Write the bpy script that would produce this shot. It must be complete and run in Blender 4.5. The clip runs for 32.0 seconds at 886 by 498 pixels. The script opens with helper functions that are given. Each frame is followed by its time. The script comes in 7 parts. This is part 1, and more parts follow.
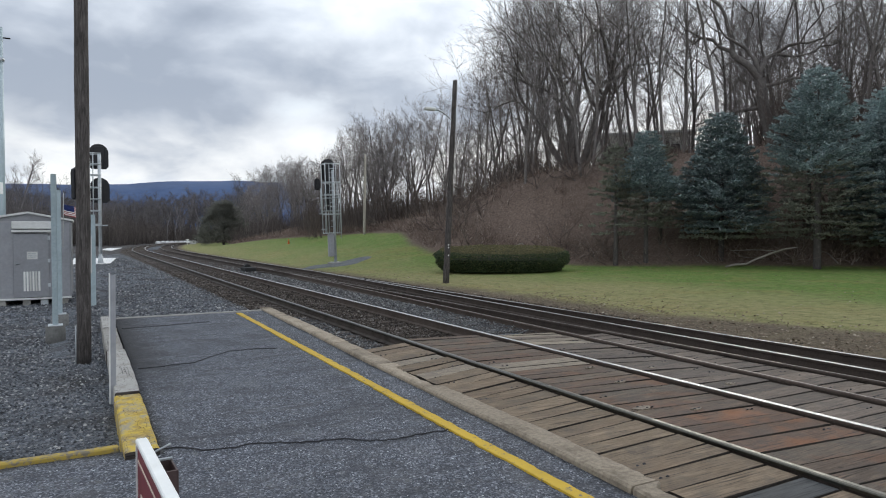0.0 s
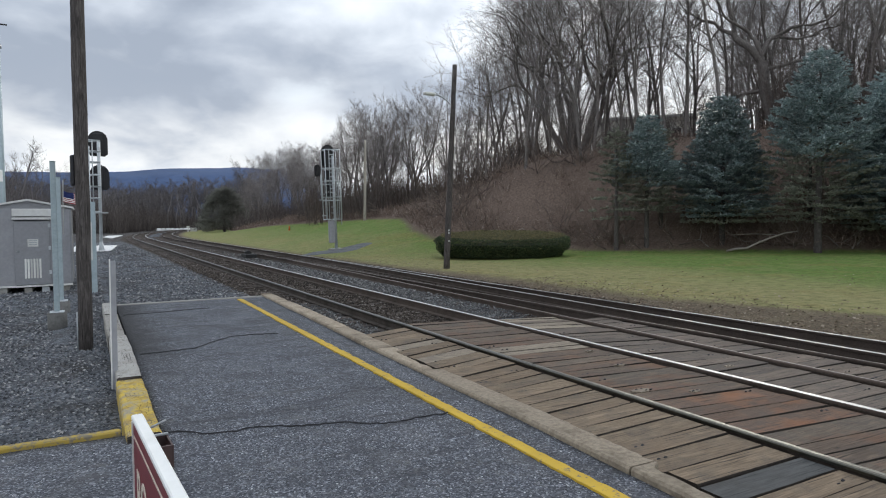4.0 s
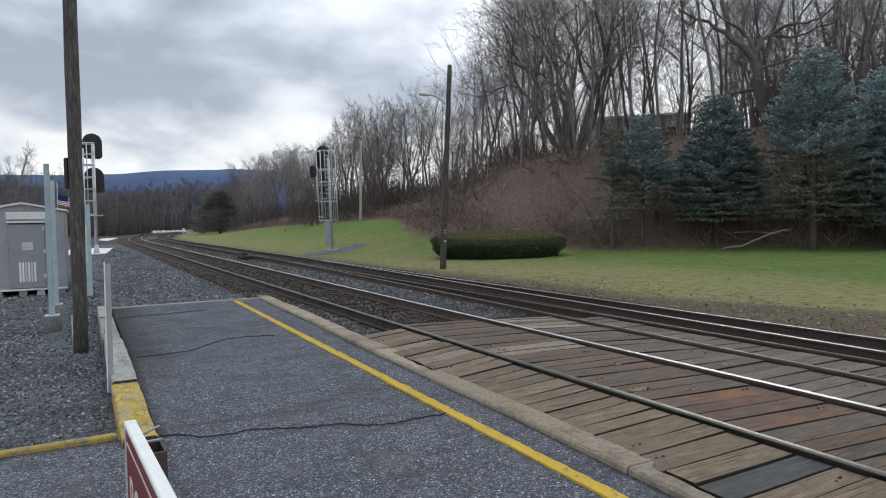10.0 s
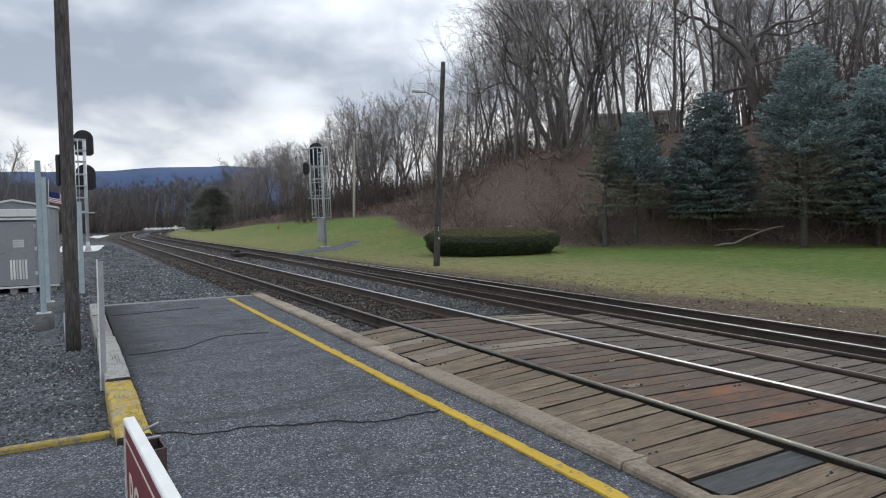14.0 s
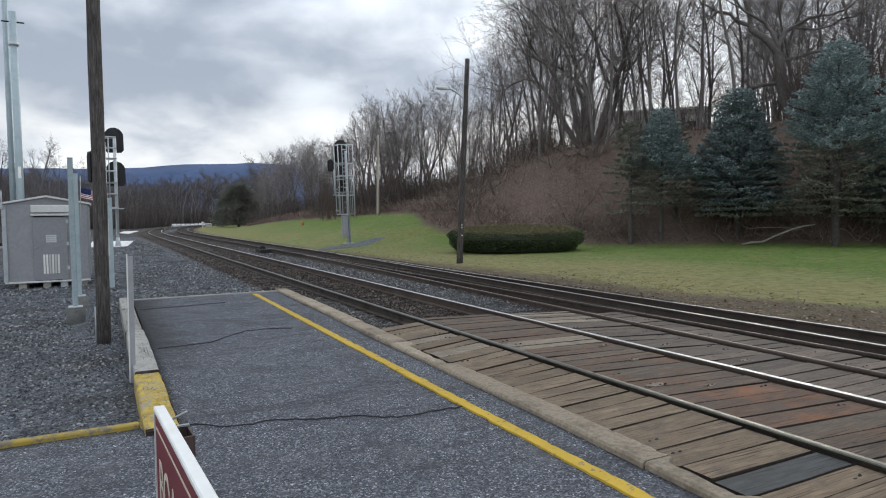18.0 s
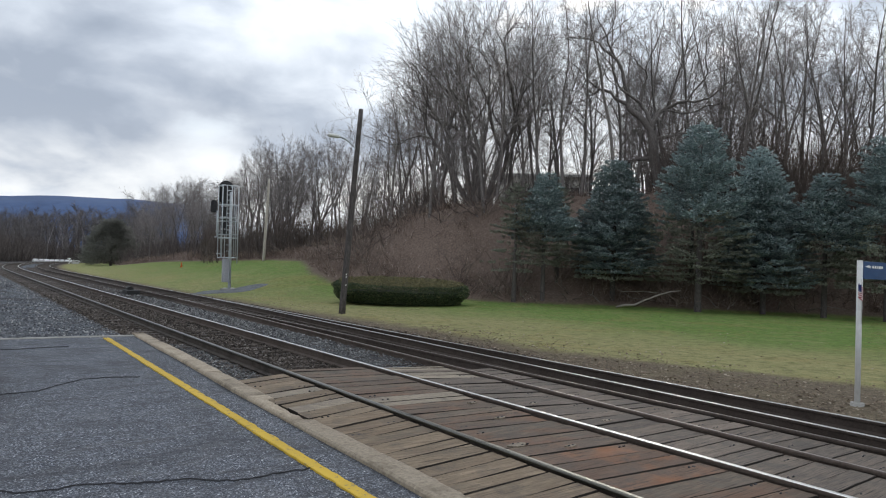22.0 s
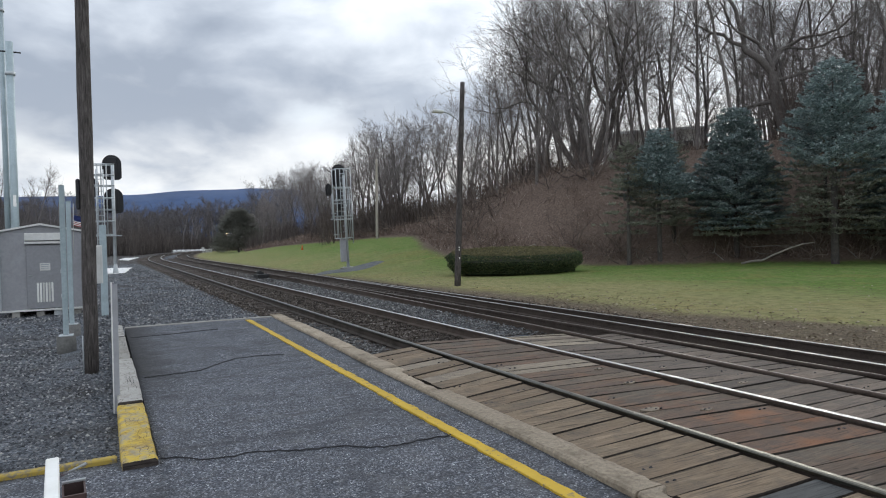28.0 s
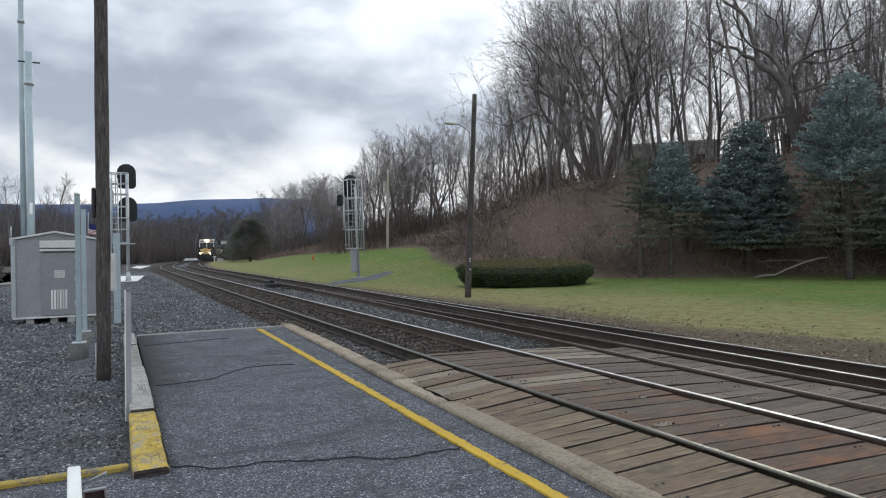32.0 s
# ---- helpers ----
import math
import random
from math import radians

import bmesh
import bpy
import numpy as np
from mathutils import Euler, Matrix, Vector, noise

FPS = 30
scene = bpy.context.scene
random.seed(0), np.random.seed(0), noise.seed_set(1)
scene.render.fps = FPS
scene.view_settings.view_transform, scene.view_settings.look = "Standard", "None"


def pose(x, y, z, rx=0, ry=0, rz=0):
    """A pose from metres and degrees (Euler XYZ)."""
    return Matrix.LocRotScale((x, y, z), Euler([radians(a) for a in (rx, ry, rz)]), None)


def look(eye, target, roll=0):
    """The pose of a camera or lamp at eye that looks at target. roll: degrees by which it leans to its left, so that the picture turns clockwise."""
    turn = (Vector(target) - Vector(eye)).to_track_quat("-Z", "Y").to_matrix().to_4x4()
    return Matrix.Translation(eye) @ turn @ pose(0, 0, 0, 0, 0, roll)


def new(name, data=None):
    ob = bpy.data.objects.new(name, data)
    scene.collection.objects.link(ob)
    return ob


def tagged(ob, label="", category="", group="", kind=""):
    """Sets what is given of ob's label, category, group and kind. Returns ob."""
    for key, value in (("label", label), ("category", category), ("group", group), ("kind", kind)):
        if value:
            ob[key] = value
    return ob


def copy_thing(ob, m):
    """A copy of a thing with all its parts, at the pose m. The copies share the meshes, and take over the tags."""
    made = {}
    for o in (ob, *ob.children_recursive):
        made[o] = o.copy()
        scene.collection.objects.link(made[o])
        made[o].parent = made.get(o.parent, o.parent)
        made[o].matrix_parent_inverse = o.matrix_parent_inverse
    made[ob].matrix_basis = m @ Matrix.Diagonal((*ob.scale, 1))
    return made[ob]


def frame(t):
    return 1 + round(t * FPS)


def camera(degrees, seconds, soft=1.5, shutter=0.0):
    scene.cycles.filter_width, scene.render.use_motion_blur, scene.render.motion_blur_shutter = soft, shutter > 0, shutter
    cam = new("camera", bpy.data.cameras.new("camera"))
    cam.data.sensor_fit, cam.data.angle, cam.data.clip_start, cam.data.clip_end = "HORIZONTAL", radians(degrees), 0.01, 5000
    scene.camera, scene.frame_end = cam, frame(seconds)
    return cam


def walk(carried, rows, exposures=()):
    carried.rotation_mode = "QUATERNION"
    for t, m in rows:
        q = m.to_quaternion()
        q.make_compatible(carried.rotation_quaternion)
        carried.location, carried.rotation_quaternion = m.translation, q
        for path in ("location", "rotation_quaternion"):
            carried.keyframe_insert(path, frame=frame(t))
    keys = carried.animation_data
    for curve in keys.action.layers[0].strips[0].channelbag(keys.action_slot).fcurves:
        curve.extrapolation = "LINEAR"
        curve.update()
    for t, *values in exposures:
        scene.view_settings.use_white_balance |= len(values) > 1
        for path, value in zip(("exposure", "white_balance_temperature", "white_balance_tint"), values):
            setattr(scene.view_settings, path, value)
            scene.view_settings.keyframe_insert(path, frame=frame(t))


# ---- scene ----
cam = camera(69.1, 32.0, soft=1.1)
PATH = [
    (0, (-4.557, 0.0, 1.698), (-3.585, 1.747, 1.655), -0.1),
    (0.5, (-4.541, -0.008, 1.688), (-3.572, 1.741, 1.642), -0.2),
    (1, (-4.546, -0.006, 1.683), (-3.58, 1.744, 1.634), -0.1),
    (1.5, (-4.544, -0.008, 1.675), (-3.585, 1.746, 1.617), -0.3),
    (2, (-4.547, -0.014, 1.687), (-3.588, 1.74, 1.613), -0.4),
    (2.5, (-4.562, -0.015, 1.687), (-3.598, 1.735, 1.605), -0.3),
    (3, (-4.542, 0.0, 1.671), (-3.578, 1.75, 1.586), -0.2),
    (3.5, (-4.545, -0.012, 1.678), (-3.581, 1.738, 1.59), -0.3),
    (5.5, (-4.541, -0.002, 1.683), (-3.556, 1.737, 1.608), -0.5),
    (6, (-4.538, 0.008, 1.678), (-3.559, 1.749, 1.599), -0.5),
    (6.5, (-4.542, 0.007, 1.678), (-3.552, 1.744, 1.6), -0.6),
    (7, (-4.558, -0.01, 1.692), (-3.566, 1.725, 1.622), -0.5),
    (7.5, (-4.549, -0.005, 1.69), (-3.568, 1.736, 1.617), -0.8),
    (8, (-4.554, -0.005, 1.684), (-3.576, 1.738, 1.608), -0.7),
    (8.5, (-4.56, -0.021, 1.688), (-3.582, 1.721, 1.606), -0.6),
    (9, (-4.557, -0.027, 1.687), (-3.576, 1.714, 1.602), -0.7),
    (9.5, (-4.549, -0.002, 1.679), (-3.564, 1.736, 1.596), -0.6),
    (10, (-4.538, -0.003, 1.683), (-3.559, 1.739, 1.597), -0.8),
    (10.5, (-4.547, 0.011, 1.686), (-3.567, 1.752, 1.599), -0.8),
    (11, (-4.537, 0.005, 1.68), (-3.555, 1.746, 1.592), -0.8),
    (11.5, (-4.551, 0.003, 1.685), (-3.562, 1.739, 1.596), -0.7),
    (12, (-4.54, 0.008, 1.676), (-3.548, 1.743, 1.589), -0.7),
    (12.5, (-4.545, 0.004, 1.683), (-3.552, 1.738, 1.594), -0.7),
    (13, (-4.542, 0.001, 1.699), (-3.549, 1.735, 1.607), -0.8),
    (13.5, (-4.532, 0.008, 1.671), (-3.539, 1.741, 1.578), -0.5),
    (14, (-4.549, -0.004, 1.683), (-3.552, 1.728, 1.588), -0.8),
    (14.5, (-4.539, 0.008, 1.686), (-3.543, 1.74, 1.592), -0.8),
    (16.5, (-4.523, -0.008, 1.686), (-3.503, 1.71, 1.587), -1.0),
    (17, (-4.558, 0.001, 1.677), (-3.634, 1.772, 1.584), -0.9),
    (17.5, (-4.564, -0.015, 1.681), (-3.661, 1.767, 1.584), -0.8),
    (18, (-4.554, -0.021, 1.681), (-3.621, 1.745, 1.578), -0.6),
    (18.5, (-4.552, -0.009, 1.685), (-3.576, 1.733, 1.577), -0.4),
    (19, (-4.544, -0.004, 1.68), (-3.568, 1.738, 1.571), -0.5),
    (19.5, (-4.548, 0.012, 1.68), (-3.566, 1.751, 1.57), -0.5),
    (20, (-4.516, 0.001, 1.667), (-3.529, 1.737, 1.57), -0.6),
    (20.5, (-4.454, 0.034, 1.658), (-3.485, 1.783, 1.646), -1.4),
    (21, (-4.210, 0.059, 1.626), (-3.253, 1.814, 1.707), 1.82),
    (21.5, (-4.168, 0.087, 1.643), (-3.013, 1.718, 1.726), 1.98),
    (22, (-4.198, 0.071, 1.644), (-2.985, 1.660, 1.709), 2.36),
    (22.5, (-4.253, 0.042, 1.669), (-3.169, 1.722, 1.722), 1.03),
    (23, (-4.248, 0.015, 1.673), (-3.331, 1.792, 1.688), 1.06),
    (23.5, (-4.237, 0.021, 1.686), (-3.363, 1.820, 1.645), 0.36),
    (24, (-4.274, 0.031, 1.685), (-3.427, 1.839, 1.568), -0.16),
    (24.5, (-4.285, 0.049, 1.675), (-3.445, 1.861, 1.559), -0.66),
    (26.5, (-4.348, 0.042, 1.664), (-3.480, 1.841, 1.571), -1.67),
    (27, (-4.349, 0.054, 1.677), (-3.450, 1.840, 1.622), -1.58),
    (27.5, (-4.367, 0.050, 1.674), (-3.428, 1.815, 1.642), -1.34),
    (28, (-4.390, 0.020, 1.684), (-3.457, 1.789, 1.651), -1.35),
    (28.5, (-4.406, 0.013, 1.683), (-3.492, 1.792, 1.649), -1.41),
    (29, (-4.397, 0.010, 1.673), (-3.511, 1.803, 1.640), -1.50),
    (29.5, (-4.402, 0.011, 1.683), (-3.549, 1.819, 1.637), -1.82),
    (30, (-4.375, 0.029, 1.674), (-3.535, 1.843, 1.617), -1.82),
    (30.5, (-4.362, 0.034, 1.676), (-3.510, 1.843, 1.618), -2.00),
    (31, (-4.355, 0.052, 1.675), (-3.455, 1.837, 1.636), -1.90),
    (31.5, (-4.391, 0.025, 1.684), (-3.455, 1.793, 1.693), -1.14),
    (32, (-4.407, 0.023, 1.689), (-3.502, 1.806, 1.691), -0.81),
]
walk(cam, [(t, look(eye, target, roll)) for t, eye, target, roll in PATH])

# ---- world, sun, exposure ----
SUN_AZ, SUN_EL = 52.0, 24.0      # degrees clockwise from +y, and above the horizon


def make_world():
    w = bpy.data.worlds.new("overcast_sky")
    scene.world = w
    w.use_nodes = True
    n, l = w.node_tree.nodes, w.node_tree.links
    n.clear()
    out, bg = n.new("ShaderNodeOutputWorld"), n.new("ShaderNodeBackground")
    sky = n.new("ShaderNodeTexSky")
    sky.sky_type, sky.sun_disc = "NISHITA", False
    sky.sun_elevation, sky.sun_rotation = radians(SUN_EL), radians(SUN_AZ)
    geo = n.new("ShaderNodeTexCoord")
    sep = n.new("ShaderNodeSeparateXYZ")
    l.new(geo.outputs["Generated"], sep.inputs[0])

    def math_node(op, a, b=None, c=None):
        m = n.new("ShaderNodeMath")
        m.operation = op
        for k, v in enumerate((a, b, c)):
            if v is None:
                continue
            if isinstance(v, (int, float)):
                m.inputs[k].default_value = v
            else:
                l.new(v, m.inputs[k])
        return m.outputs[0]

    z = math_node("MAXIMUM", sep.outputs[2], 0.0)

    def noise_node(scale, detail, rough, dist, shift, flat):
        mp = n.new("ShaderNodeMapping")
        mp.inputs["Location"].default_value = shift
        mp.inputs["Scale"].default_value = (1.0, 1.0, flat)
        t = n.new("ShaderNodeTexNoise")
        t.inputs["Scale"].default_value, t.inputs["Detail"].default_value = scale, detail
        t.inputs["Roughness"].default_value, t.inputs["Distortion"].default_value = rough, dist
        l.new(geo.outputs["Generated"], mp.inputs[0]), l.new(mp.outputs[0], t.inputs["Vector"])
        return t.outputs["Fac"]

    big, fine = noise_node(2.6, 4, 0.48, 0.2, CLOUD_SHIFT, 2.0), noise_node(6.0, 6, 0.52, 0.2, (7.3, 2.2, 4), 1.9)
    mixed = math_node("ADD", math_node("MULTIPLY", big, 0.70), math_node("MULTIPLY", fine, 0.30))
    ramp = n.new("ShaderNodeValToRGB")
    r = ramp.color_ramp
    r.elements[0].position, r.elements[0].color = 0.355, (0.33, 0.385, 0.475, 1)
    r.elements[1].position, r.elements[1].color = 0.55, (0.875, 0.94, 1.02, 1)
    for p, c in ((0.42, (0.44, 0.50, 0.595, 1)), (0.48, (0.62, 0.69, 0.79, 1))):
        e = r.elements.new(p)
        e.color = c
    l.new(mixed, ramp.inputs[0])
    # thin spots between the clouds show the clear sky
    thin = n.new("ShaderNodeMapRange")
    thin.inputs[1].default_value, thin.inputs[2].default_value = 0.60, 0.70
    thin.inputs[3].default_value, thin.inputs[4].default_value = 0.0, 0.35
    l.new(fine, thin.inputs[0])
    sky_dim = n.new("ShaderNodeMix")
    sky_dim.data_type, sky_dim.blend_type = "RGBA", "MULTIPLY"
    sky_dim.inputs[0].default_value = 1.0
    sky_dim.inputs[7].default_value = (0.10, 0.10, 0.10, 1)
    l.new(sky.outputs[0], sky_dim.inputs[6])
    mix = n.new("ShaderNodeMix")
    mix.data_type = "RGBA"
    l.new(thin.outputs[0], mix.inputs[0]), l.new(ramp.outputs[0], mix.inputs[6]), l.new(sky_dim.outputs[2], mix.inputs[7])
    # a brighter, warmer break in the cloud low over the horizon
    low = n.new("ShaderNodeValToRGB")
    q = low.color_ramp
    q.elements[0].position, q.elements[0].color = 0.0, (0.08, 0.08, 0.08, 1)
    q.elements[1].position, q.elements[1].color = 0.42, (0.0, 0.0, 0.0, 1)
    for p, c in ((0.045, (0.22, 0.22, 0.22, 1)), (0.085, (0.78, 0.78, 0.78, 1)), (0.13, (0.72, 0.72, 0.72, 1)), (0.2, (0.25, 0.25, 0.25, 1))):
        e = q.elements.new(p)
        e.color = c
    l.new(math_node("ADD", z, math_node("MULTIPLY", math_node("SUBTRACT", fine, 0.5), 0.14)), low.inputs[0])
    torn = n.new("ShaderNodeMapRange")
    torn.inputs[1].default_value, torn.inputs[2].default_value = 0.40, 0.56
    torn.inputs[3].default_value, torn.inputs[4].default_value = 0.12, 1.0
    l.new(math_node("ADD", math_node("MULTIPLY", big, 0.5), math_node("MULTIPLY", fine, 0.5)), torn.inputs[0])
    glow = n.new("ShaderNodeMix")
    glow.data_type = "RGBA"
    glow.inputs[7].default_value = (0.99, 0.975, 0.925, 1)
    l.new(math_node("MULTIPLY", low.outputs[0], torn.outputs[0]), glow.inputs[0]), l.new(mix.outputs[2], glow.inputs[6])
    # cloud deck is brightest overhead
    over = n.new("ShaderNodeMapRange")
    over.inputs[1].default_value, over.inputs[2].default_value = 0.35, 0.9
    over.inputs[3].default_value, over.inputs[4].default_value = SKY_LOW, SKY_TOP
    l.new(z, over.inputs[0])
    l.new(glow.outputs[2], bg.inputs[0]), l.new(over.outputs[0], bg.inputs[1])
    l.new(bg.outputs[0], out.inputs[0])


SKY_LOW, SKY_TOP = 1.18, 1.22
CLOUD_SHIFT = (5.4, 2.6, 1.3)
make_world()
sun = new("sun", bpy.data.lights.new("sun", "SUN"))
sun.data.energy, sun.data.angle, sun.data.color = 0.9, radians(18), (1.0, 0.95, 0.87)
sa, se = radians(SUN_AZ), radians(SUN_EL)
sun.matrix_world = look((0, 0, 60), (-math.sin(sa) * math.cos(se), -math.cos(sa) * math.cos(se), 60 - math.sin(se)))
scene.view_settings.exposure = 0.0


# ---- materials ----
def nodes_of(m):
    m.use_nodes = True
    t = m.node_tree
    return t, t.nodes, t.links, t.nodes["Principled BSDF"]


def add_noise(n, l, vec, scale, detail=6, rough=0.6, dist=0.0):
    t = n.new("ShaderNodeTexNoise")
    t.inputs["Scale"].default_value, t.inputs["Detail"].default_value = scale, detail
    t.inputs["Roughness"].default_value, t.inputs["Distortion"].default_value = rough, dist
    l.new(vec, t.inputs["Vector"])
    return t.outputs["Fac"]


def add_ramp(n, l, fac, stops):
    r = n.new("ShaderNodeValToRGB")
    e = r.color_ramp.elements
    for k, (p, c) in enumerate(stops):
        if k > 1:
            e.new(p)
        e[k].position, e[k].color = p, (*c, 1)
    l.new(fac, r.inputs[0])
    return r.outputs[0]


def add_mix(n, l, fac, a, b, blend="MIX"):
    m = n.new("ShaderNodeMix")
    m.data_type, m.blend_type = "RGBA", blend
    for s, v in ((0, fac), (6, a), (7, b)):
        if isinstance(v, (int, float)):
            m.inputs[s].default_value = v
        elif isinstance(v, tuple):
            m.inputs[s].default_value = (*v, 1)
        else:
            l.new(v, m.inputs[s])
    return m.outputs[2]


def add_range(n, l, v, a, b, c=0.0, d=1.0):
    m = n.new("ShaderNodeMapRange")
    for k, x in enumerate((a, b, c, d)):
        m.inputs[k + 1].default_value = x
    l.new(v, m.inputs[0])
    return m.outputs[0]


def add_bump(n, l, b, height, strength, distance):
    u = n.new("ShaderNodeBump")
    u.inputs["Strength"].default_value, u.inputs["Distance"].default_value = strength, distance
    l.new(height, u.inputs["Height"]), l.new(u.outputs[0], b.inputs["Normal"])


def surf(name, c1, c2, scale=20.0, big=1.2, dirt=None, dirt_amount=0.35, rough=0.8, metal=0.0, bump=0.3, dist=0.01, stretch=(1, 1, 1), vary=0.25, spec=0.4):
    """A worn surface: fine grain between two colours, larger stains, a little variation from piece to piece."""
    m = bpy.data.materials.new(name)
    t, n, l, b = nodes_of(m)
    co = n.new("ShaderNodeTexCoord")
    info = n.new("ShaderNodeObjectInfo")
    off = n.new("ShaderNodeVectorMath")
    off.operation = "MULTIPLY_ADD"
    mp = n.new("ShaderNodeMapping")
    mp.inputs["Scale"].default_value = stretch
    off.inputs[1].default_value = (37.0, 53.0, 71.0)
    com = n.new("ShaderNodeCombineXYZ")
    for k in range(3):
        l.new(info.outputs["Random"], com.inputs[k])
    l.new(com.outputs[0], off.inputs[0]), l.new(co.outputs["Object"], off.inputs[2]), l.new(off.outputs[0], mp.inputs[0])
    fine = add_noise(n, l, mp.outputs[0], scale, 8, 0.65)
    large = add_noise(n, l, mp.outputs[0], big, 4, 0.6, 0.4)
    col = add_mix(n, l, add_range(n, l, fine, 0.3, 0.7), c1, c2)
    if dirt:
        col = add_mix(n, l, add_range(n, l, large, 0.48, 0.72, 0.0, dirt_amount), col, dirt)
    hue = n.new("ShaderNodeHueSaturation")
    l.new(add_range(n, l, info.outputs["Random"], 0, 1, 1 - vary, 1 + vary), hue.inputs["Value"])
    l.new(col, hue.inputs["Color"]), l.new(hue.outputs[0], b.inputs["Base Color"])
    swing = 0.02 if metal > 0.8 else 0.1
    l.new(add_range(n, l, large, 0.3, 0.7, max(0.05, rough - swing), min(1, rough + swing)), b.inputs["Roughness"])
    b.inputs["Metallic"].default_value, b.inputs["Specular IOR Level"].default_value = metal, spec
    if bump:
        add_bump(n, l, b, fine, bump, dist)
    return m


def glowing(name, color, strength):
    m = bpy.data.materials.new(name)
    t, n, l, b = nodes_of(m)
    b.inputs["Base Color"].default_value = (*color, 1)
    b.inputs["Emission Color"].default_value, b.inputs["Emission Strength"].default_value = (*color, 1), strength
    return m


def mat_asphalt():
    m = bpy.data.materials.new("asphalt")
    t, n, l, b = nodes_of(m)
    co = n.new("ShaderNodeTexCoord").outputs["Object"]
    v = n.new("ShaderNodeTexVoronoi")
    v.inputs["Scale"].default_value = 84
    l.new(co, v.inputs["Vector"])
    chips = add_ramp(n, l, v.outputs["Color"], [(0.0, (0.014, 0.016, 0.021)), (0.40, (0.062, 0.069, 0.087)), (0.70, (0.150, 0.161, 0.189)), (0.88, (0.35, 0.365, 0.40)), (1.0, (0.86, 0.87, 0.89))])
    stains = add_noise(n, l, co, 1.1, 6, 0.62, 1.2)
    col = add_mix(n, l, add_range(n, l, stains, 0.46, 0.66, 0.0, 0.65), chips, (0.052, 0.054, 0.062))
    lay = n.new("ShaderNodeMapping")
    lay.inputs["Scale"].default_value = (0.55, 3.0, 1.0)
    l.new(co, lay.inputs[0])
    smudge = add_noise(n, l, lay.outputs[0], 2.0, 6, 0.68, 0.8)
    col = add_mix(n, l, add_range(n, l, smudge, 0.53, 0.66, 0.0, 0.72), col, (0.033, 0.034, 0.040))
    wear = add_noise(n, l, co, 2.3, 4, 0.5)
    col = add_mix(n, l, add_range(n, l, wear, 0.52, 0.8, 0.0, 0.35), col, (0.19, 0.19, 0.20))
    pits = add_noise(n, l, co, 16.0, 6, 0.7)
    col = add_mix(n, l, add_range(n, l, pits, 0.50, 0.66, 0.0, 0.62), col, (0.038, 0.039, 0.044))
    pale = add_noise(n, l, co, 9.0, 5, 0.65, 0.5)
    col = add_mix(n, l, add_range(n, l, pale, 0.56, 0.72, 0.0, 0.35), col, (0.22, 0.215, 0.21))
    # damp dirt gathered along the timbers by the far end
    sep = n.new("ShaderNodeSeparateXYZ")
    l.new(co, sep.inputs[0])
    side = n.new("ShaderNodeMath")
    side.operation = "MULTIPLY_ADD"
    l.new(add_noise(n, l, co, 2.4, 7, 0.72, 0.6), side.inputs[0])
    side.inputs[1].default_value = -1.1
    l.new(sep.outputs[0], side.inputs[2])
    reach = n.new("ShaderNodeMath")
    reach.operation = "MULTIPLY"
    l.new(add_range(n, l, side.outputs[0], -4.45, -3.95, 0.92, 0.0), reach.inputs[0])
    l.new(add_range(n, l, sep.outputs[1], 7.2, 9.5), reach.inputs[1])
    ends = n.new("ShaderNodeMath")
    ends.operation = "MULTIPLY"
    l.new(reach.outputs[0], ends.inputs[0]), l.new(add_range(n, l, sep.outputs[1], 15.0, 16.0, 1.0, 0.0), ends.inputs[1])
    col = add_mix(n, l, ends.outputs[0], col, (0.028, 0.028, 0.030))
    l.new(col, b.inputs["Base Color"])
    b.inputs["Roughness"].default_value = 0.88
    add_bump(n, l, b, v.outputs["Distance"], 0.9, 0.008)
    return m


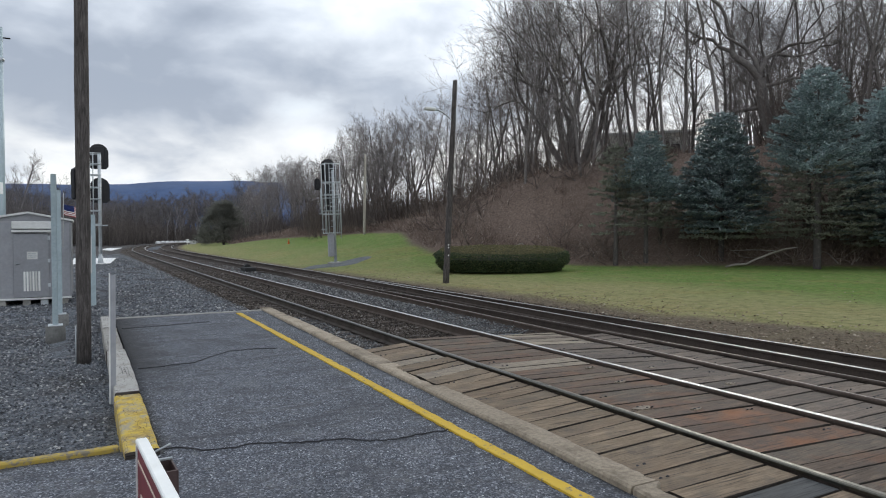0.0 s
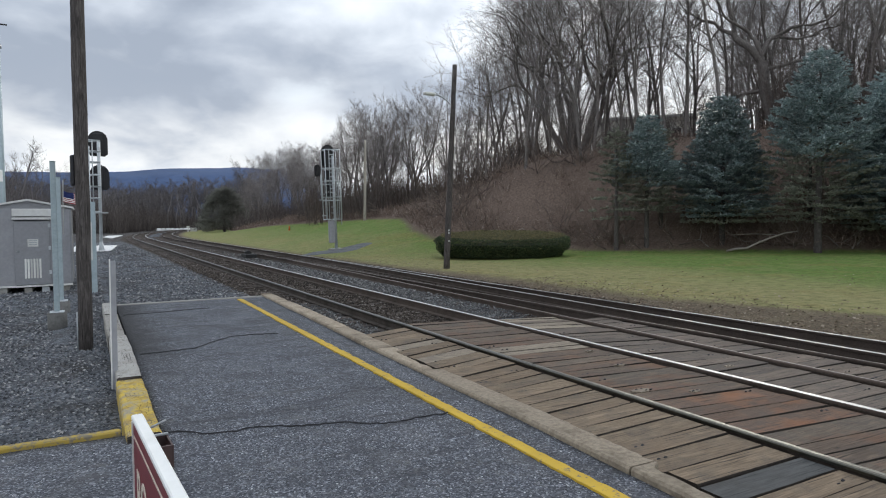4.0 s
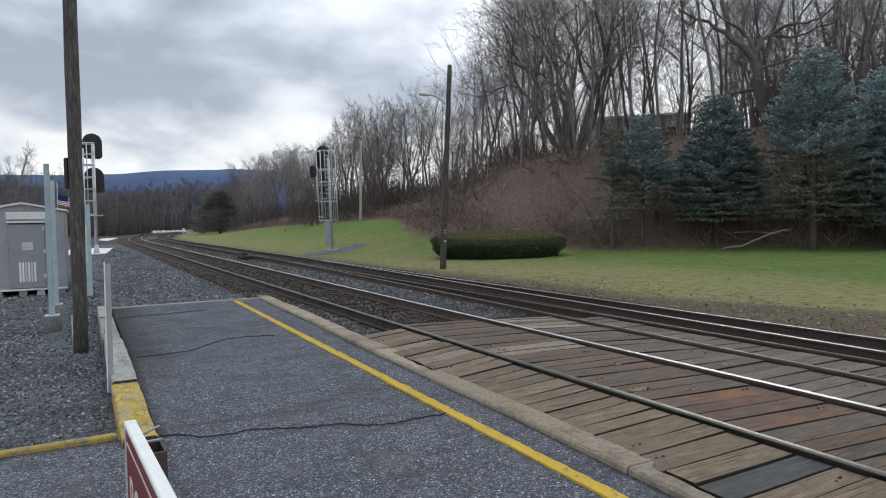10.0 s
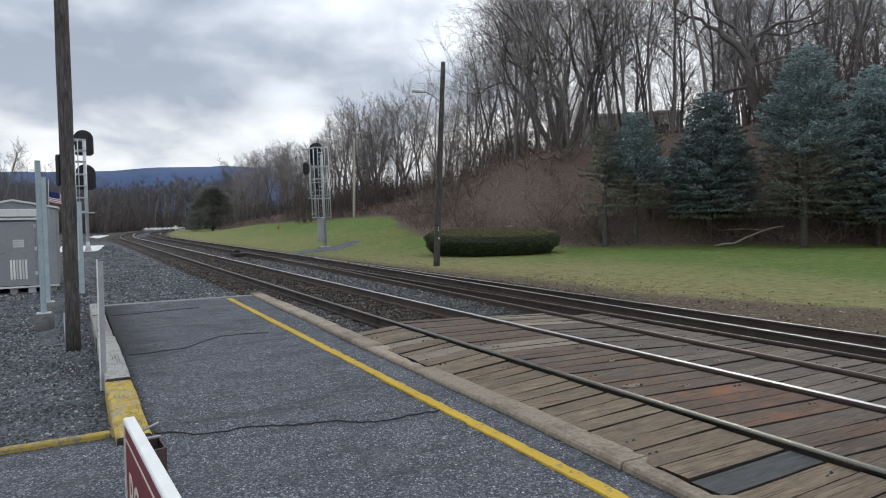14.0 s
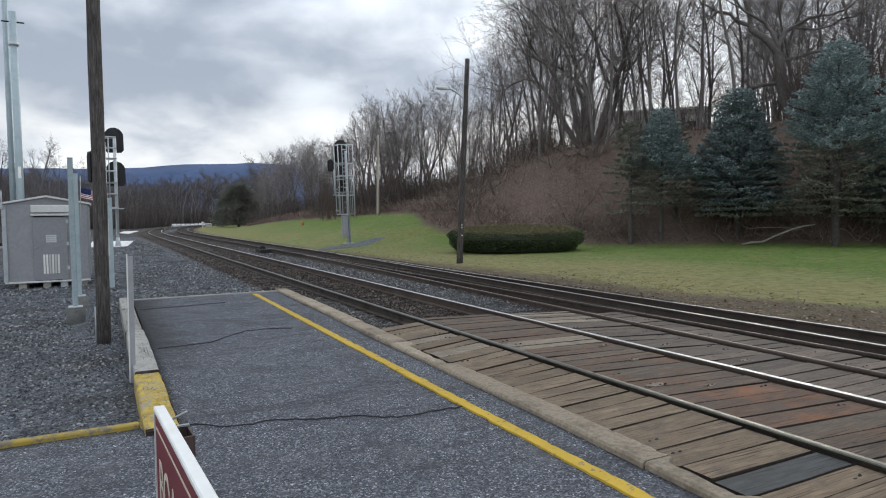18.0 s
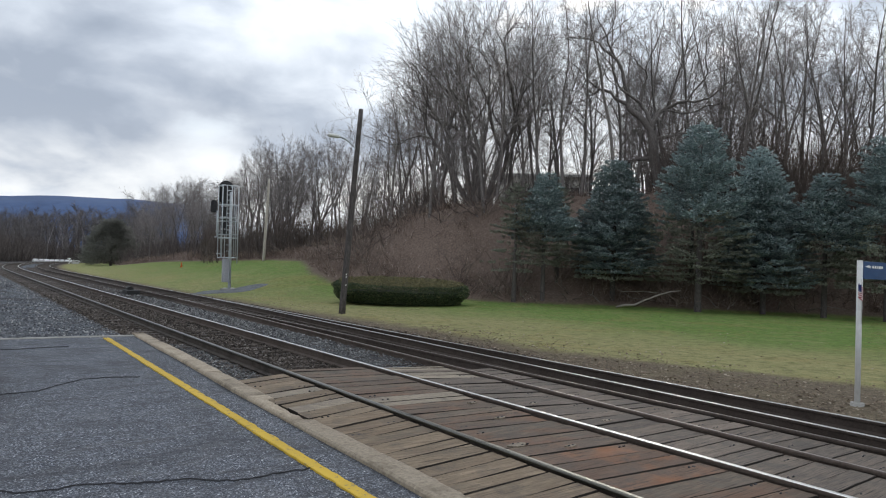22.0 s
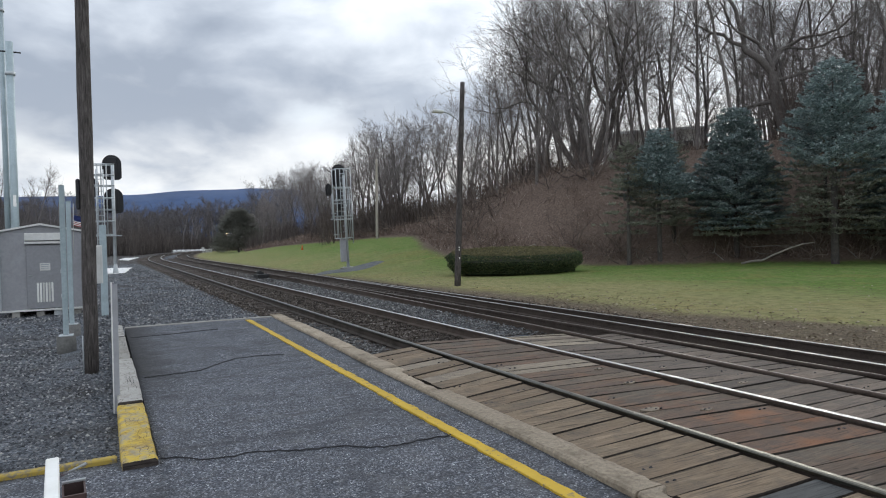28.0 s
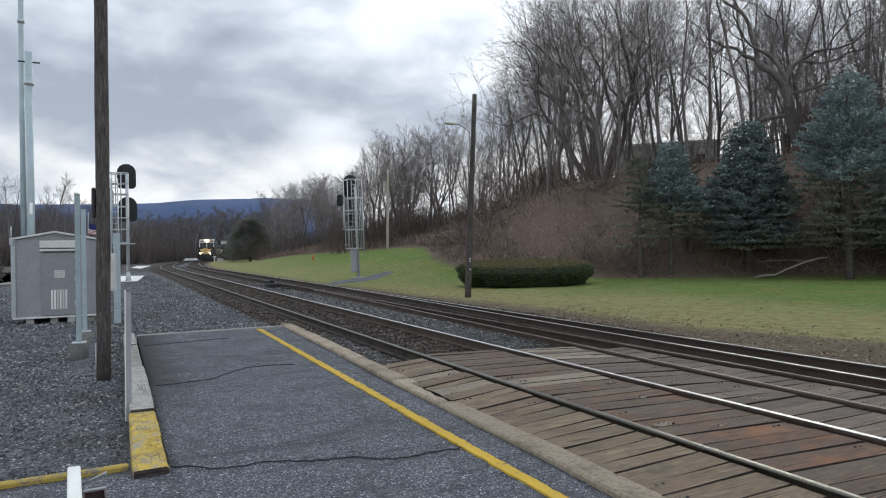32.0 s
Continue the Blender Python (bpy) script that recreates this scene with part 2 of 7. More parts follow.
def mat_ground():
    """Gravel, lawn and leaf-strewn bank on the one ground sheet, told apart by the sheet's own attributes with ragged edges."""
    m = bpy.data.materials.new("ground")
    t, n, l, b = nodes_of(m)
    co = n.new("ShaderNodeTexCoord").outputs["Object"]

    def attr(name):
        a = n.new("ShaderNodeAttribute")
        a.attribute_name = name
        return a.outputs["Fac"]

    edge = add_noise(n, l, co, 0.9, 9, 0.78)
    mid = add_noise(n, l, co, 0.28, 5, 0.6)
    fine = add_noise(n, l, co, 9.0, 8, 0.7)
    tiny = add_noise(n, l, co, 45.0, 5, 0.7)

    def ragged(a, width):
        s = n.new("ShaderNodeMath")
        s.operation = "MULTIPLY_ADD"
        l.new(edge, s.inputs[0])
        s.inputs[1].default_value = 0.9
        l.new(a, s.inputs[2])
        return add_range(n, l, s.outputs[0], 0.95 - width, 0.95 + width)

    v = n.new("ShaderNodeTexVoronoi")
    v.inputs["Scale"].default_value = 46
    l.new(co, v.inputs["Vector"])
    stone = add_ramp(n, l, v.outputs["Color"], [(0.0, (0.026, 0.029, 0.035)), (0.40, (0.100, 0.108, 0.123)), (0.78, (0.205, 0.215, 0.235)), (1.0, (0.42, 0.425, 0.435))])
    heaps = add_noise(n, l, co, 3.6, 9, 0.8)
    stone = add_mix(n, l, 1.0, stone, add_ramp(n, l, heaps, [(0.36, (0.52, 0.52, 0.51)), (0.5, (1.0, 1.02, 1.04)), (0.64, (1.60, 1.61, 1.62))]), "MULTIPLY")
    gravel = add_mix(n, l, add_range(n, l, edge, 0.48, 0.60, 0, 0.75), stone, (0.050, 0.044, 0.037))
    moss = add_noise(n, l, co, 1.6, 6, 0.7, 0.5)
    gravel = add_mix(n, l, add_range(n, l, moss, 0.62, 0.72, 0, 0.5), gravel, (0.070, 0.078, 0.030))
    grass = add_ramp(n, l, fine, [(0.3, (0.072, 0.125, 0.030)), (0.5, (0.150, 0.235, 0.058)), (0.7, (0.270, 0.350, 0.100))])
    dry = add_ramp(n, l, fine, [(0.25, (0.205, 0.180, 0.085)), (0.7, (0.47, 0.41, 0.21))])
    dryness = n.new("ShaderNodeMath")
    dryness.operation = "MULTIPLY_ADD"
    l.new(mid, dryness.inputs[0])
    dryness.inputs[1].default_value = 0.8
    l.new(attr("dry"), dryness.inputs[2])
    patch = add_noise(n, l, co, 0.75, 5, 0.65, 0.6)
    grass = add_mix(n, l, add_range(n, l, patch, 0.50, 0.66, 0.0, 0.35), grass, dry)
    grass = add_mix(n, l, add_range(n, l, dryness.outputs[0], 0.50, 1.15, 0.0, 0.85), grass, dry)
    rusty = add_noise(n, l, co, 0.42, 6, 0.72, 0.8)
    grass = add_mix(n, l, add_range(n, l, rusty, 0.52, 0.62, 0.0, 0.38), grass, add_ramp(n, l, fine, [(0.3, (0.19, 0.135, 0.050)), (0.7, (0.43, 0.33, 0.14))]))
    tufts = add_noise(n, l, co, 4.5, 8, 0.8)
    grass = add_mix(n, l, add_range(n, l, tufts, 0.49, 0.60, 0.0, 0.66), grass, (0.084, 0.104, 0.034))
    leaf = add_ramp(n, l, fine, [(0.25, (0.048, 0.035, 0.029)), (0.45, (0.140, 0.102, 0.082)), (0.60, (0.210, 0.158, 0.129)), (0.75, (0.38, 0.308, 0.252))])
    leaf = add_mix(n, l, add_range(n, l, edge, 0.5, 0.75, 0, 0.6), leaf, (0.085, 0.068, 0.058))
    dirt = add_ramp(n, l, tiny, [(0.2, (0.065, 0.051, 0.034)), (0.5, (0.158, 0.126, 0.084)), (0.75, (0.29, 0.24, 0.168)), (0.95, (0.42, 0.36, 0.26))])
    clods = add_noise(n, l, co, 7.0, 8, 0.75)
    dirt = add_mix(n, l, add_range(n, l, clods, 0.48, 0.66, 0.0, 0.5), dirt, (0.085, 0.064, 0.050))
    dirt = add_mix(n, l, add_range(n, l, patch, 0.5, 0.7, 0.0, 0.5), dirt, (0.25, 0.215, 0.12))
    crumbs = n.new("ShaderNodeTexVoronoi")
    crumbs.inputs["Scale"].default_value = 24
    l.new(co, crumbs.inputs["Vector"])
    dirt = add_mix(n, l, 0.35, dirt, add_ramp(n, l, crumbs.outputs["Color"], [(0.1, (0.045, 0.034, 0.026)), (0.45, (0.14, 0.11, 0.085)), (0.8, (0.27, 0.22, 0.17)), (1.0, (0.50, 0.43, 0.34))]))
    oily = add_ramp(n, l, v.outputs["Color"], [(0.0, (0.018, 0.014, 0.011)), (0.5, (0.060, 0.048, 0.039)), (0.85, (0.115, 0.095, 0.080)), (1.0, (0.20, 0.175, 0.15))])
    gravel = add_mix(n, l, ragged(attr("bed"), 0.25), gravel, oily)
    col = add_mix(n, l, ragged(attr("dirt"), 0.18), gravel, dirt)
    col = add_mix(n, l, ragged(attr("lawn"), 0.26), col, grass)
    col = add_mix(n, l, ragged(attr("leaf"), 0.2), col, leaf)
    l.new(col, b.inputs["Base Color"])
    b.inputs["Roughness"].default_value = 0.95
    b.inputs["Specular IOR Level"].default_value = 0.15
    hsum = add_mix(n, l, 0.5, fine, v.outputs["Distance"])
    add_bump(n, l, b, hsum, 0.8, 0.05)
    return m


def mat_wood(name, c1, c2, c3, rough=0.85, along="x", rust=False, vary=0.3):
    """Weathered timber with grain along one axis, cracks, and stains."""
    m = bpy.data.materials.new(name)
    t, n, l, b = nodes_of(m)
    co = n.new("ShaderNodeTexCoord").outputs["Object"]
    info = n.new("ShaderNodeObjectInfo").outputs["Random"]
    com = n.new("ShaderNodeCombineXYZ")
    for k in range(3):
        l.new(info, com.inputs[k])
    off = n.new("ShaderNodeVectorMath")
    off.operation = "MULTIPLY_ADD"
    off.inputs[1].default_value = (41.0, 23.0, 57.0)
    l.new(com.outputs[0], off.inputs[0]), l.new(co, off.inputs[2])
    mp = n.new("ShaderNodeMapping")
    s = {"x": (0.12, 1, 1), "y": (1, 0.12, 1), "z": (1, 1, 0.1)}[along]
    mp.inputs["Scale"].default_value = s
    l.new(off.outputs[0], mp.inputs[0])
    grain = add_noise(n, l, mp.outputs[0], 46, 7, 0.7, 0.6)
    blot = add_noise(n, l, off.outputs[0], 2.4, 5, 0.65, 0.5)
    col = add_ramp(n, l, grain, [(0.30, c1), (0.5, c2), (0.70, c3)])
    col = add_mix(n, l, add_range(n, l, blot, 0.5, 0.75, 0.0, 0.55), col, c1)
    if rust:
        spots = add_noise(n, l, off.outputs[0], 1.3, 3, 0.5)
        col = add_mix(n, l, add_range(n, l, spots, 0.58, 0.72, 0.0, 0.5), col, (0.20, 0.080, 0.036))
    mp2 = n.new("ShaderNodeMapping")
    mp2.inputs["Scale"].default_value = tuple(q * 0.35 if q < 0.5 else q for q in s)
    l.new(off.outputs[0], mp2.inputs[0])
    checks = add_noise(n, l, mp2.outputs[0], 95, 4, 0.6)
    col = add_mix(n, l, add_range(n, l, checks, 0.57, 0.66, 0.0, 0.85), col, tuple(0.45 * q for q in c1))
    hue = n.new("ShaderNodeHueSaturation")
    l.new(add_range(n, l, info, 0, 1, 1 - vary, 1 + vary), hue.inputs["Value"])
    l.new(col, hue.inputs["Color"]), l.new(hue.outputs[0], b.inputs["Base Color"])
    b.inputs["Roughness"].default_value, b.inputs["Specular IOR Level"].default_value = rough, 0.3
    add_bump(n, l, b, grain, 0.7, 0.006)
    return m


def mat_paint(name, paint, under, amount, scale=9.0):
    """Paint worn off in patches over what is under it."""
    m = bpy.data.materials.new(name)
    t, n, l, b = nodes_of(m)
    co = n.new("ShaderNodeTexCoord").outputs["Object"]
    wear = add_noise(n, l, co, scale, 8, 0.75)
    tone = add_noise(n, l, co, 2.0, 4, 0.6)
    col = add_mix(n, l, add_range(n, l, wear, 0.62 - amount, 0.70 - amount), paint, under)
    col = add_mix(n, l, add_range(n, l, tone, 0.4, 0.7, 0, 0.3), col, tuple(0.45 * c for c in paint))
    l.new(col, b.inputs["Base Color"])
    b.inputs["Roughness"].default_value = 0.75
    add_bump(n, l, b, wear, 0.3, 0.004)
    return m


def mat_leafy(name, stops, rough=0.7, through_light=0.0):
    """Foliage or twigs: colour varies from piece to piece."""
    m = bpy.data.materials.new(name)
    t, n, l, b = nodes_of(m)
    g = n.new("ShaderNodeNewGeometry")
    info = n.new("ShaderNodeObjectInfo").outputs["Random"]
    col = add_ramp(n, l, g.outputs["Random Per Island"], stops)
    hue = n.new("ShaderNodeHueSaturation")
    l.new(add_range(n, l, info, 0, 1, 0.8, 1.2), hue.inputs["Value"])
    l.new(col, hue.inputs["Color"]), l.new(hue.outputs[0], b.inputs["Base Color"])
    b.inputs["Roughness"].default_value, b.inputs["Specular IOR Level"].default_value = rough, 0.25
    if through_light:
        tr, mx = n.new("ShaderNodeBsdfTranslucent"), n.new("ShaderNodeMixShader")
        l.new(hue.outputs[0], tr.inputs[0])
        mx.inputs[0].default_value = through_light
        l.new(b.outputs[0], mx.inputs[1]), l.new(tr.outputs[0], mx.inputs[2])
        l.new(mx.outputs[0], n["Material Output"].inputs[0])
    return m


def mat_timber(name, wood, stain, paint=None):
    """An old painted sleeper: pale wood with dark branching checks along it, brown stains, and paint left in patches."""
    m = bpy.data.materials.new(name)
    t, n, l, b = nodes_of(m)
    co = n.new("ShaderNodeTexCoord").outputs["Object"]
    warp = n.new("ShaderNodeTexNoise")
    warp.inputs["Scale"].default_value, warp.inputs["Detail"].default_value = 7.0, 3
    l.new(co, warp.inputs["Vector"])
    off = n.new("ShaderNodeVectorMath")
    off.operation = "MULTIPLY_ADD"
    off.inputs[1].default_value = (0.09, 0.09, 0.09)
    l.new(warp.outputs["Color"], off.inputs[0]), l.new(co, off.inputs[2])
    mp = n.new("ShaderNodeMapping")
    mp.inputs["Scale"].default_value = (1.0, 0.30, 1.0)
    l.new(off.outputs[0], mp.inputs[0])
    cell = n.new("ShaderNodeTexVoronoi")
    cell.feature = "DISTANCE_TO_EDGE"
    cell.inputs["Scale"].default_value = 11
    l.new(mp.outputs[0], cell.inputs["Vector"])
    where = add_noise(n, l, co, 5.0, 3, 0.5)
    grain = add_noise(n, l, mp.outputs[0], 60, 6, 0.7)
    blot = add_noise(n, l, co, 6.0, 6, 0.7, 0.4)
    col = add_mix(n, l, add_range(n, l, grain, 0.3, 0.7), tuple(0.72 * c for c in wood), wood)
    if paint:
        left = add_noise(n, l, co, 7.5, 7, 0.72, 0.3)
        col = add_mix(n, l, add_range(n, l, left, 0.40, 0.56, 0.0, 0.9), col, paint)
    col = add_mix(n, l, add_range(n, l, blot, 0.48, 0.62, 0.0, 0.65), col, stain)
    line = n.new("ShaderNodeMath")
    line.operation = "MULTIPLY"
    l.new(add_range(n, l, cell.outputs["Distance"], 0.004, 0.020, 1.0, 0.0), line.inputs[0])
    l.new(add_range(n, l, where, 0.42, 0.54, 0.0, 0.95), line.inputs[1])
    col = add_mix(n, l, line.outputs[0], col, (0.035, 0.028, 0.022))
    l.new(col, b.inputs["Base Color"])
    b.inputs["Roughness"].default_value, b.inputs["Specular IOR Level"].default_value = 0.85, 0.25
    add_bump(n, l, b, grain, 0.4, 0.004)
    return m


def mat_plank(name, tones, grain_dark=0.52, rust=0.0, vary=0.2):
    """Old crossing plank: each one has its own tone, fine grain along x, damp blotches, knots and a few checks."""
    m = bpy.data.materials.new(name)
    t, n, l, b = nodes_of(m)
    co = n.new("ShaderNodeTexCoord").outputs["Object"]
    info = n.new("ShaderNodeObjectInfo").outputs["Random"]
    com = n.new("ShaderNodeCombineXYZ")
    for k in range(3):
        l.new(info, com.inputs[k])
    off = n.new("ShaderNodeVectorMath")
    off.operation = "MULTIPLY_ADD"
    off.inputs[1].default_value = (41.0, 23.0, 57.0)
    l.new(com.outputs[0], off.inputs[0]), l.new(co, off.inputs[2])

    def along(s):
        mp = n.new("ShaderNodeMapping")
        mp.inputs["Scale"].default_value = (s, 1, 1)
        l.new(off.outputs[0], mp.inputs[0])
        return mp.outputs[0]

    tone = add_ramp(n, l, info, [(k / (len(tones) - 1), c) for k, c in enumerate(tones)])
    grain = add_noise(n, l, along(0.05), 85, 6, 0.65, 0.5)
    broad = add_noise(n, l, along(0.16), 16, 4, 0.55, 0.4)
    blot = add_noise(n, l, off.outputs[0], 2.6, 6, 0.68, 0.5)
    col = add_mix(n, l, add_range(n, l, grain, 0.38, 0.60, 0.90, 0.0), tone, tuple(grain_dark * c for c in tones[len(tones) // 2]))
    col = add_mix(n, l, add_range(n, l, broad, 0.52, 0.68, 0.0, 0.45), col, tuple(min(1.0, 1.25 * c) for c in tones[-1]))
    col = add_mix(n, l, add_range(n, l, blot, 0.50, 0.66, 0.0, 0.68), col, tuple(0.36 * c for c in tones[0]))
    if rust:
        spots = add_noise(n, l, off.outputs[0], 1.7, 5, 0.6)
        col = add_mix(n, l, add_range(n, l, spots, 0.50, 0.64, 0.0, rust), col, (0.25, 0.10, 0.042))
    checks = add_noise(n, l, along(0.025), 70, 3, 0.5)
    col = add_mix(n, l, add_range(n, l, checks, 0.60, 0.66, 0.0, 0.85), col, tuple(0.2 * c for c in tones[0]))
    knot = n.new("ShaderNodeTexVoronoi")
    knot.inputs["Scale"].default_value = 2.6
    l.new(along(0.6), knot.inputs["Vector"])
    col = add_mix(n, l, add_range(n, l, knot.outputs["Distance"], 0.045, 0.075, 0.8, 0.0), col, tuple(0.25 * c for c in tones[0]))
    hue = n.new("ShaderNodeHueSaturation")
    l.new(add_range(n, l, add_noise(n, l, com.outputs[0], 97.0, 1, 0.5), 0.3, 0.7, 1 - vary, 1 + vary), hue.inputs["Value"])
    l.new(col, hue.inputs["Color"]), l.new(hue.outputs[0], b.inputs["Base Color"])
    l.new(add_range(n, l, blot, 0.4, 0.7, 0.85, 0.62), b.inputs["Roughness"])
    b.inputs["Specular IOR Level"].default_value = 0.35
    add_bump(n, l, b, grain, 0.5, 0.004)
    return m


M = {
    "asphalt": mat_asphalt(),
    "ground": mat_ground(),
    "plank": mat_plank("crossing_plank", [(0.108, 0.079, 0.059), (0.142, 0.097, 0.071), (0.162, 0.118, 0.086), (0.132, 0.107, 0.083), (0.190, 0.142, 0.102)], rust=0.30),
    "plank_grey": mat_plank("crossing_plank_grey", [(0.128, 0.104, 0.086), (0.155, 0.123, 0.100), (0.190, 0.147, 0.114)]),
    "plank_pale": mat_plank("crossing_plank_pale", [(0.276, 0.225, 0.169), (0.331, 0.275, 0.208)]),
    "plank_rusty": mat_plank("crossing_plank_rust_stained", [(0.128, 0.079, 0.054), (0.149, 0.093, 0.064)], rust=0.62, vary=0.1),
    "plank_dark": mat_plank("crossing_plank_dark", [(0.070, 0.072, 0.073), (0.082, 0.084, 0.084)]),
    "sleeper": mat_wood("sleeper_wood", (0.026, 0.021, 0.018), (0.085, 0.069, 0.060), (0.17, 0.145, 0.128)),
    "pole": mat_wood("pole_wood", (0.024, 0.021, 0.020), (0.073, 0.064, 0.060), (0.155, 0.14, 0.131), along="z"),
    "pole_far": mat_wood("pole_wood_pale", (0.08, 0.065, 0.055), (0.16, 0.13, 0.11), (0.26, 0.22, 0.19), along="z"),
    "timber": mat_timber("white_timber", (0.47, 0.455, 0.425), (0.27, 0.25, 0.225)),
    "timber_dirty": mat_timber("dirty_timber", (0.36, 0.345, 0.315), (0.20, 0.18, 0.155)),
    "kerb": surf("kerb_concrete", (0.232, 0.187, 0.137), (0.445, 0.372, 0.28), 26, 2.6, (0.115, 0.092, 0.068), 0.75, 0.9, bump=1.0, dist=0.015),
    "yellow": mat_paint("yellow_line", (0.60, 0.39, 0.03), (0.12, 0.12, 0.12), 0.06, 14),
    "yellow_wood": mat_timber("yellow_timber", (0.40, 0.355, 0.255), (0.24, 0.155, 0.06), (0.60, 0.42, 0.05)),
    "sill": mat_paint("dirty_yellow_timber", (0.42, 0.30, 0.055), (0.20, 0.175, 0.13), 0.14, 10),
    "rust": surf("rusty_rail", (0.046, 0.034, 0.027), (0.088, 0.066, 0.054), 40, 3, (0.028, 0.021, 0.017), 0.5, 0.85, 0.0),
    "shine": surf("polished_rail", (0.58, 0.57, 0.55), (0.66, 0.65, 0.63), 60, 3, rough=0.32, metal=1.0, bump=0),
    "dull": surf("dull_rail", (0.17, 0.145, 0.13), (0.27, 0.24, 0.22), 60, 3, rough=0.42, metal=0.9, bump=0.1),
    "galv": surf("galvanised_steel", (0.42, 0.45, 0.47), (0.58, 0.61, 0.63), 30, 2.5, (0.30, 0.32, 0.33), 0.4, 0.5, 0.35, bump=0.08),
    "post_blue": surf("bluish_galvanised_post", (0.34, 0.42, 0.45), (0.46, 0.54, 0.57), 24, 2.2, (0.25, 0.30, 0.32), 0.4, 0.5, 0.2, bump=0.08),
    "cabinet": surf("grey_cabinet_metal", (0.30, 0.305, 0.325), (0.37, 0.375, 0.395), 12, 1.4, (0.24, 0.235, 0.235), 0.4, 0.55, 0.1, bump=0.05),
    "pale": surf("pale_grey_metal", (0.55, 0.55, 0.53), (0.66, 0.66, 0.64), 14, 1.5, (0.40, 0.39, 0.36), 0.35, 0.6, bump=0.05),
    "white": surf("white_paint", (0.72, 0.72, 0.69), (0.82, 0.82, 0.80), 20, 2, (0.5, 0.48, 0.44), 0.3, 0.5, bump=0.05),
    "black": surf("black_signal_paint", (0.012, 0.012, 0.014), (0.03, 0.03, 0.034), 20, 2, rough=0.55, bump=0.05),
    "concrete": surf("concrete", (0.27, 0.26, 0.24), (0.40, 0.39, 0.36), 22, 1.5, (0.17, 0.16, 0.145), 0.5, 0.9),
    "base_concrete": surf("stained_base_concrete", (0.13, 0.128, 0.122), (0.24, 0.236, 0.225), 18, 3.0, (0.07, 0.068, 0.062), 0.6, 0.95),
    "maroon": surf("maroon_sign_paint", (0.14, 0.018, 0.025), (0.19, 0.028, 0.036), 16, 2, (0.10, 0.015, 0.02), 0.4, 0.5, bump=0.05),
    "brown": surf("brown_steel", (0.085, 0.058, 0.055), (0.14, 0.10, 0.095), 25, 3, (0.05, 0.03, 0.025), 0.5, 0.6, 0.2),
    "blue": surf("blue_sign_paint", (0.012, 0.055, 0.16), (0.02, 0.075, 0.20), 12, 1, rough=0.5, bump=0.03),
    "dark": surf("dark_rubber", (0.012, 0.012, 0.012), (0.03, 0.03, 0.03), 20, 2, rough=0.8),
    "bark": mat_wood("bark", (0.086, 0.075, 0.070), (0.172, 0.153, 0.144), (0.295, 0.27, 0.256), along="z"),
    "twig": mat_leafy("twig_bark", [(0.0, (0.18, 0.162, 0.156)), (0.6, (0.28, 0.256, 0.248)), (1.0, (0.39, 0.36, 0.352))], 0.85),
    "brush": mat_leafy("brush_stems", [(0.0, (0.070, 0.049, 0.040)), (0.5, (0.178, 0.129, 0.106)), (0.88, (0.285, 0.217, 0.183)), (1.0, (0.52, 0.45, 0.39))], 0.9, 0.15),
    "spruce": mat_leafy("spruce_needles", [(0.0, (0.21, 0.275, 0.272)), (0.55, (0.36, 0.445, 0.44)), (0.85, (0.52, 0.605, 0.605)), (1.0, (0.68, 0.75, 0.755))], 0.75, 0.6),
    "spruce_green": mat_leafy("spruce_needles_green", [(0.0, (0.23, 0.24, 0.195)), (0.5, (0.33, 0.345, 0.285)), (1.0, (0.46, 0.47, 0.39))], 0.75, 0.6),
    "hedge": mat_leafy("hedge_leaves", [(0.0, (0.025, 0.040, 0.018)), (0.6, (0.055, 0.085, 0.036)), (0.9, (0.11, 0.135, 0.05)), (1.0, (0.22, 0.20, 0.09))], 0.6),
    "hedge_top": mat_leafy("hedge_top_leaves", [(0.0, (0.055, 0.055, 0.022)), (0.5, (0.115, 0.104, 0.042)), (1.0, (0.21, 0.17, 0.08))], 0.6),
    "grass": mat_leafy("grass_blades", [(0.0, (0.13, 0.19, 0.045)), (0.6, (0.20, 0.27, 0.075)), (1.0, (0.38, 0.35, 0.16))], 0.7, 0.45),
    "stone": mat_leafy("ballast_stone", [(0.0, (0.045, 0.045, 0.047)), (0.5, (0.115, 0.116, 0.118)), (0.85, (0.20, 0.198, 0.195)), (1.0, (0.36, 0.355, 0.345))], 0.95),
    "yard_stone": mat_leafy("yard_stone", [(0.0, (0.034, 0.036, 0.040)), (0.5, (0.112, 0.118, 0.130)), (0.85, (0.20, 0.203, 0.210)), (1.0, (0.40, 0.395, 0.385))], 0.95),
    "brown_stone": mat_leafy("oily_ballast_stone", [(0.0, (0.022, 0.018, 0.015)), (0.5, (0.066, 0.054, 0.045)), (0.88, (0.12, 0.10, 0.086)), (1.0, (0.27, 0.245, 0.22))], 0.95),
    "far_twig": mat_leafy("far_twig_bark", [(0.0, (0.098, 0.088, 0.087)), (0.6, (0.15, 0.137, 0.136)), (1.0, (0.205, 0.19, 0.19))], 0.9),
    "orange": surf("orange_plastic", (0.55, 0.10, 0.02), (0.65, 0.14, 0.03), 12, 2, rough=0.6, bump=0.0),
    # distance haze over the woods is put into this blue
    "ridge": surf("hazed_wooded_ridge", (0.042, 0.080, 0.180), (0.060, 0.106, 0.222), 0.03, 0.006, (0.036, 0.063, 0.132), 0.5, 0.95, bump=0),
}


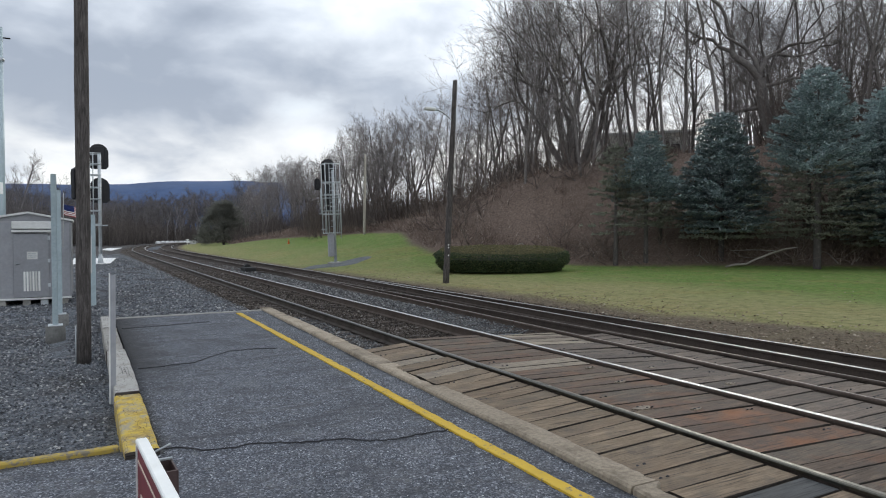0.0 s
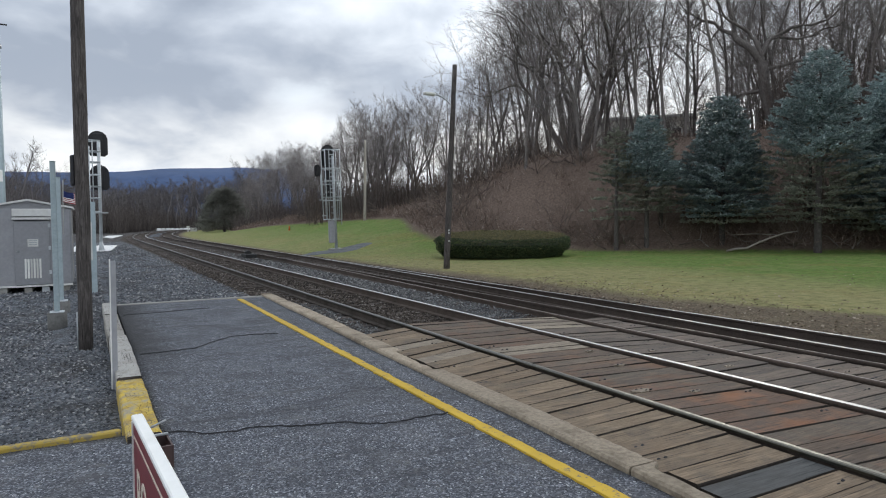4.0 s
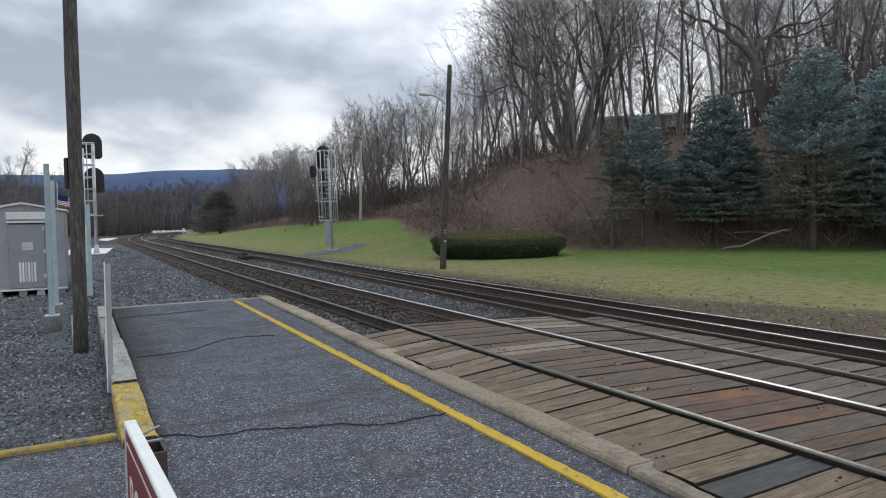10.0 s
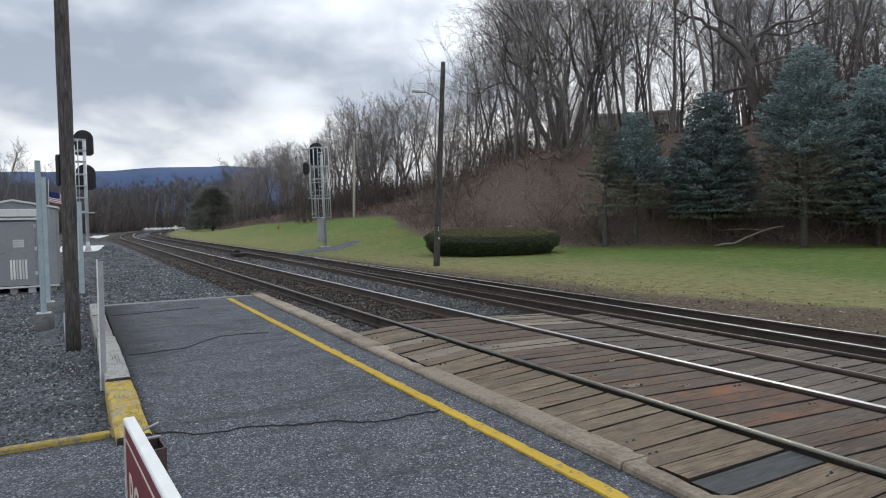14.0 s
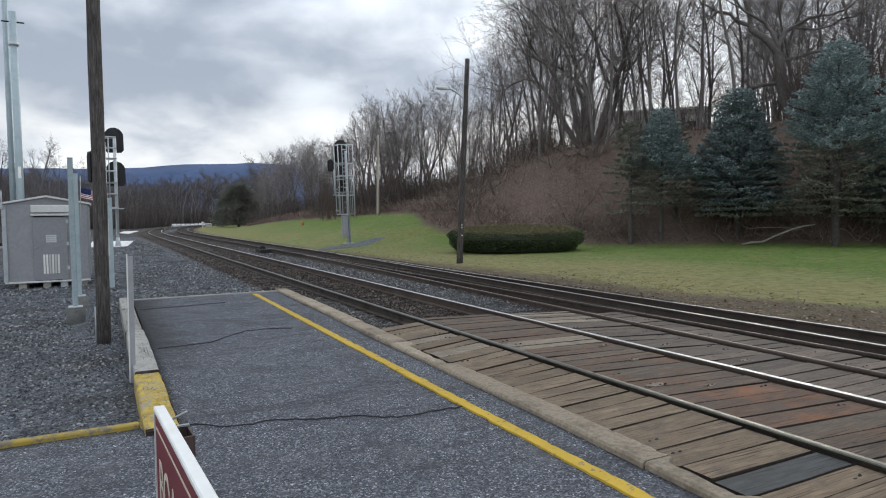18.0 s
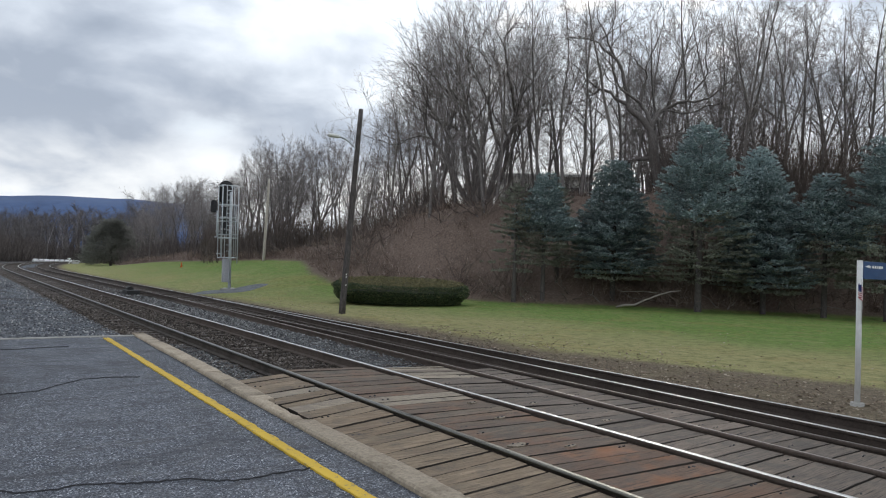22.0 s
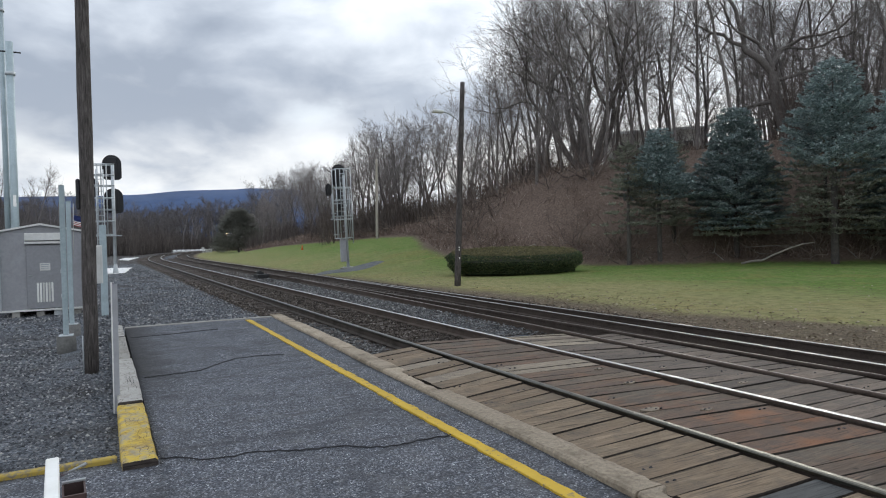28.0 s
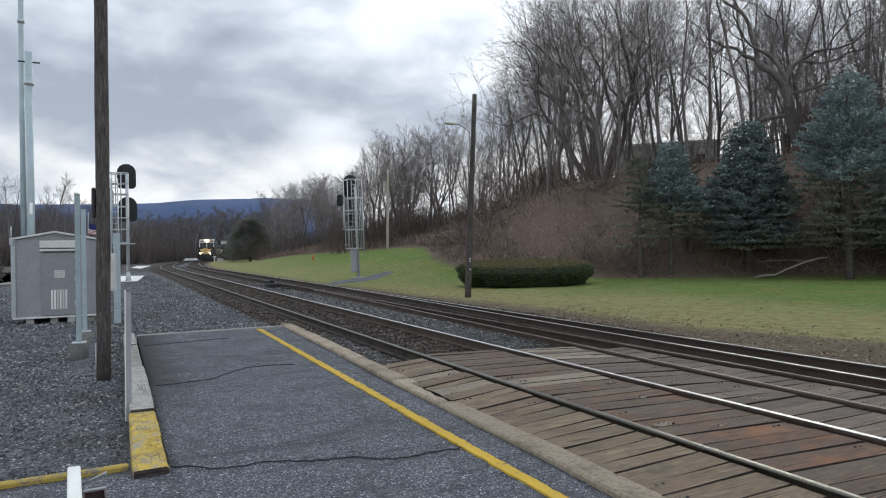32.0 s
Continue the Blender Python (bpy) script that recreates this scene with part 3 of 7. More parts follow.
# ---- helpers for building ----
def mesh_of(bm, name, *mats):
    me = bpy.data.meshes.new(name)
    bm.to_mesh(me)
    bm.free()
    for m in mats:
        me.materials.append(m)
    return me


def part(name, bm, material, parent, label=""):
    mats = material if isinstance(material, (list, tuple)) else (material,)
    ob = new(name, mesh_of(bm, name, *mats))
    ob.parent = parent
    return tagged(ob, label=label)


def thing(name, m, label, category, group="", kind=""):
    ob = new(name)
    ob.empty_display_size = 0.2
    ob.matrix_basis = m
    return tagged(ob, label, category, group, kind)


def box(x0, x1, y0, y1, z0, z1, bevel=0.0, bm=None):
    own = bm is None
    bm = bm or bmesh.new()
    r = bmesh.ops.create_cube(bm, size=1.0)["verts"]
    for v in r:
        v.co = Vector(((x0 + x1) / 2 + v.co.x * (x1 - x0), (y0 + y1) / 2 + v.co.y * (y1 - y0), (z0 + z1) / 2 + v.co.z * (z1 - z0)))
    if bevel:
        es = {e for v in r for e in v.link_edges}
        bmesh.ops.bevel(bm, geom=list(es), offset=bevel, segments=1, affect="EDGES")
    return bm


def tube(points, radii, sides=8, bm=None, cap=True):
    """A round bar through points; one radius, or one for each point."""
    bm = bm or bmesh.new()
    pts = [Vector(p) for p in points]
    rad = radii if isinstance(radii, (list, tuple)) else [radii] * len(pts)
    rings = []
    for i, p in enumerate(pts):
        d = (pts[min(i + 1, len(pts) - 1)] - pts[max(i - 1, 0)]).normalized()
        u = d.orthogonal().normalized() if i == 0 else (u - d * u.dot(d)).normalized()
        w = d.cross(u)
        rings.append([bm.verts.new(p + rad[i] * (math.cos(a) * u + math.sin(a) * w)) for a in (2 * math.pi * k / sides for k in range(sides))])
    for a, b in zip(rings, rings[1:]):
        for k in range(sides):
            f = bm.faces.new((a[k], a[(k + 1) % sides], b[(k + 1) % sides], b[k]))
            f.smooth = sides > 5
    if cap:
        bm.faces.new(rings[0][::-1]), bm.faces.new(rings[-1])
    return bm


def extruded(outline, z0, z1, bm=None):
    """An upright prism over a flat outline of (x, y)."""
    bm = bm or bmesh.new()
    lo, hi = [bm.verts.new((x, y, z0)) for x, y in outline], [bm.verts.new((x, y, z1)) for x, y in outline]
    k = len(outline)
    for i in range(k):
        bm.faces.new((lo[i], lo[(i + 1) % k], hi[(i + 1) % k], hi[i]))
    bm.faces.new(lo[::-1]), bm.faces.new(hi)
    return bm


def turned(bm, m):
    bmesh.ops.transform(bm, matrix=m, verts=bm.verts)
    return bm


def smoothstep(a, b, v):
    t = min(1.0, max(0.0, (v - a) / (b - a)))
    return t * t * (3 - 2 * t)


def between(v, table):
    return float(np.interp(v, [p[0] for p in table], [p[1] for p in table]))


# ---- the plan: tracks, lawn, bank ----
CURVE_Y, CURVE_R = 70.0, 330.0


def bend(y):
    """How far the tracks have swung to the right by y."""
    return 0.0 if y < CURVE_Y else (y - CURVE_Y) ** 2 / (2 * CURVE_R)


BANK_FOOT = [(-60, 75), (-20, 58), (0, 46), (14, 32), (18, 26.5), (21.6, 23), (24, 19.5), (28, 16.6), (31, 14.5), (34, 13.6), (38, 14.3), (43, 16.4), (49, 18.7), (56, 18.8), (62, 17.8), (78, 15), (95, 13), (115, 16), (140, 26), (200, 60), (400, 220), (620, 560), (900, 1200)]
BANK_TOP = [(-60, 8.0), (10, 7.4), (20, 7.1), (30, 6.8), (40, 6.3), (46, 5.9), (52, 5.0), (60, 4.0), (80, 3.0), (110, 2.5), (400, 3.0)]


def lawn_height(x, y):
    s = 0.155 * smoothstep(25, 40, y) * (1 - smoothstep(75, 110, y)) + 0.012
    return -0.12 + s * max(0.0, min(x, 24) - 6.8)


def ground_height(x, y):
    foot = between(y, BANK_FOOT)
    right = lawn_height(x, y) if x > 6.2 else 0
    if x < -4.2:
        z = -0.14 + 0.38 * smoothstep(26, 37, y) * (1 - smoothstep(50, 62, y)) * (1 - smoothstep(1.2, 4.5, abs(x + 4.3)))
        z -= 0.20 * smoothstep(-4.5, -5.0, x) * smoothstep(10.8, 12.6, y) * (1 - smoothstep(17.0, 19.0, y))
    elif x < 6.2 + bend(y) and y > 0:
        z = -0.215 + 0.455 * smoothstep(26, 37, y) * (1 - smoothstep(50, 62, y)) * (1 - smoothstep(1.6, 3.5, abs(x + 4.3)))
    else:
        z = right if x > 6.2 else -0.215
    if x > 6.2:
        z = -0.215 + (right + 0.215) * smoothstep(6.2 + bend(y), 7.2 + bend(y), x)
    d = x - foot
    if d > -1:
        top = between(y, BANK_TOP)
        z += (top - min(z, top)) * smoothstep(-1, 12.5, d) + 0.015 * max(0, d - 14)
        z += 0.35 * noise.noise((x * 0.22, y * 0.22, 0)) * smoothstep(0, 6, d)
    z -= 0.17 * math.exp(-((x - 8.8) / 2.0) ** 2 - ((y - 36.6) / 4.0) ** 2)
    z += 0.02 * noise.noise((x * 0.9, y * 0.9, 3.3))
    if math.hypot(x, y) > 400:
        z -= 1.0
    return z


# ---- ground ----
def spread(lo, hi, step, far, growth=1.35):
    """Even steps from lo to hi, then growing ones out to far on both sides."""
    v = list(np.arange(lo, hi + step / 2, step))
    s, a = step, v[-1]
    while a < far:
        s *= growth
        a += s
        v.append(a)
    s, a = step, v[0]
    while a > -far:
        s *= growth
        a -= s
        v.insert(0, a)
    return v


def make_ground():
    xs, ys = spread(-12, 52, 0.4, 3200), spread(-4, 100, 0.5, 3200)
    me = bpy.data.meshes.new("ground")
    nx, ny = len(xs), len(ys)
    verts, lawn, leaf, dry, dirt, bed = [], [], [], [], [], []
    for y in ys:
        foot = between(y, BANK_FOOT)
        for x in xs:
            verts.append((x, y, ground_height(x, y)))
            edge = bend(y) + between(y, [(-5, 9.6), (3, 9.0), (6.3, 8.4), (8, 7.6), (10.7, 7.05), (17, 7.1), (24, 6.7), (60, 6.5)])
            inside = smoothstep(edge - 0.9, edge + 0.9, x) * (1 - smoothstep(foot - 1.0, foot + 0.6, x))
            lawn.append(inside * (1 - smoothstep(180, 240, y)))
            leaf.append(max(smoothstep(foot - 0.8, foot + 0.9, x), smoothstep(130, 170, y) * smoothstep(5, 30, abs(x - bend(y) - 3)), smoothstep(-22, -40, x)))
            dry.append((1 - 0.45 * smoothstep(16, 34, y)) * (1 - smoothstep(-1, 11, x - edge)) + 0.1 * smoothstep(50, 80, y))
            dirt.append(smoothstep(6.0 + bend(y) - 0.4, 6.0 + bend(y) + 0.2, x) * (1 - smoothstep(foot, foot + 1, x)) + 0.35 * smoothstep(-5.0, -9.0, x))
            u = x - bend(y)
            bed.append(smoothstep(8, 12, y) * max(smoothstep(-1.3, -0.9, u) * (1 - smoothstep(1.6, 2.0, u)), smoothstep(3.0, 3.4, u) * (1 - smoothstep(5.8, 6.2, u))) + 0.55 * smoothstep(60, 80, y) * (1 - smoothstep(-1.2, -0.8, u)))
    faces = [(j * nx + i, j * nx + i + 1, (j + 1) * nx + i + 1, (j + 1) * nx + i) for j in range(ny - 1) for i in range(nx - 1)]
    me.from_pydata(verts, [], faces)
    for name, values in (("lawn", lawn), ("leaf", leaf), ("dry", dry), ("dirt", dirt), ("bed", bed)):
        me.attributes.new(name, "FLOAT", "POINT").data.foreach_set("value", values)
    me.polygons.foreach_set("use_smooth", [True] * len(faces))
    me.materials.append(M["ground"])
    tagged(new("ground", me), "gravel, lawn and leaf-strewn bank beside the railway", "ground", kind="structure")


make_ground()


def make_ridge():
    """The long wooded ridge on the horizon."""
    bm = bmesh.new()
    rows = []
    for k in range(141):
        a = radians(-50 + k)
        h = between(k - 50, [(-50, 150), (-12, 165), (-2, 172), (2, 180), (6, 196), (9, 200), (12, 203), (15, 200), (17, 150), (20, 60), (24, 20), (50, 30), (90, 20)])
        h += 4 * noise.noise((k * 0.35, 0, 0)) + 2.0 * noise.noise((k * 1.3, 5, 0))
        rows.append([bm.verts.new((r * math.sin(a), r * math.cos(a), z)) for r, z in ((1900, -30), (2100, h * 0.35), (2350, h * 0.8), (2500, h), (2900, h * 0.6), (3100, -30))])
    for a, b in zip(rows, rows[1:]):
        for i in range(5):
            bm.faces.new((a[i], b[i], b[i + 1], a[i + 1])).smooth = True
    tagged(new("backdrop", mesh_of(bm, "backdrop", M["ridge"])), "long wooded ridge on the horizon, its distance haze painted blue", "mountain ridge", kind="structure")


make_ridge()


# ---- platform ----
KERB_INNER = [(-9, -2.02), (0, -1.58), (3.07, -1.43), (4.45, -1.37), (6.7, -1.32), (8.7, -1.25), (11, -1.16), (14.8, -1.05)]
KERB_WIDE = 0.26


PLAT_X0, PLAT_END = -4.05, 14.75


def flat_z(x, y):
    return 0.012 * noise.noise((x * 1.5, y * 0.55, 9)) - 0.012


def make_platform():
    bm = bmesh.new()
    nx, ny = 24, 110

    def spot(i, j):
        y = -9 + (PLAT_END + 9) * j / ny
        return PLAT_X0 + (between(y, KERB_INNER) + 0.02 - PLAT_X0) * i / nx, y

    grid = [[bm.verts.new((*spot(i, j), flat_z(*spot(i, j)))) for i in range(nx + 1)] for j in range(ny + 1)]
    for a, b in zip(grid, grid[1:]):
        for i in range(nx):
            bm.faces.new((a[i], a[i + 1], b[i + 1], b[i])).smooth = True
    rim = [grid[0][0], grid[0][nx], grid[ny][nx], grid[ny][0]]
    low = [bm.verts.new((v.co.x, v.co.y, -0.4)) for v in rim]
    edges = [[grid[0][i] for i in range(nx + 1)], [grid[j][nx] for j in range(ny + 1)], [grid[ny][i] for i in range(nx, -1, -1)], [grid[j][0] for j in range(ny, -1, -1)]]
    for k, e in enumerate(edges):
        bm.faces.new([*e[::-1], low[k], low[(k + 1) % 4]])
    ob = new("platform", mesh_of(bm, "platform", M["asphalt"]))
    tagged(ob, "worn dark asphalt station platform with cracks", "platform", kind="structure")
    # the wider asphalt area before the gravel yard
    bm = bmesh.new()
    jn = int((5.66 + 9) / (PLAT_END + 9) * ny) + 1
    grid = [[bm.verts.new((-14 + (PLAT_X0 + 14) * i / 60, min(5.66, -9 + (PLAT_END + 9) * j / ny), flat_z(-14 + (PLAT_X0 + 14) * i / 60, -9 + (PLAT_END + 9) * j / ny))) for i in range(61)] for j in range(jn + 1)]
    for a, b in zip(grid, grid[1:]):
        for i in range(60):
            bm.faces.new((a[i], a[i + 1], b[i + 1], b[i])).smooth = True
    bmesh.ops.translate(bm, verts=[v for e in bmesh.ops.extrude_face_region(bm, geom=bm.faces[:])["geom"] if isinstance(e, bmesh.types.BMVert) for v in (e,)], vec=(0, 0, -0.4))
    bmesh.ops.recalc_face_normals(bm, faces=bm.faces[:])
    tagged(new("pavement", mesh_of(bm, "pavement", M["asphalt"])), "dark asphalt forecourt beside the platform", "pavement", kind="structure")
    # concrete strip at the far end
    bm = box(PLAT_X0, -1.02, PLAT_END + 0.003, PLAT_END + 0.16, -0.35, 0.004, 0.01)
    tagged(new("edge_strip", mesh_of(bm, "edge_strip", M["concrete"])), "narrow concrete strip ending the platform", "kerb", kind="structure")
    return ob


platform = make_platform()


def ribbon(points, width, z, thick, mat, name, label, category, parent=None, ragged=0.0):
    """A thin layer along a line on the ground, such as a painted line or a crack."""
    bm = bmesh.new()
    rnd = random.Random(len(points) * 7 + int(width * 1000))
    rows = []
    for i, p in enumerate(points):
        a, b = Vector(points[max(i - 1, 0)]), Vector(points[min(i + 1, len(points) - 1)])
        d = (b - a).normalized()
        s = Vector((d.y, -d.x))
        w0, w1 = width / 2 + rnd.uniform(-ragged, ragged), width / 2 + rnd.uniform(-ragged, ragged)
        c = Vector(p)
        rows.append([bm.verts.new((*(c - s * w0), z)), bm.verts.new((*(c + s * w1), z)), bm.verts.new((*(c + s * w1), z - thick)), bm.verts.new((*(c - s * w0), z - thick))])
    for a, b in zip(rows, rows[1:]):
        for i in range(4):
            bm.faces.new((a[i], b[i], b[(i + 1) % 4], a[(i + 1) % 4]))
    bm.faces.new(rows[0]), bm.faces.new(rows[-1][::-1])
    ob = new(name, mesh_of(bm, name, mat))
    if parent:
        ob.parent = parent
        return tagged(ob, label=label)
    return tagged(ob, label, category, kind="structure")


ribbon([(-1.63 - 0.0115 * (14.5 - y) + 0.0015 * math.sin(j * 0.9), y) for j, y in enumerate(np.arange(-8.9, 14.5, 0.07))], 0.102, 0.0045, 0.02, M["yellow"], "yellow_line", "worn yellow safety line painted on the asphalt", "painted line", ragged=0.009)


def crack(points, width, seed):
    rnd = random.Random(seed)
    fine = []
    for a, b in zip(points, points[1:]):
        k = max(2, int(math.dist(a, b) / 0.045))
        fine += [(a[0] + (b[0] - a[0]) * i / k + rnd.uniform(-0.015, 0.015), a[1] + (b[1] - a[1]) * i / k + rnd.uniform(-0.024, 0.024)) for i in range(k)]
    ribbon(fine, width, 0.0035, 0.012, M["crack"], "crack", "dark crack across the asphalt", "crack", parent=platform, ragged=width * 0.35)


M["crack"] = surf("crack_shadow", (0.03, 0.03, 0.033), (0.06, 0.06, 0.066), 30, 3, rough=1.0, bump=0)


# ---- tracks ----
RAIL = [(-0.075, 0.0), (0.075, 0.0), (0.075, 0.012), (0.012, 0.035), (0.009, 0.125), (0.036, 0.135), (0.0375, 0.156), (0.033, 0.1655), (0.017, 0.1705), (-0.017, 0.1705), (-0.033, 0.1655), (-0.0375, 0.156), (-0.036, 0.135), (-0.009, 0.125), (-0.012, 0.035), (-0.075, 0.012)]


def rail(line, parent, top, label=""):
    """A rail swept along a line of (x, y) with its head at z 0."""
    running = (7, 8, 9) if top is M["shine"] else (8,)
    bm = bmesh.new()
    rings = []
    for i, (x, y) in enumerate(line):
        a, b = line[max(i - 1, 0)], line[min(i + 1, len(line) - 1)]
        d = Vector((b[0] - a[0], b[1] - a[1])).normalized()
        rings.append([bm.verts.new((x + u * d.y, y - u * d.x, v - 0.171)) for u, v in RAIL])
    k = len(RAIL)
    for a, b in zip(rings, rings[1:]):
        for i in range(k):
            f = bm.faces.new((a[i], a[(i + 1) % k], b[(i + 1) % k], b[i]))
            f.material_index = 1 if i in running else 2 if 5 <= i <= 11 else 0
    bm.faces.new(rings[0][::-1]), bm.faces.new(rings[-1])
    side = M["rail_dark"] if top is M["shine_near"] else M["rust"]
    return part("rail", bm, (side, top, M["rail_shoulder"] if top is M["shine_near"] else side), parent, label)


def track_line(x, y0=-14.0, y1=620.0):
    ys = [y0, 0, 10, 30, 50, *np.arange(CURVE_Y, y1, 4.0)]
    line = []
    for y in ys:
        a = math.atan2(y - CURVE_Y, CURVE_R) if y > CURVE_Y else 0
        line.append((x * math.cos(a) + bend(y), y - x * math.sin(a)))
    return line


def sleepers(parent, x0, x1, y0, y1, step, seed):
    rnd = random.Random(seed)
    shared = mesh_of(box(-0.5, 0.5, -0.115, 0.115, -0.17, 0.0, 0.012), "sleeper", M["sleeper"])
    y = y0
    while y < y1:
        ob = new("sleeper", shared)
        ob.parent = parent
        a = math.atan2(y - CURVE_Y, CURVE_R) if y > CURVE_Y else 0
        ob.matrix_basis = pose((x0 + x1) / 2 + bend(y) + rnd.uniform(-0.06, 0.06), y, -0.180 + rnd.uniform(-0.012, 0.006), 0, 0, rnd.uniform(-1.5, 1.5) - math.degrees(a)) @ Matrix.Diagonal((x1 - x0, 1, 1, 1))
        y += step * rnd.uniform(0.94, 1.06)


def make_tracks():
    one = thing("railway_track", pose(0, 0, 0), "railway track with polished rails on dark timber sleepers", "railway track", "main tracks")
    rail(track_line(0.0), one, M["shine_near"], "dark worn rail")
    rail(track_line(1.505), one, M["shine"])
    sleepers(one, -0.72, 2.10, 9.7, 92, 0.53, 3)
    two = thing("railway_track", pose(0, 0, 0), "railway track with a turnout on dark timber sleepers", "railway track", "main tracks")
    rail(track_line(3.47), two, M["dull"])
    rail(track_line(4.97), two, M["shine"])
    ys = np.arange(-14, 30.1, 2.0)
    turn = lambda y: 0.86 * smoothstep(30, -6, y) + 0.02 * (30 - y) * 0.2  # noqa: E731
    rail([(3.40 - turn(y), y) for y in ys if y <= 28], two, M["dull"], "dull diverging rail")
    rail([(4.88 - turn(y), y) for y in ys if y <= 28], two, M["shine"], "diverging rail")
    sleepers(two, 2.35, 5.75, 9.9, 95, 0.55, 4)
    sleepers(two, 3.3, 5.9, -3, 8.6, 0.55, 5)
    # switch machine beside the points
    sm = thing("switch_machine", pose(2.72, 33.5, -0.16), "low dark switch machine lying between the tracks", "switch machine")
    part("case", box(-0.28, 0.28, -0.55, 0.55, 0.0, 0.24, 0.03), M["dark"], sm)
    part("motor", tube([(0, 0.1, 0.24), (0, 0.5, 0.26)], 0.15, 10), M["dark"], sm)
    part("rod", tube([(0.2, -0.2, 0.08), (1.7, -0.2, 0.06)], 0.025, 6), M["rust"], sm)
    part("tie_plate", box(-0.5, 1.5, -0.75, -0.5, -0.02, 0.03, 0.005), M["rust"], sm)


M["rail_dark"] = surf("dark_rail_side", (0.050, 0.040, 0.033), (0.100, 0.080, 0.066), 40, 3, (0.015, 0.012, 0.01), 0.5, 0.7, 0.3)
# head paler than shoulder: the sky's glint on the rounded top, put into colour
M["rail_shoulder"] = surf("dimmed_rail_shoulder", (0.10, 0.098, 0.083), (0.145, 0.141, 0.122), 50, 3, (0.06, 0.058, 0.05), 0.4, 0.36, 1.0, bump=0.05)
M["shine_near"] = surf("worn_glint_rail_head", (0.20, 0.197, 0.172), (0.27, 0.264, 0.232), 50, 3, (0.12, 0.116, 0.10), 0.4, 0.36, 1.0, bump=0.05)
make_tracks()


# ---- kerb ----
def kerb_edge(y):
    """Where the planks meet the kerb's outer face."""
    return between(y, KERB_INNER) + KERB_WIDE


def make_kerb():
    k = thing("platform_kerb", pose(0, 0, 0), "chipped tan concrete platform kerb with broken joints", "kerb", kind="structure")
    rnd = random.Random(11)
    y = -8.0
    while y < 14.9:
        n = rnd.uniform(1.35, 1.9)
        e = min(y + n, 15.0)
        bm = bmesh.new()
        steps = 22
        rings = []
        for i in range(steps + 1):
            v = y + 0.006 + (e - y - 0.012) * i / steps
            chip = max(0.0, 0.030 * noise.noise((v * 2.2, 3, 1)) + 0.030 * noise.noise((v * 9, 1, 5)))
            if 6.25 < v < 7.35 or 2.4 < v < 3.05:
                chip += 0.085 + rnd.uniform(0, 0.02)
            dz = rnd.uniform(-0.004, 0.003)
            s = between(v, KERB_INNER) + 1.29
            x1 = -1.29 + KERB_WIDE - chip + s
            rings.append([bm.verts.new(p) for p in ((-1.29 + s, v, -0.30), (-1.285 + s, v, 0.018 + dz), (-1.268 + s, v, 0.036 + dz), (x1 - 0.022, v, 0.035 + dz), (x1, v, 0.014 + dz - chip * 0.5), (x1 + 0.01, v, -0.30))])
        for a, b in zip(rings, rings[1:]):
            for i in range(6):
                bm.faces.new((a[i], b[i], b[(i + 1) % 6], a[(i + 1) % 6]))
        bm.faces.new(rings[0]), bm.faces.new(rings[-1][::-1])
        ob = part("kerb_stone", bm, M["kerb"], k)
        ob.matrix_basis = pose(rnd.uniform(-0.008, 0.008), 0, rnd.uniform(-0.006, 0.006))
        y = e


make_kerb()


# ---- timber edge and yellow sill ----
def timber(name, x0, x1, y0, y1, z1, mat, label, z0=-0.3, seed=1, split=True):
    t = thing(name, pose((x0 + x1) / 2, (y0 + y1) / 2, 0), label, "timber", "timbers edging the platform")
    rnd = random.Random(seed)
    bm = bmesh.new()
    w, n = (x1 - x0) / 2, (y1 - y0) / 2
    rings = []
    steps = 12
    for i in range(steps + 1):
        v = -n + 2 * n * i / steps
        j = [rnd.uniform(-0.005, 0.005) for _ in range(6)]
        rings.append([bm.verts.new(p) for p in ((-w + j[0], v, z0), (-w + j[1], v, z1 - 0.014), (-w + 0.015 + j[2], v, z1 + j[3] * 0.6), (w - 0.015 + j[2], v, z1 + j[4] * 0.6), (w + j[5], v, z1 - 0.014), (w + j[0], v, z0))])
    for a, b in zip(rings, rings[1:]):
        for i in range(6):
            bm.faces.new((a[i], b[i], b[(i + 1) % 6], a[(i + 1) % 6]))
    # ends take the dark sleeper wood to paint in the shade between timbers
    for f in (bm.faces.new(rings[0]), bm.faces.new(rings[-1][::-1])):
        f.material_index = 1
    part("beam", bm, (mat, M["sleeper"]), t)
    if split:
        for _ in range(4):
            x, y = rnd.uniform(-w * 0.7, w * 0.7), rnd.uniform(-n * 0.8, n * 0.3)
            c = [(x + rnd.uniform(-0.004, 0.004), y + 0.09 * i, z1 + 0.0015) for i in range(int(rnd.uniform(4, 9)))]
            part("check_crack", tube(c, [0.0006 + 0.0022 * math.sin(math.pi * (i + 0.5) / len(c)) for i in range(len(c))], 4), M["crack"], t)
    return t


timber("platform_timber", -4.315, -4.065, 5.43, 7.42, 0.045, M["yellow_wood"], "squared timber with flaking yellow paint edging the platform", seed=2, split=False)
timber("platform_timber", -4.305, -4.065, 7.49, 10.33, 0.060, M["timber"], "weathered whitish split timber edging the platform", seed=3)
timber("platform_timber", -4.31, -4.085, 10.39, 12.9, 0.05, M["timber_dirty"], "dirty grey split timber edging the platform", seed=4)
timber("platform_timber", -4.30, -4.095, 12.96, 14.8, 0.055, M["timber"], "weathered whitish split timber edging the platform", seed=5)
sill = thing("yellow_sill", pose(-4.34, 5.70, 0), "low yellow painted timber sill between asphalt and gravel", "timber")
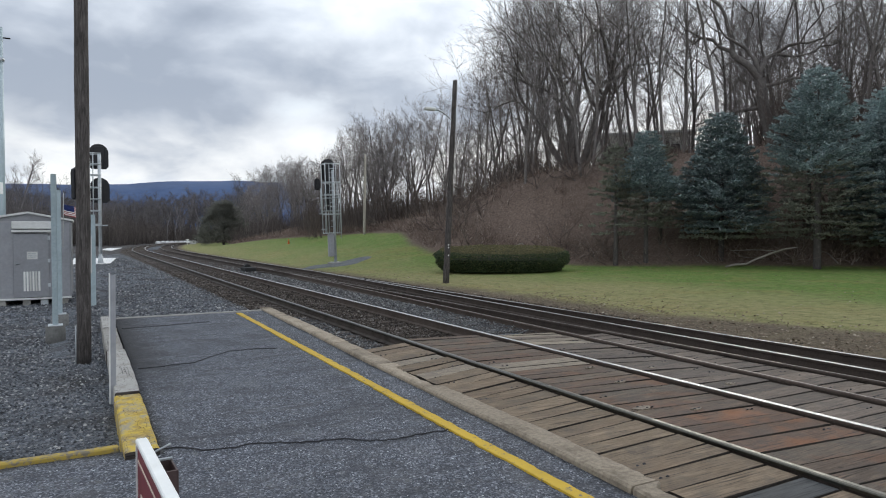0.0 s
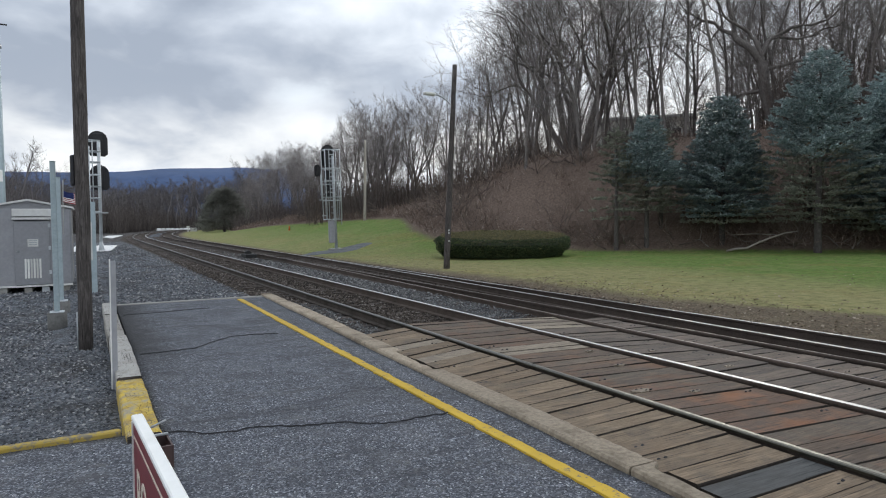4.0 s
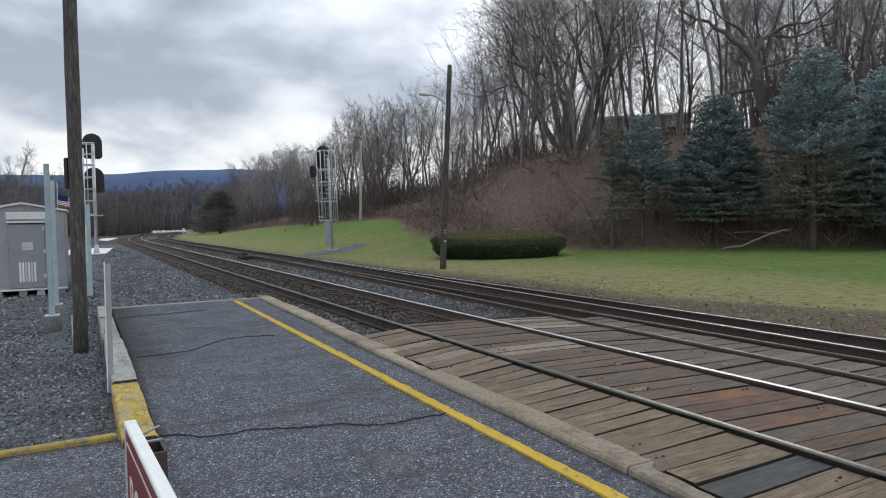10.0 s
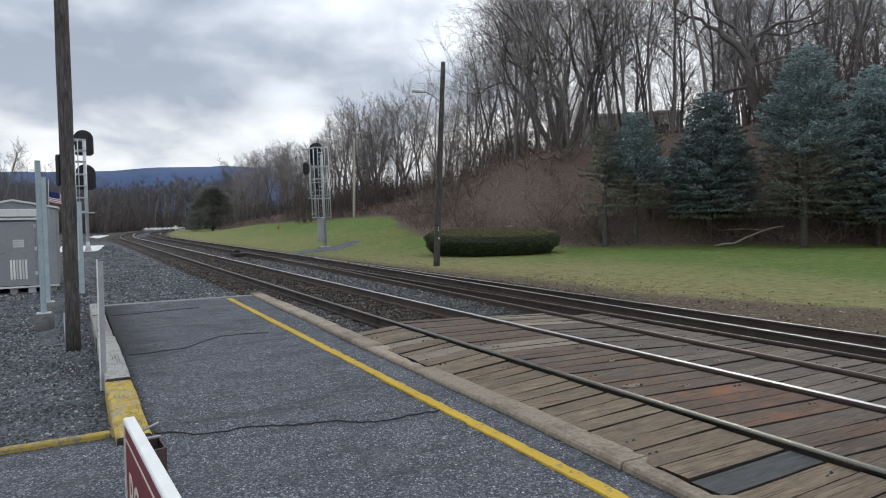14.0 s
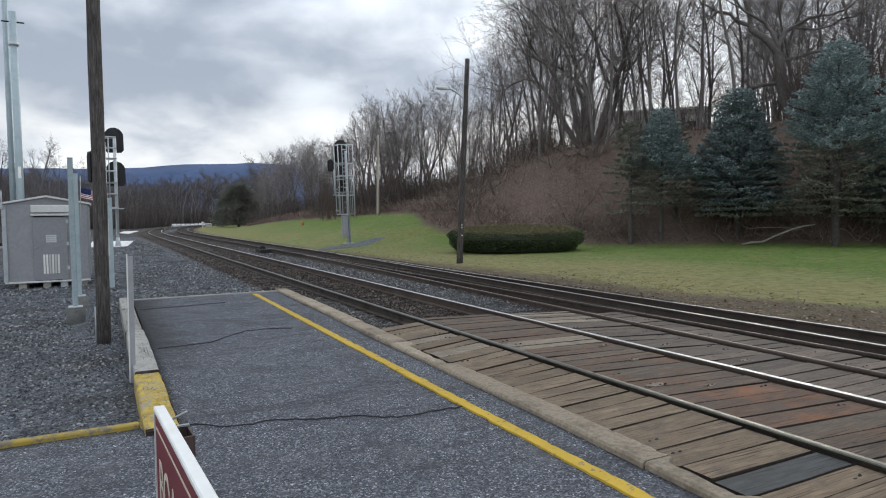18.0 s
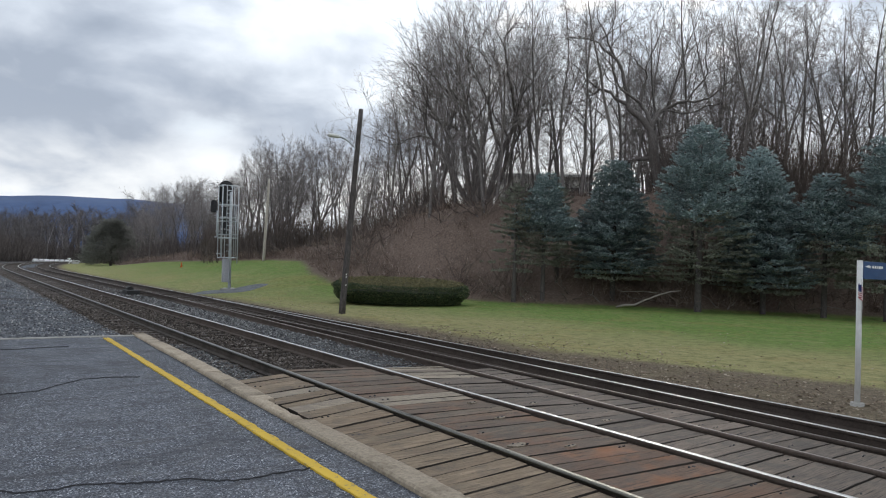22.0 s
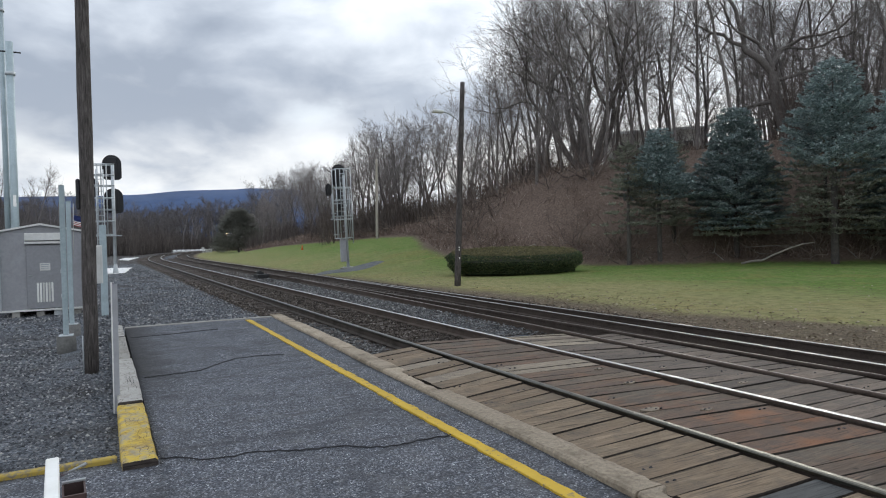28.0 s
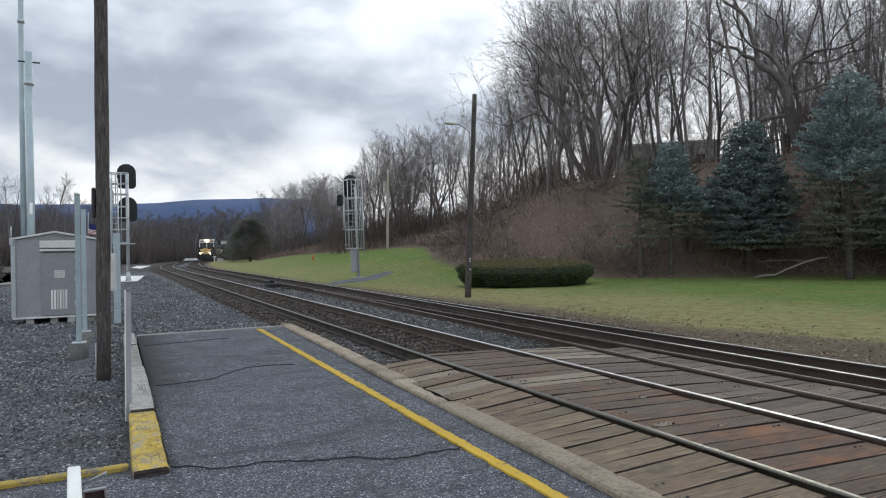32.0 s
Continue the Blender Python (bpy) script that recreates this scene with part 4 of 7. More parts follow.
part("beam", box(-9.5, -0.003, -0.04, 0.04, -0.3, 0.03, 0.012), M["sill"], sill)


# ---- plank crossing ----
def holes(x, y, z, parent, rnd, k=2):
    for i in range(k):
        bm = tube([(x + 0.07 * i, y + rnd.uniform(-0.01, 0.01), z - 0.004), (x + 0.07 * i, y, z + 0.0012)], 0.015, 7)
        part("spike_hole", bm, M["crack"], parent)


def make_crossing():
    c = thing("plank_crossing", pose(0, 0, 0), "old timber plank crossing between the rails, worn and gapped", "plank crossing")
    rnd = random.Random(21)
    a_rail = lambda y: 3.40 - (0.86 * smoothstep(30, -6, y) + 0.02 * (30 - y) * 0.2)  # noqa: E731
    bays = [(lambda y: kerb_edge(y) + 0.012 + rnd.choice((0.0, 0.01, 0.02, 0.03)) + (0.03 if 6.2 < y < 7.4 else 0.05 if 2.2 < y < 3.0 else 0.0), lambda y: -0.068 + rnd.choice((0.0, 0.006, 0.012)), 9.3, lambda y: 0.33 * smoothstep(2.3, 7.6, y)), (lambda y: 0.088 + rnd.choice((0.0, 0.01, 0.03)), lambda y: 1.44 - rnd.choice((0.0, 0.01, 0.03)), 9.62, lambda y: -0.105), (lambda y: 1.57, lambda y: a_rail(y) - 0.06, 9.2, lambda y: -0.25 * smoothstep(4.2, 6.2, y)), (lambda y: a_rail(y) + 0.10, lambda y: 3.40, 8.6, lambda y: -0.06)]
    for k, (xa, xb, far, skew) in enumerate(bays):
        y = -6.5
        while y < far - 0.1:
            w = rnd.choice((0.22, 0.26, 0.285, 0.30, 0.31))
            w = min(w, far - y)
            x0, x1 = xa(y), xb(y)
            n = x1 - x0
            s = skew(y)
            bm = bmesh.new()
            dz = [rnd.uniform(-0.010, 0.008) for _ in range(4)]
            gap = rnd.uniform(0.003, 0.008) + (0.006 if rnd.random() < 0.25 else 0)
            segs = 4
            rings = []
            for i in range(segs + 1):
                f = i / segs
                x = x0 + n * f
                yy = y + s * n * (f - 0.5)
                z = (-0.042 if k == 0 else -0.045) + dz[0] * (1 - f) + dz[1] * f
                j0, j1 = rnd.uniform(-0.003, 0.003), rnd.uniform(-0.003, 0.003)
                rings.append([bm.verts.new(p) for p in ((x, yy + gap + j0, z - 0.16), (x, yy + gap + j0, z - 0.01), (x, yy + gap + 0.004 + j0, z), (x, yy + w - gap - 0.004 + j1, z), (x, yy + w - gap + j1, z - 0.01), (x, yy + w - gap + j1, z - 0.16))])
            for a, b in zip(rings, rings[1:]):
                for i in range(6):
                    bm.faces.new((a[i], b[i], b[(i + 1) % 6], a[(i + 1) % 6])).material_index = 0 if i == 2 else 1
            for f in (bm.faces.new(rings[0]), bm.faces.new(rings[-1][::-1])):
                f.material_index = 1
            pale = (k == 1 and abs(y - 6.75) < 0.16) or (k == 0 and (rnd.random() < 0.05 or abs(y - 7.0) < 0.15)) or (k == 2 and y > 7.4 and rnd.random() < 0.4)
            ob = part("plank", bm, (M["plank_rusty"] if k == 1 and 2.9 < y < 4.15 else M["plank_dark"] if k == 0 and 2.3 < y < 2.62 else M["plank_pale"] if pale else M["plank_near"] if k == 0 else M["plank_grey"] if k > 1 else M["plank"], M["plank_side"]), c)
            if y > 0 and rnd.random() < 0.4:
                holes(x0 + rnd.choice((0.16, n - 0.24)), y + w * rnd.uniform(0.35, 0.65), (-0.042 if k == 0 else -0.045) + 0.5 * (dz[0] + dz[1]), c, rnd)
            y += w
    # the bare end-grain patch round two spike holes
    part("patch", extruded([(0.30 + 0.11 * math.cos(t) * (1 + 0.25 * math.sin(3 * t)), 4.63 + 0.06 * math.sin(t)) for t in np.linspace(0, 6.0, 14)], -0.05, -0.031), M["plank_pale"], c, "pale splintered patch")
    for x, y in ((0.75, 4.35), (0.95, 5.6), (1.2, 6.4), (2.0, 4.9), (1.9, 6.0)):
        pts = [(x + 0.07 * math.cos(t) * (1 + 0.3 * math.sin(3 * t + x)), y + 0.035 * math.sin(t)) for t in np.linspace(0, 6.0, 12)]
        part("patch", extruded(pts, -0.05, -0.0335), M["plank_pale"], c, "pale splintered patch")
        holes(x - 0.03, y, -0.033, c, rnd)
    holes(0.34, 4.61, -0.033, c, rnd)
    holes(0.27, 4.66, -0.033, c, rnd)
    return c


# plank sides and ends are near-black: the shade of the gaps, put into colour
M["plank_side"] = mat_wood("gap_shade_plank_side", (0.012, 0.010, 0.008), (0.03, 0.024, 0.019), (0.06, 0.048, 0.038))
M["plank_near"] = mat_plank("crossing_plank_near", [(0.196, 0.144, 0.096), (0.235, 0.176, 0.117), (0.215, 0.153, 0.100), (0.280, 0.212, 0.141)], vary=0.16)
make_crossing()

for n_, pts in enumerate([[(-4.05, 5.55), (-3.94, 5.54), (-3.81, 5.41), (-3.72, 5.31), (-3.57, 5.30), (-3.43, 5.31), (-3.26, 5.29), (-3.02, 5.15), (-2.70, 5.08), (-2.51, 4.93), (-2.32, 4.83), (-2.17, 4.87), (-1.79, 4.86), (-1.62, 4.84)],
                          [(-3.97, 9.05), (-3.57, 9.09), (-3.28, 9.14), (-3.10, 9.39), (-2.72, 9.77), (-2.39, 9.79), (-2.0, 9.66)],
                          [(-4.0, 13.1), (-3.2, 13.2), (-2.4, 13.35)]]):
    crack(pts, (0.0042, 0.0028, 0.0028)[n_], n_)

# ---- things on the left: pole, posts, cabinet, masts ----
def utility_pole(name, x, y, z, h, r0, r1, mat, lean=(0, 0), label="", extras=True):
    p = thing(name, pose(x, y, z), label, "utility pole")
    rnd = random.Random(int(x * 100))
    k = 14
    part("shaft", tube([(lean[0] * i / k + rnd.uniform(-0.006, 0.006), lean[1] * i / k, h * i / k - 0.3 * (i == 0)) for i in range(k + 1)], [r0 + (r1 - r0) * i / k + rnd.uniform(-0.003, 0.003) for i in range(k + 1)], 16), mat, p)
    return p


wp = utility_pole("utility_pole", -4.585, 10.6, -0.14, 9.5, 0.094, 0.090, M["pole"], (0.03, 0.0), "dark weathered round timber utility pole standing in gravel")
part("pole_box", box(-0.135, -0.075, -0.02, 0.13, 2.36, 2.80, 0.02), M["black"], wp, "black box strapped to the pole")
part("ground_wire", tube([(-0.105, -0.02, 0), (-0.105, -0.02, 0.55)], 0.009, 6), M["galv"], wp)


def square_post(x, y, z, h, w, base, mat, label):
    p = thing("metal_post", pose(x, y, z), label, "metal post", "grey posts on concrete bases")
    if base:
        part("base", tube([(0, 0, -0.5), (0, 0, base), (0, 0, base + 0.01)], [0.17, 0.165, 0.15], 20), M["base_concrete"], p, "round concrete base")
        part("base_plate", box(-0.12, 0.12, -0.12, 0.12, base + 0.01, base + 0.03, 0.004), M["galv"], p)
    part("shaft", box(-w / 2, w / 2, -w / 2, w / 2, base + 0.03 if base else -0.2, h, 0.012), mat, p)
    part("cap", box(-w / 2 - 0.004, w / 2 + 0.004, -w / 2 - 0.004, w / 2 + 0.004, h + 0.002, h + 0.012), mat, p)
    return p


pa = square_post(-5.065, 14.2, -0.15, 3.0, 0.095, 0.14, M["post_blue"], "square grey-blue metal post on a round concrete base")
pb = square_post(-5.06, 16.6, -0.15, 2.85, 0.095, 0.10, M["post_blue"], "square grey-blue metal post with a small flag")
part("flag_staff", tube([(0.075, -0.075, 1.6), (0.10, -0.08, 2.80)], 0.008, 6), M["pale"], pb)


def small_flag(parent, origin, w, h, droop):
    """A little cloth flag in thirteen bars with a blue corner."""
    for i in range(13):
        for j in range(6):
            x0, x1 = w * j / 6, w * (j + 1) / 6
            canton = i < 7 and j < 3
            mat = M["flag_blue"] if canton else M["flag_red"] if i % 2 == 0 else M["white"]
            z0 = origin[2] - h * i / 13
            f = lambda x: droop * (x / w) ** 1.2 + 0.012 * math.sin(9 * x / w)  # noqa: E731
            bm = bmesh.new()
            pts = []
            for x, z in ((x0, z0), (x1, z0), (x1, z0 - h / 13), (x0, z0 - h / 13)):
                pts.append((origin[0] + x, origin[1] + 0.02 * math.sin(12 * x / w), z - f(x)))
            lo = [bm.verts.new(p) for p in pts]
            hi = [bm.verts.new((p[0], p[1] + 0.004, p[2])) for p in pts]
            bm.faces.new(lo), bm.faces.new(hi[::-1])
            for q in range(4):
                bm.faces.new((lo[q], hi[q], hi[(q + 1) % 4], lo[(q + 1) % 4]))
            part("flag_stripe" if not canton else "flag_corner", bm, mat, parent)


M["flag_red"] = surf("flag_red", (0.30, 0.03, 0.04), (0.36, 0.05, 0.06), 20, 3, rough=0.9)
M["flag_blue"] = surf("flag_blue", (0.02, 0.03, 0.12), (0.03, 0.045, 0.15), 20, 3, rough=0.9)
small_flag(pb, (0.09, -0.08, 2.56), 0.42, 0.24, 0.16)


def channel_post(x, y, h, w, lean=0.0):
    p = thing("channel_post", pose(x, y, -0.15, 0, lean, 0), "thin galvanised channel post driven into the gravel", "metal post", "channel posts")
    bm = box(-w / 2, w / 2, -0.006, 0.006, -0.3, h)
    part("web", bm, M["cabinet"], p)
    # white strip added: brightness of the channel's left flange, put in as colour
    part("edge_strip", box(-w / 2 - 0.014, -w / 2 - 0.001, -0.004, 0.03, -0.05, h + 0.02), M["white"], p, "added white strip painting the channel's bright left edge")
    part("flange", box(-w / 2, -w / 2 + 0.01, 0.007, 0.05, -0.3, h), M["galv"], p)
    part("flange", box(w / 2 - 0.01, w / 2, 0.007, 0.05, -0.3, h), M["galv"], p)


channel_post(-4.305, 7.9, 1.42, 0.052, 0.4)


def make_cabinet():
    """The equipment shelter on skids."""
    c = thing("equipment_shelter", pose(-5.87, 20.15, -0.16), "grey metal equipment shelter on skids with a louvred door", "equipment shelter")
    w, d, h = 0.96, 2.6, 2.25
    for x in (-0.96, 0.96):
        part("side_wall", box(x - 0.02, x + 0.02, 0.0, d, 0.22, h), M["cabinet"], c)
    part("front_wall", box(-0.94, -0.30, 0, 0.04, 0.22, h), M["cabinet"], c)
    part("front_wall", box(0.44, 0.94, 0, 0.04, 0.22, h), M["cabinet"], c)
    part("front_wall", box(-0.297, 0.437, 0, 0.04, 1.99, h), M["cabinet"], c)
    part("back_wall", box(-0.94, 0.94, d - 0.04, d, 0.22, h), M["cabinet"], c)
    part("threshold", box(-0.98, 0.98, -0.04, 0.02, 0.17, 0.218, 0.006), M["pale"], c)
    # shallow gable roof
    bm = bmesh.new()
    prof = [(-1.03, h + 0.002), (0, h + 0.20), (1.03, h + 0.002), (1.03, h + 0.05), (0, h + 0.25), (-1.03, h + 0.05)]
    a, b = [bm.verts.new((x, -0.06, z)) for x, z in prof], [bm.verts.new((x, d + 0.06, z)) for x, z in prof]
    for i in range(6):
        bm.faces.new((a[i], a[(i + 1) % 6], b[(i + 1) % 6], b[i]))
    bm.faces.new((a[0], a[5], a[4], a[1])), bm.faces.new((a[1], a[4], a[3], a[2])), bm.faces.new((b[0], b[1], b[4], b[5])), bm.faces.new((b[1], b[2], b[3], b[4]))
    part("roof", bm, M["pale"], c, "pale metal gable roof")
    bm = bmesh.new()
    lo, hi = [bm.verts.new(p) for p in ((-0.94, 0.0, h), (0.94, 0.0, h), (0, 0.0, h + 0.20))], [bm.verts.new(p) for p in ((-0.94, 0.035, h), (0.94, 0.035, h), (0, 0.035, h + 0.20))]
    bm.faces.new(lo), bm.faces.new(hi[::-1])
    for i in range(3):
        bm.faces.new((lo[i], hi[i], hi[(i + 1) % 3], lo[(i + 1) % 3]))
    part("gable", bm, M["cabinet"], c)
    part("drip_hood", box(-0.36, 0.54, -0.075, -0.002, 2.04, 2.24, 0.015), M["pale"], c, "pale hood over the door")
    part("drip_edge", box(-0.36, 0.54, -0.09, -0.002, 1.95, 2.01, 0.006), M["pale"], c)
    door = part("door", box(-0.33, 0.47, -0.035, -0.003, 0.235, 1.92, 0.006), M["cabinet"], c)
    part("notice", box(-0.03, 0.21, -0.042, -0.037, 1.24, 1.44), M["white"], door, "small white notice")
    for i in range(3):
        part("notice_line", box(0.0, 0.18, -0.045, -0.0425, 1.395 - 0.05 * i, 1.403 - 0.05 * i), M["print"], door)
    for i in range(6):
        part("louvre", box(-0.11 + 0.066 * i, -0.064 + 0.066 * i, -0.05, -0.037, 0.40, 0.92, 0.006), M["white"], door, "pale louvre slat")
    part("handle", tube([(-0.27, -0.06, 1.12), (-0.27, -0.045, 1.12), (-0.20, -0.06, 1.12)], 0.014, 6), M["galv"], door)
    for z in (0.5, 1.15, 1.75):
        part("hinge", box(0.44, 0.50, -0.05, -0.036, z, z + 0.10, 0.004), M["galv"], door)
    for x in (-0.6, -0.05, 0.35, 0.8):
        part("skid", box(x - 0.09, x + 0.09, 0.02, d - 0.02, -0.12, 0.165, 0.01), M["concrete"] if x != 0.35 else M["galv"], c)
    part("corner_trim", box(-1.0, -0.90, -0.05, -0.002, 0.22, h, 0.006), M["galv"], c)
    part("lug", box(-1.02, -0.94, -0.12, -0.055, h - 0.12, h + 0.05, 0.01), M["galv"], c)
    part("vent_pipe", tube([(-0.98, -0.09, h - 0.1), (-0.98, -0.09, h + 0.36)], 0.018, 8), M["galv"], c)
    return c


M["print"] = surf("notice_print", (0.12, 0.16, 0.22), (0.16, 0.2, 0.26), 20, 2, rough=0.8, bump=0)
make_cabinet()


def antenna_mast(x, y, h, w, label):
    p = thing("antenna_mast", pose(x, y, -0.16), label, "mast", "tall grey masts behind the shelter")
    part("shaft", tube([(0, 0, -0.3), (0, 0, h)], [w / 2, w / 2 * 0.92], 12), M["post_blue"], p)
    part("collar", tube([(0, 0, h * 0.90 - 0.2), (0, 0, h * 0.90 - 0.1)], w * 0.62, 12), M["galv"], p)
    part("bolt", tube([(-w * 1.3, 0, h - 0.3), (w * 1.3, 0, h - 0.3)], 0.022, 6), M["dark"], p)
    return p


antenna_mast(-6.93, 23.4, 10.2, 0.16, "tall slim grey-blue steel mast")
am = antenna_mast(-6.72, 23.2, 8.05, 0.22, "tall thick grey-blue steel mast")
part("tag", box(-0.02, 0.06, -0.15, -0.128, 3.1, 3.45, 0.005), M["white"], am)


def signal_head(parent, x, y, z, w, h, facing):
    """An oval black background with hoods on its face; facing: +1 looks away along +y."""
    out = [(w / 2 * math.cos(a), (h / 2 - w / 2) + w / 2 * math.sin(a)) for a in np.linspace(0, math.pi, 13)]
    out += [(-w / 2, -h / 2 + 0.14 * w), (-w / 2 + 0.14 * w, -h / 2), (w / 2 - 0.14 * w, -h / 2), (w / 2, -h / 2 + 0.14 * w)]
    bm = extruded(out, -0.02, 0.02)
    turned(bm, pose(x, y, z, 90, 0, 0))
    hd = part("signal_head", bm, M["black"], parent, "black signal background with rounded top")
    part("lamp_case", turned(box(-w * 0.26, w * 0.26, -0.14, -0.022, -h * 0.40, h * 0.40, 0.02), pose(x, y, z, 0, 0, 180 if facing < 0 else 0)), M["black"], hd)
    for k in (-1, 0, 1):
        part("hood", tube([(x, y + facing * 0.022, z + k * h * 0.26), (x, y + facing * 0.30, z + k * h * 0.26)], 0.10, 12), M["black"], hd)
    return hd


def make_signals():
    # mast seen from behind the pole, with two heads on one side and one on the other
    s = thing("signal_mast", pose(-3.86, 38.0, 0.24), "galvanised ladder signal mast with black heads on a concrete pad", "railway signal", "signal masts")
    part("pad", extruded([(-1.4, -0.35), (0.42, -0.45), (1.05, 8.3), (-1.3, 9.0)], -0.4, 0.035), M["pad"], s, "long white concrete pad")
    part("foot", tube([(0, 0, -0.02), (0, 0, 0.5)], [0.16, 0.08], 12), M["galv"], s)
    part("pole", tube([(0, 0, 0.5), (0, 0, 5.72)], 0.085, 12), M["galv"], s)
    for z in (2.05, 2.75, 3.35, 3.95, 4.6, 5.15, 5.70):
        part("cage_ring", tube([(-1.0, -0.35, z), (0.05, -0.35, z), (0.05, 0.3, z), (-1.0, 0.3, z), (-1.0, -0.35, z)], 0.032, 6), M["galv"], s)
    for x, y in ((-1.0, -0.35), (-1.0, 0.3), (-0.30, -0.35), (-0.55, 0.3), (-0.72, -0.35)):
        part("upright", tube([(x, y, 2.05), (x, y, 5.70 if x > -0.9 else 5.45)], 0.03, 6), M["galv"], s)
    lad = part("ladder", tube([(-0.78, -0.5, 0.0), (-0.78, -0.5, 5.4)], 0.028, 6), M["galv"], s)
    part("stile", tube([(-0.45, -0.5, 0.0), (-0.45, -0.5, 5.4)], 0.028, 6), M["galv"], lad)
    for k in range(17):
        part("rung", tube([(-0.78, -0.5, 0.25 + 0.31 * k), (-0.45, -0.5, 0.25 + 0.31 * k)], 0.018, 6), M["galv"], lad)
    part("platform_grate", box(-1.05, 0.35, -0.4, 0.35, 1.97, 2.02), M["galv"], s)
    signal_head(s, -0.02, 0.42, 5.62, 0.92, 1.32, 1)
    signal_head(s, 0.02, 0.42, 3.85, 0.92, 1.32, 1)
    signal_head(s, -0.98, 0.45, 4.55, 0.66, 0.98, 1)
    far_pad = thing("concrete_pad", pose(0, 0, 0), "flat white concrete slab lying in the gravel", "concrete slab")
    part("slab", extruded([(-1.7, 91.0), (0.4, 111.0), (-1.7, 109.0), (-2.6, 98.0)], -0.4, -0.16), M["pad"], far_pad)
    # mast beside the lawn, seen almost edge-on
    r = thing("signal_mast", pose(8.58, 37.0, 0.02, 0, -1.7, 0), "galvanised caged ladder signal mast standing on gravel", "railway signal", "signal masts")
    part("foot", box(-0.35, 0.35, -0.35, 0.35, -0.3, 0.06, 0.02), M["concrete"], r)
    part("base_plate", box(-0.24, 0.28, -0.2, 0.2, 0.062, 0.09, 0.006), M["galv"], r)
    part("pole", tube([(0.05, 0, 0.09), (0.05, 0, 5.6)], 0.085, 12), M["galv"], r)
    part("case", box(-0.38, -0.06, -0.2, 0.1, 0.42, 1.76, 0.02), M["cabinet"], r, "tall narrow equipment case")
    for z in (1.82, 2.95, 3.14, 3.9, 4.1, 4.85, 5.95):
        part("cage_ring", tube([(-0.55, -0.35, z), (0.36, -0.35, z), (0.36, 0.35, z), (-0.55, 0.35, z), (-0.55, -0.35, z)], 0.030, 6), M["galv"], r)
    for x, y, z0, z1 in ((-0.55, -0.35, 1.82, 5.95), (-0.55, 0.35, 1.82, 5.95), (0.36, 0.35, 1.82, 5.95), (0.36, -0.35, 1.82, 5.95), (-0.30, -0.35, 2.95, 5.95), (-0.02, -0.35, 1.82, 5.95), (0.22, -0.35, 1.82, 4.85), (-0.38, 0.35, 1.82, 4.85), (0.46, 0.0, 1.5, 4.1), (-0.16, 0.36, 1.82, 5.95)):
        part("upright", tube([(x, y, z0), (x, y, z1)], 0.026, 6), M["galv"], r)
    for z in (2.2, 2.55, 3.4, 3.65, 4.35, 4.6, 5.1, 5.4, 5.65):
        part("rung", tube([(-0.30, -0.37, z), (-0.02, -0.37, z)], 0.02, 6), M["galv"], r)
    part("bracket", box(-0.86, -0.55, -0.05, 0.05, 2.96, 3.02), M["galv"], r)
    part("bracket_post", tube([(-0.72, 0, 3.0), (-0.72, 0, 4.50)], 0.045, 6), M["galv"], r)
    part("bracket", box(-0.80, -0.55, -0.05, 0.05, 3.30, 3.36), M["galv"], r)
    part("side_rail", tube([(-0.85, -0.3, 2.05), (-0.50, -0.3, 2.05)], 0.03, 6), M["galv"], r)
    signal_head(r, -0.10, 0.45, 5.65, 0.84, 1.3, 1)
    signal_head(r, -0.88, 0.15, 4.75, 0.34, 0.70, 1)
    for zz, hh in ((4.92, 0.9), (4.2, 0.55), (3.5, 0.55), (3.18, 0.25)):
        part("relay_box", box(-0.42, -0.06, 0.05, 0.3, zz, zz + hh, 0.02), M["black"], r)
    # gravel mound round its foot
    bm = bmesh.new()
    rings = []
    for rr, up in ((0.2, 0.07), (0.7, 0.06), (1.2, 0.05), (1.7, 0.04), (2.2, 0.025), (2.6, -0.03)):
        ring = []
        for a in np.linspace(0, 2 * math.pi, 36, endpoint=False):
            x, y = 8.45 + rr * 0.95 * math.cos(a) * (1 + 0.12 * math.sin(2 * a)), 36.4 + rr * 0.50 * (1 + 0.2 * math.sin(3 * a)) * math.sin(a)
            ring.append(bm.verts.new((x, y, ground_height(x, y) + up + 0.02 * noise.noise((x * 2, y * 2, 2)))))
        rings.append(ring)
    for a, b in zip(rings, rings[1:]):
        for i in range(36):
            bm.faces.new((a[i], b[i], b[(i + 1) % 36], a[(i + 1) % 36]))
    bm.faces.new(rings[0])
    tagged(new("gravel_mound", mesh_of(bm, "gravel_mound", M["gravel"])), "grey gravel patch round the signal foot", "gravel", kind="structure")


M["pad"] = surf("white_concrete", (0.66, 0.66, 0.65), (0.78, 0.78, 0.77), 20, 1, (0.52, 0.51, 0.50), 0.4, 0.9)
M["gravel"] = surf("gravel_patch", (0.045, 0.050, 0.056), (0.22, 0.235, 0.25), 11, 2, (0.06, 0.062, 0.062), 0.6, 0.95, bump=0.8, dist=0.03)
make_signals()


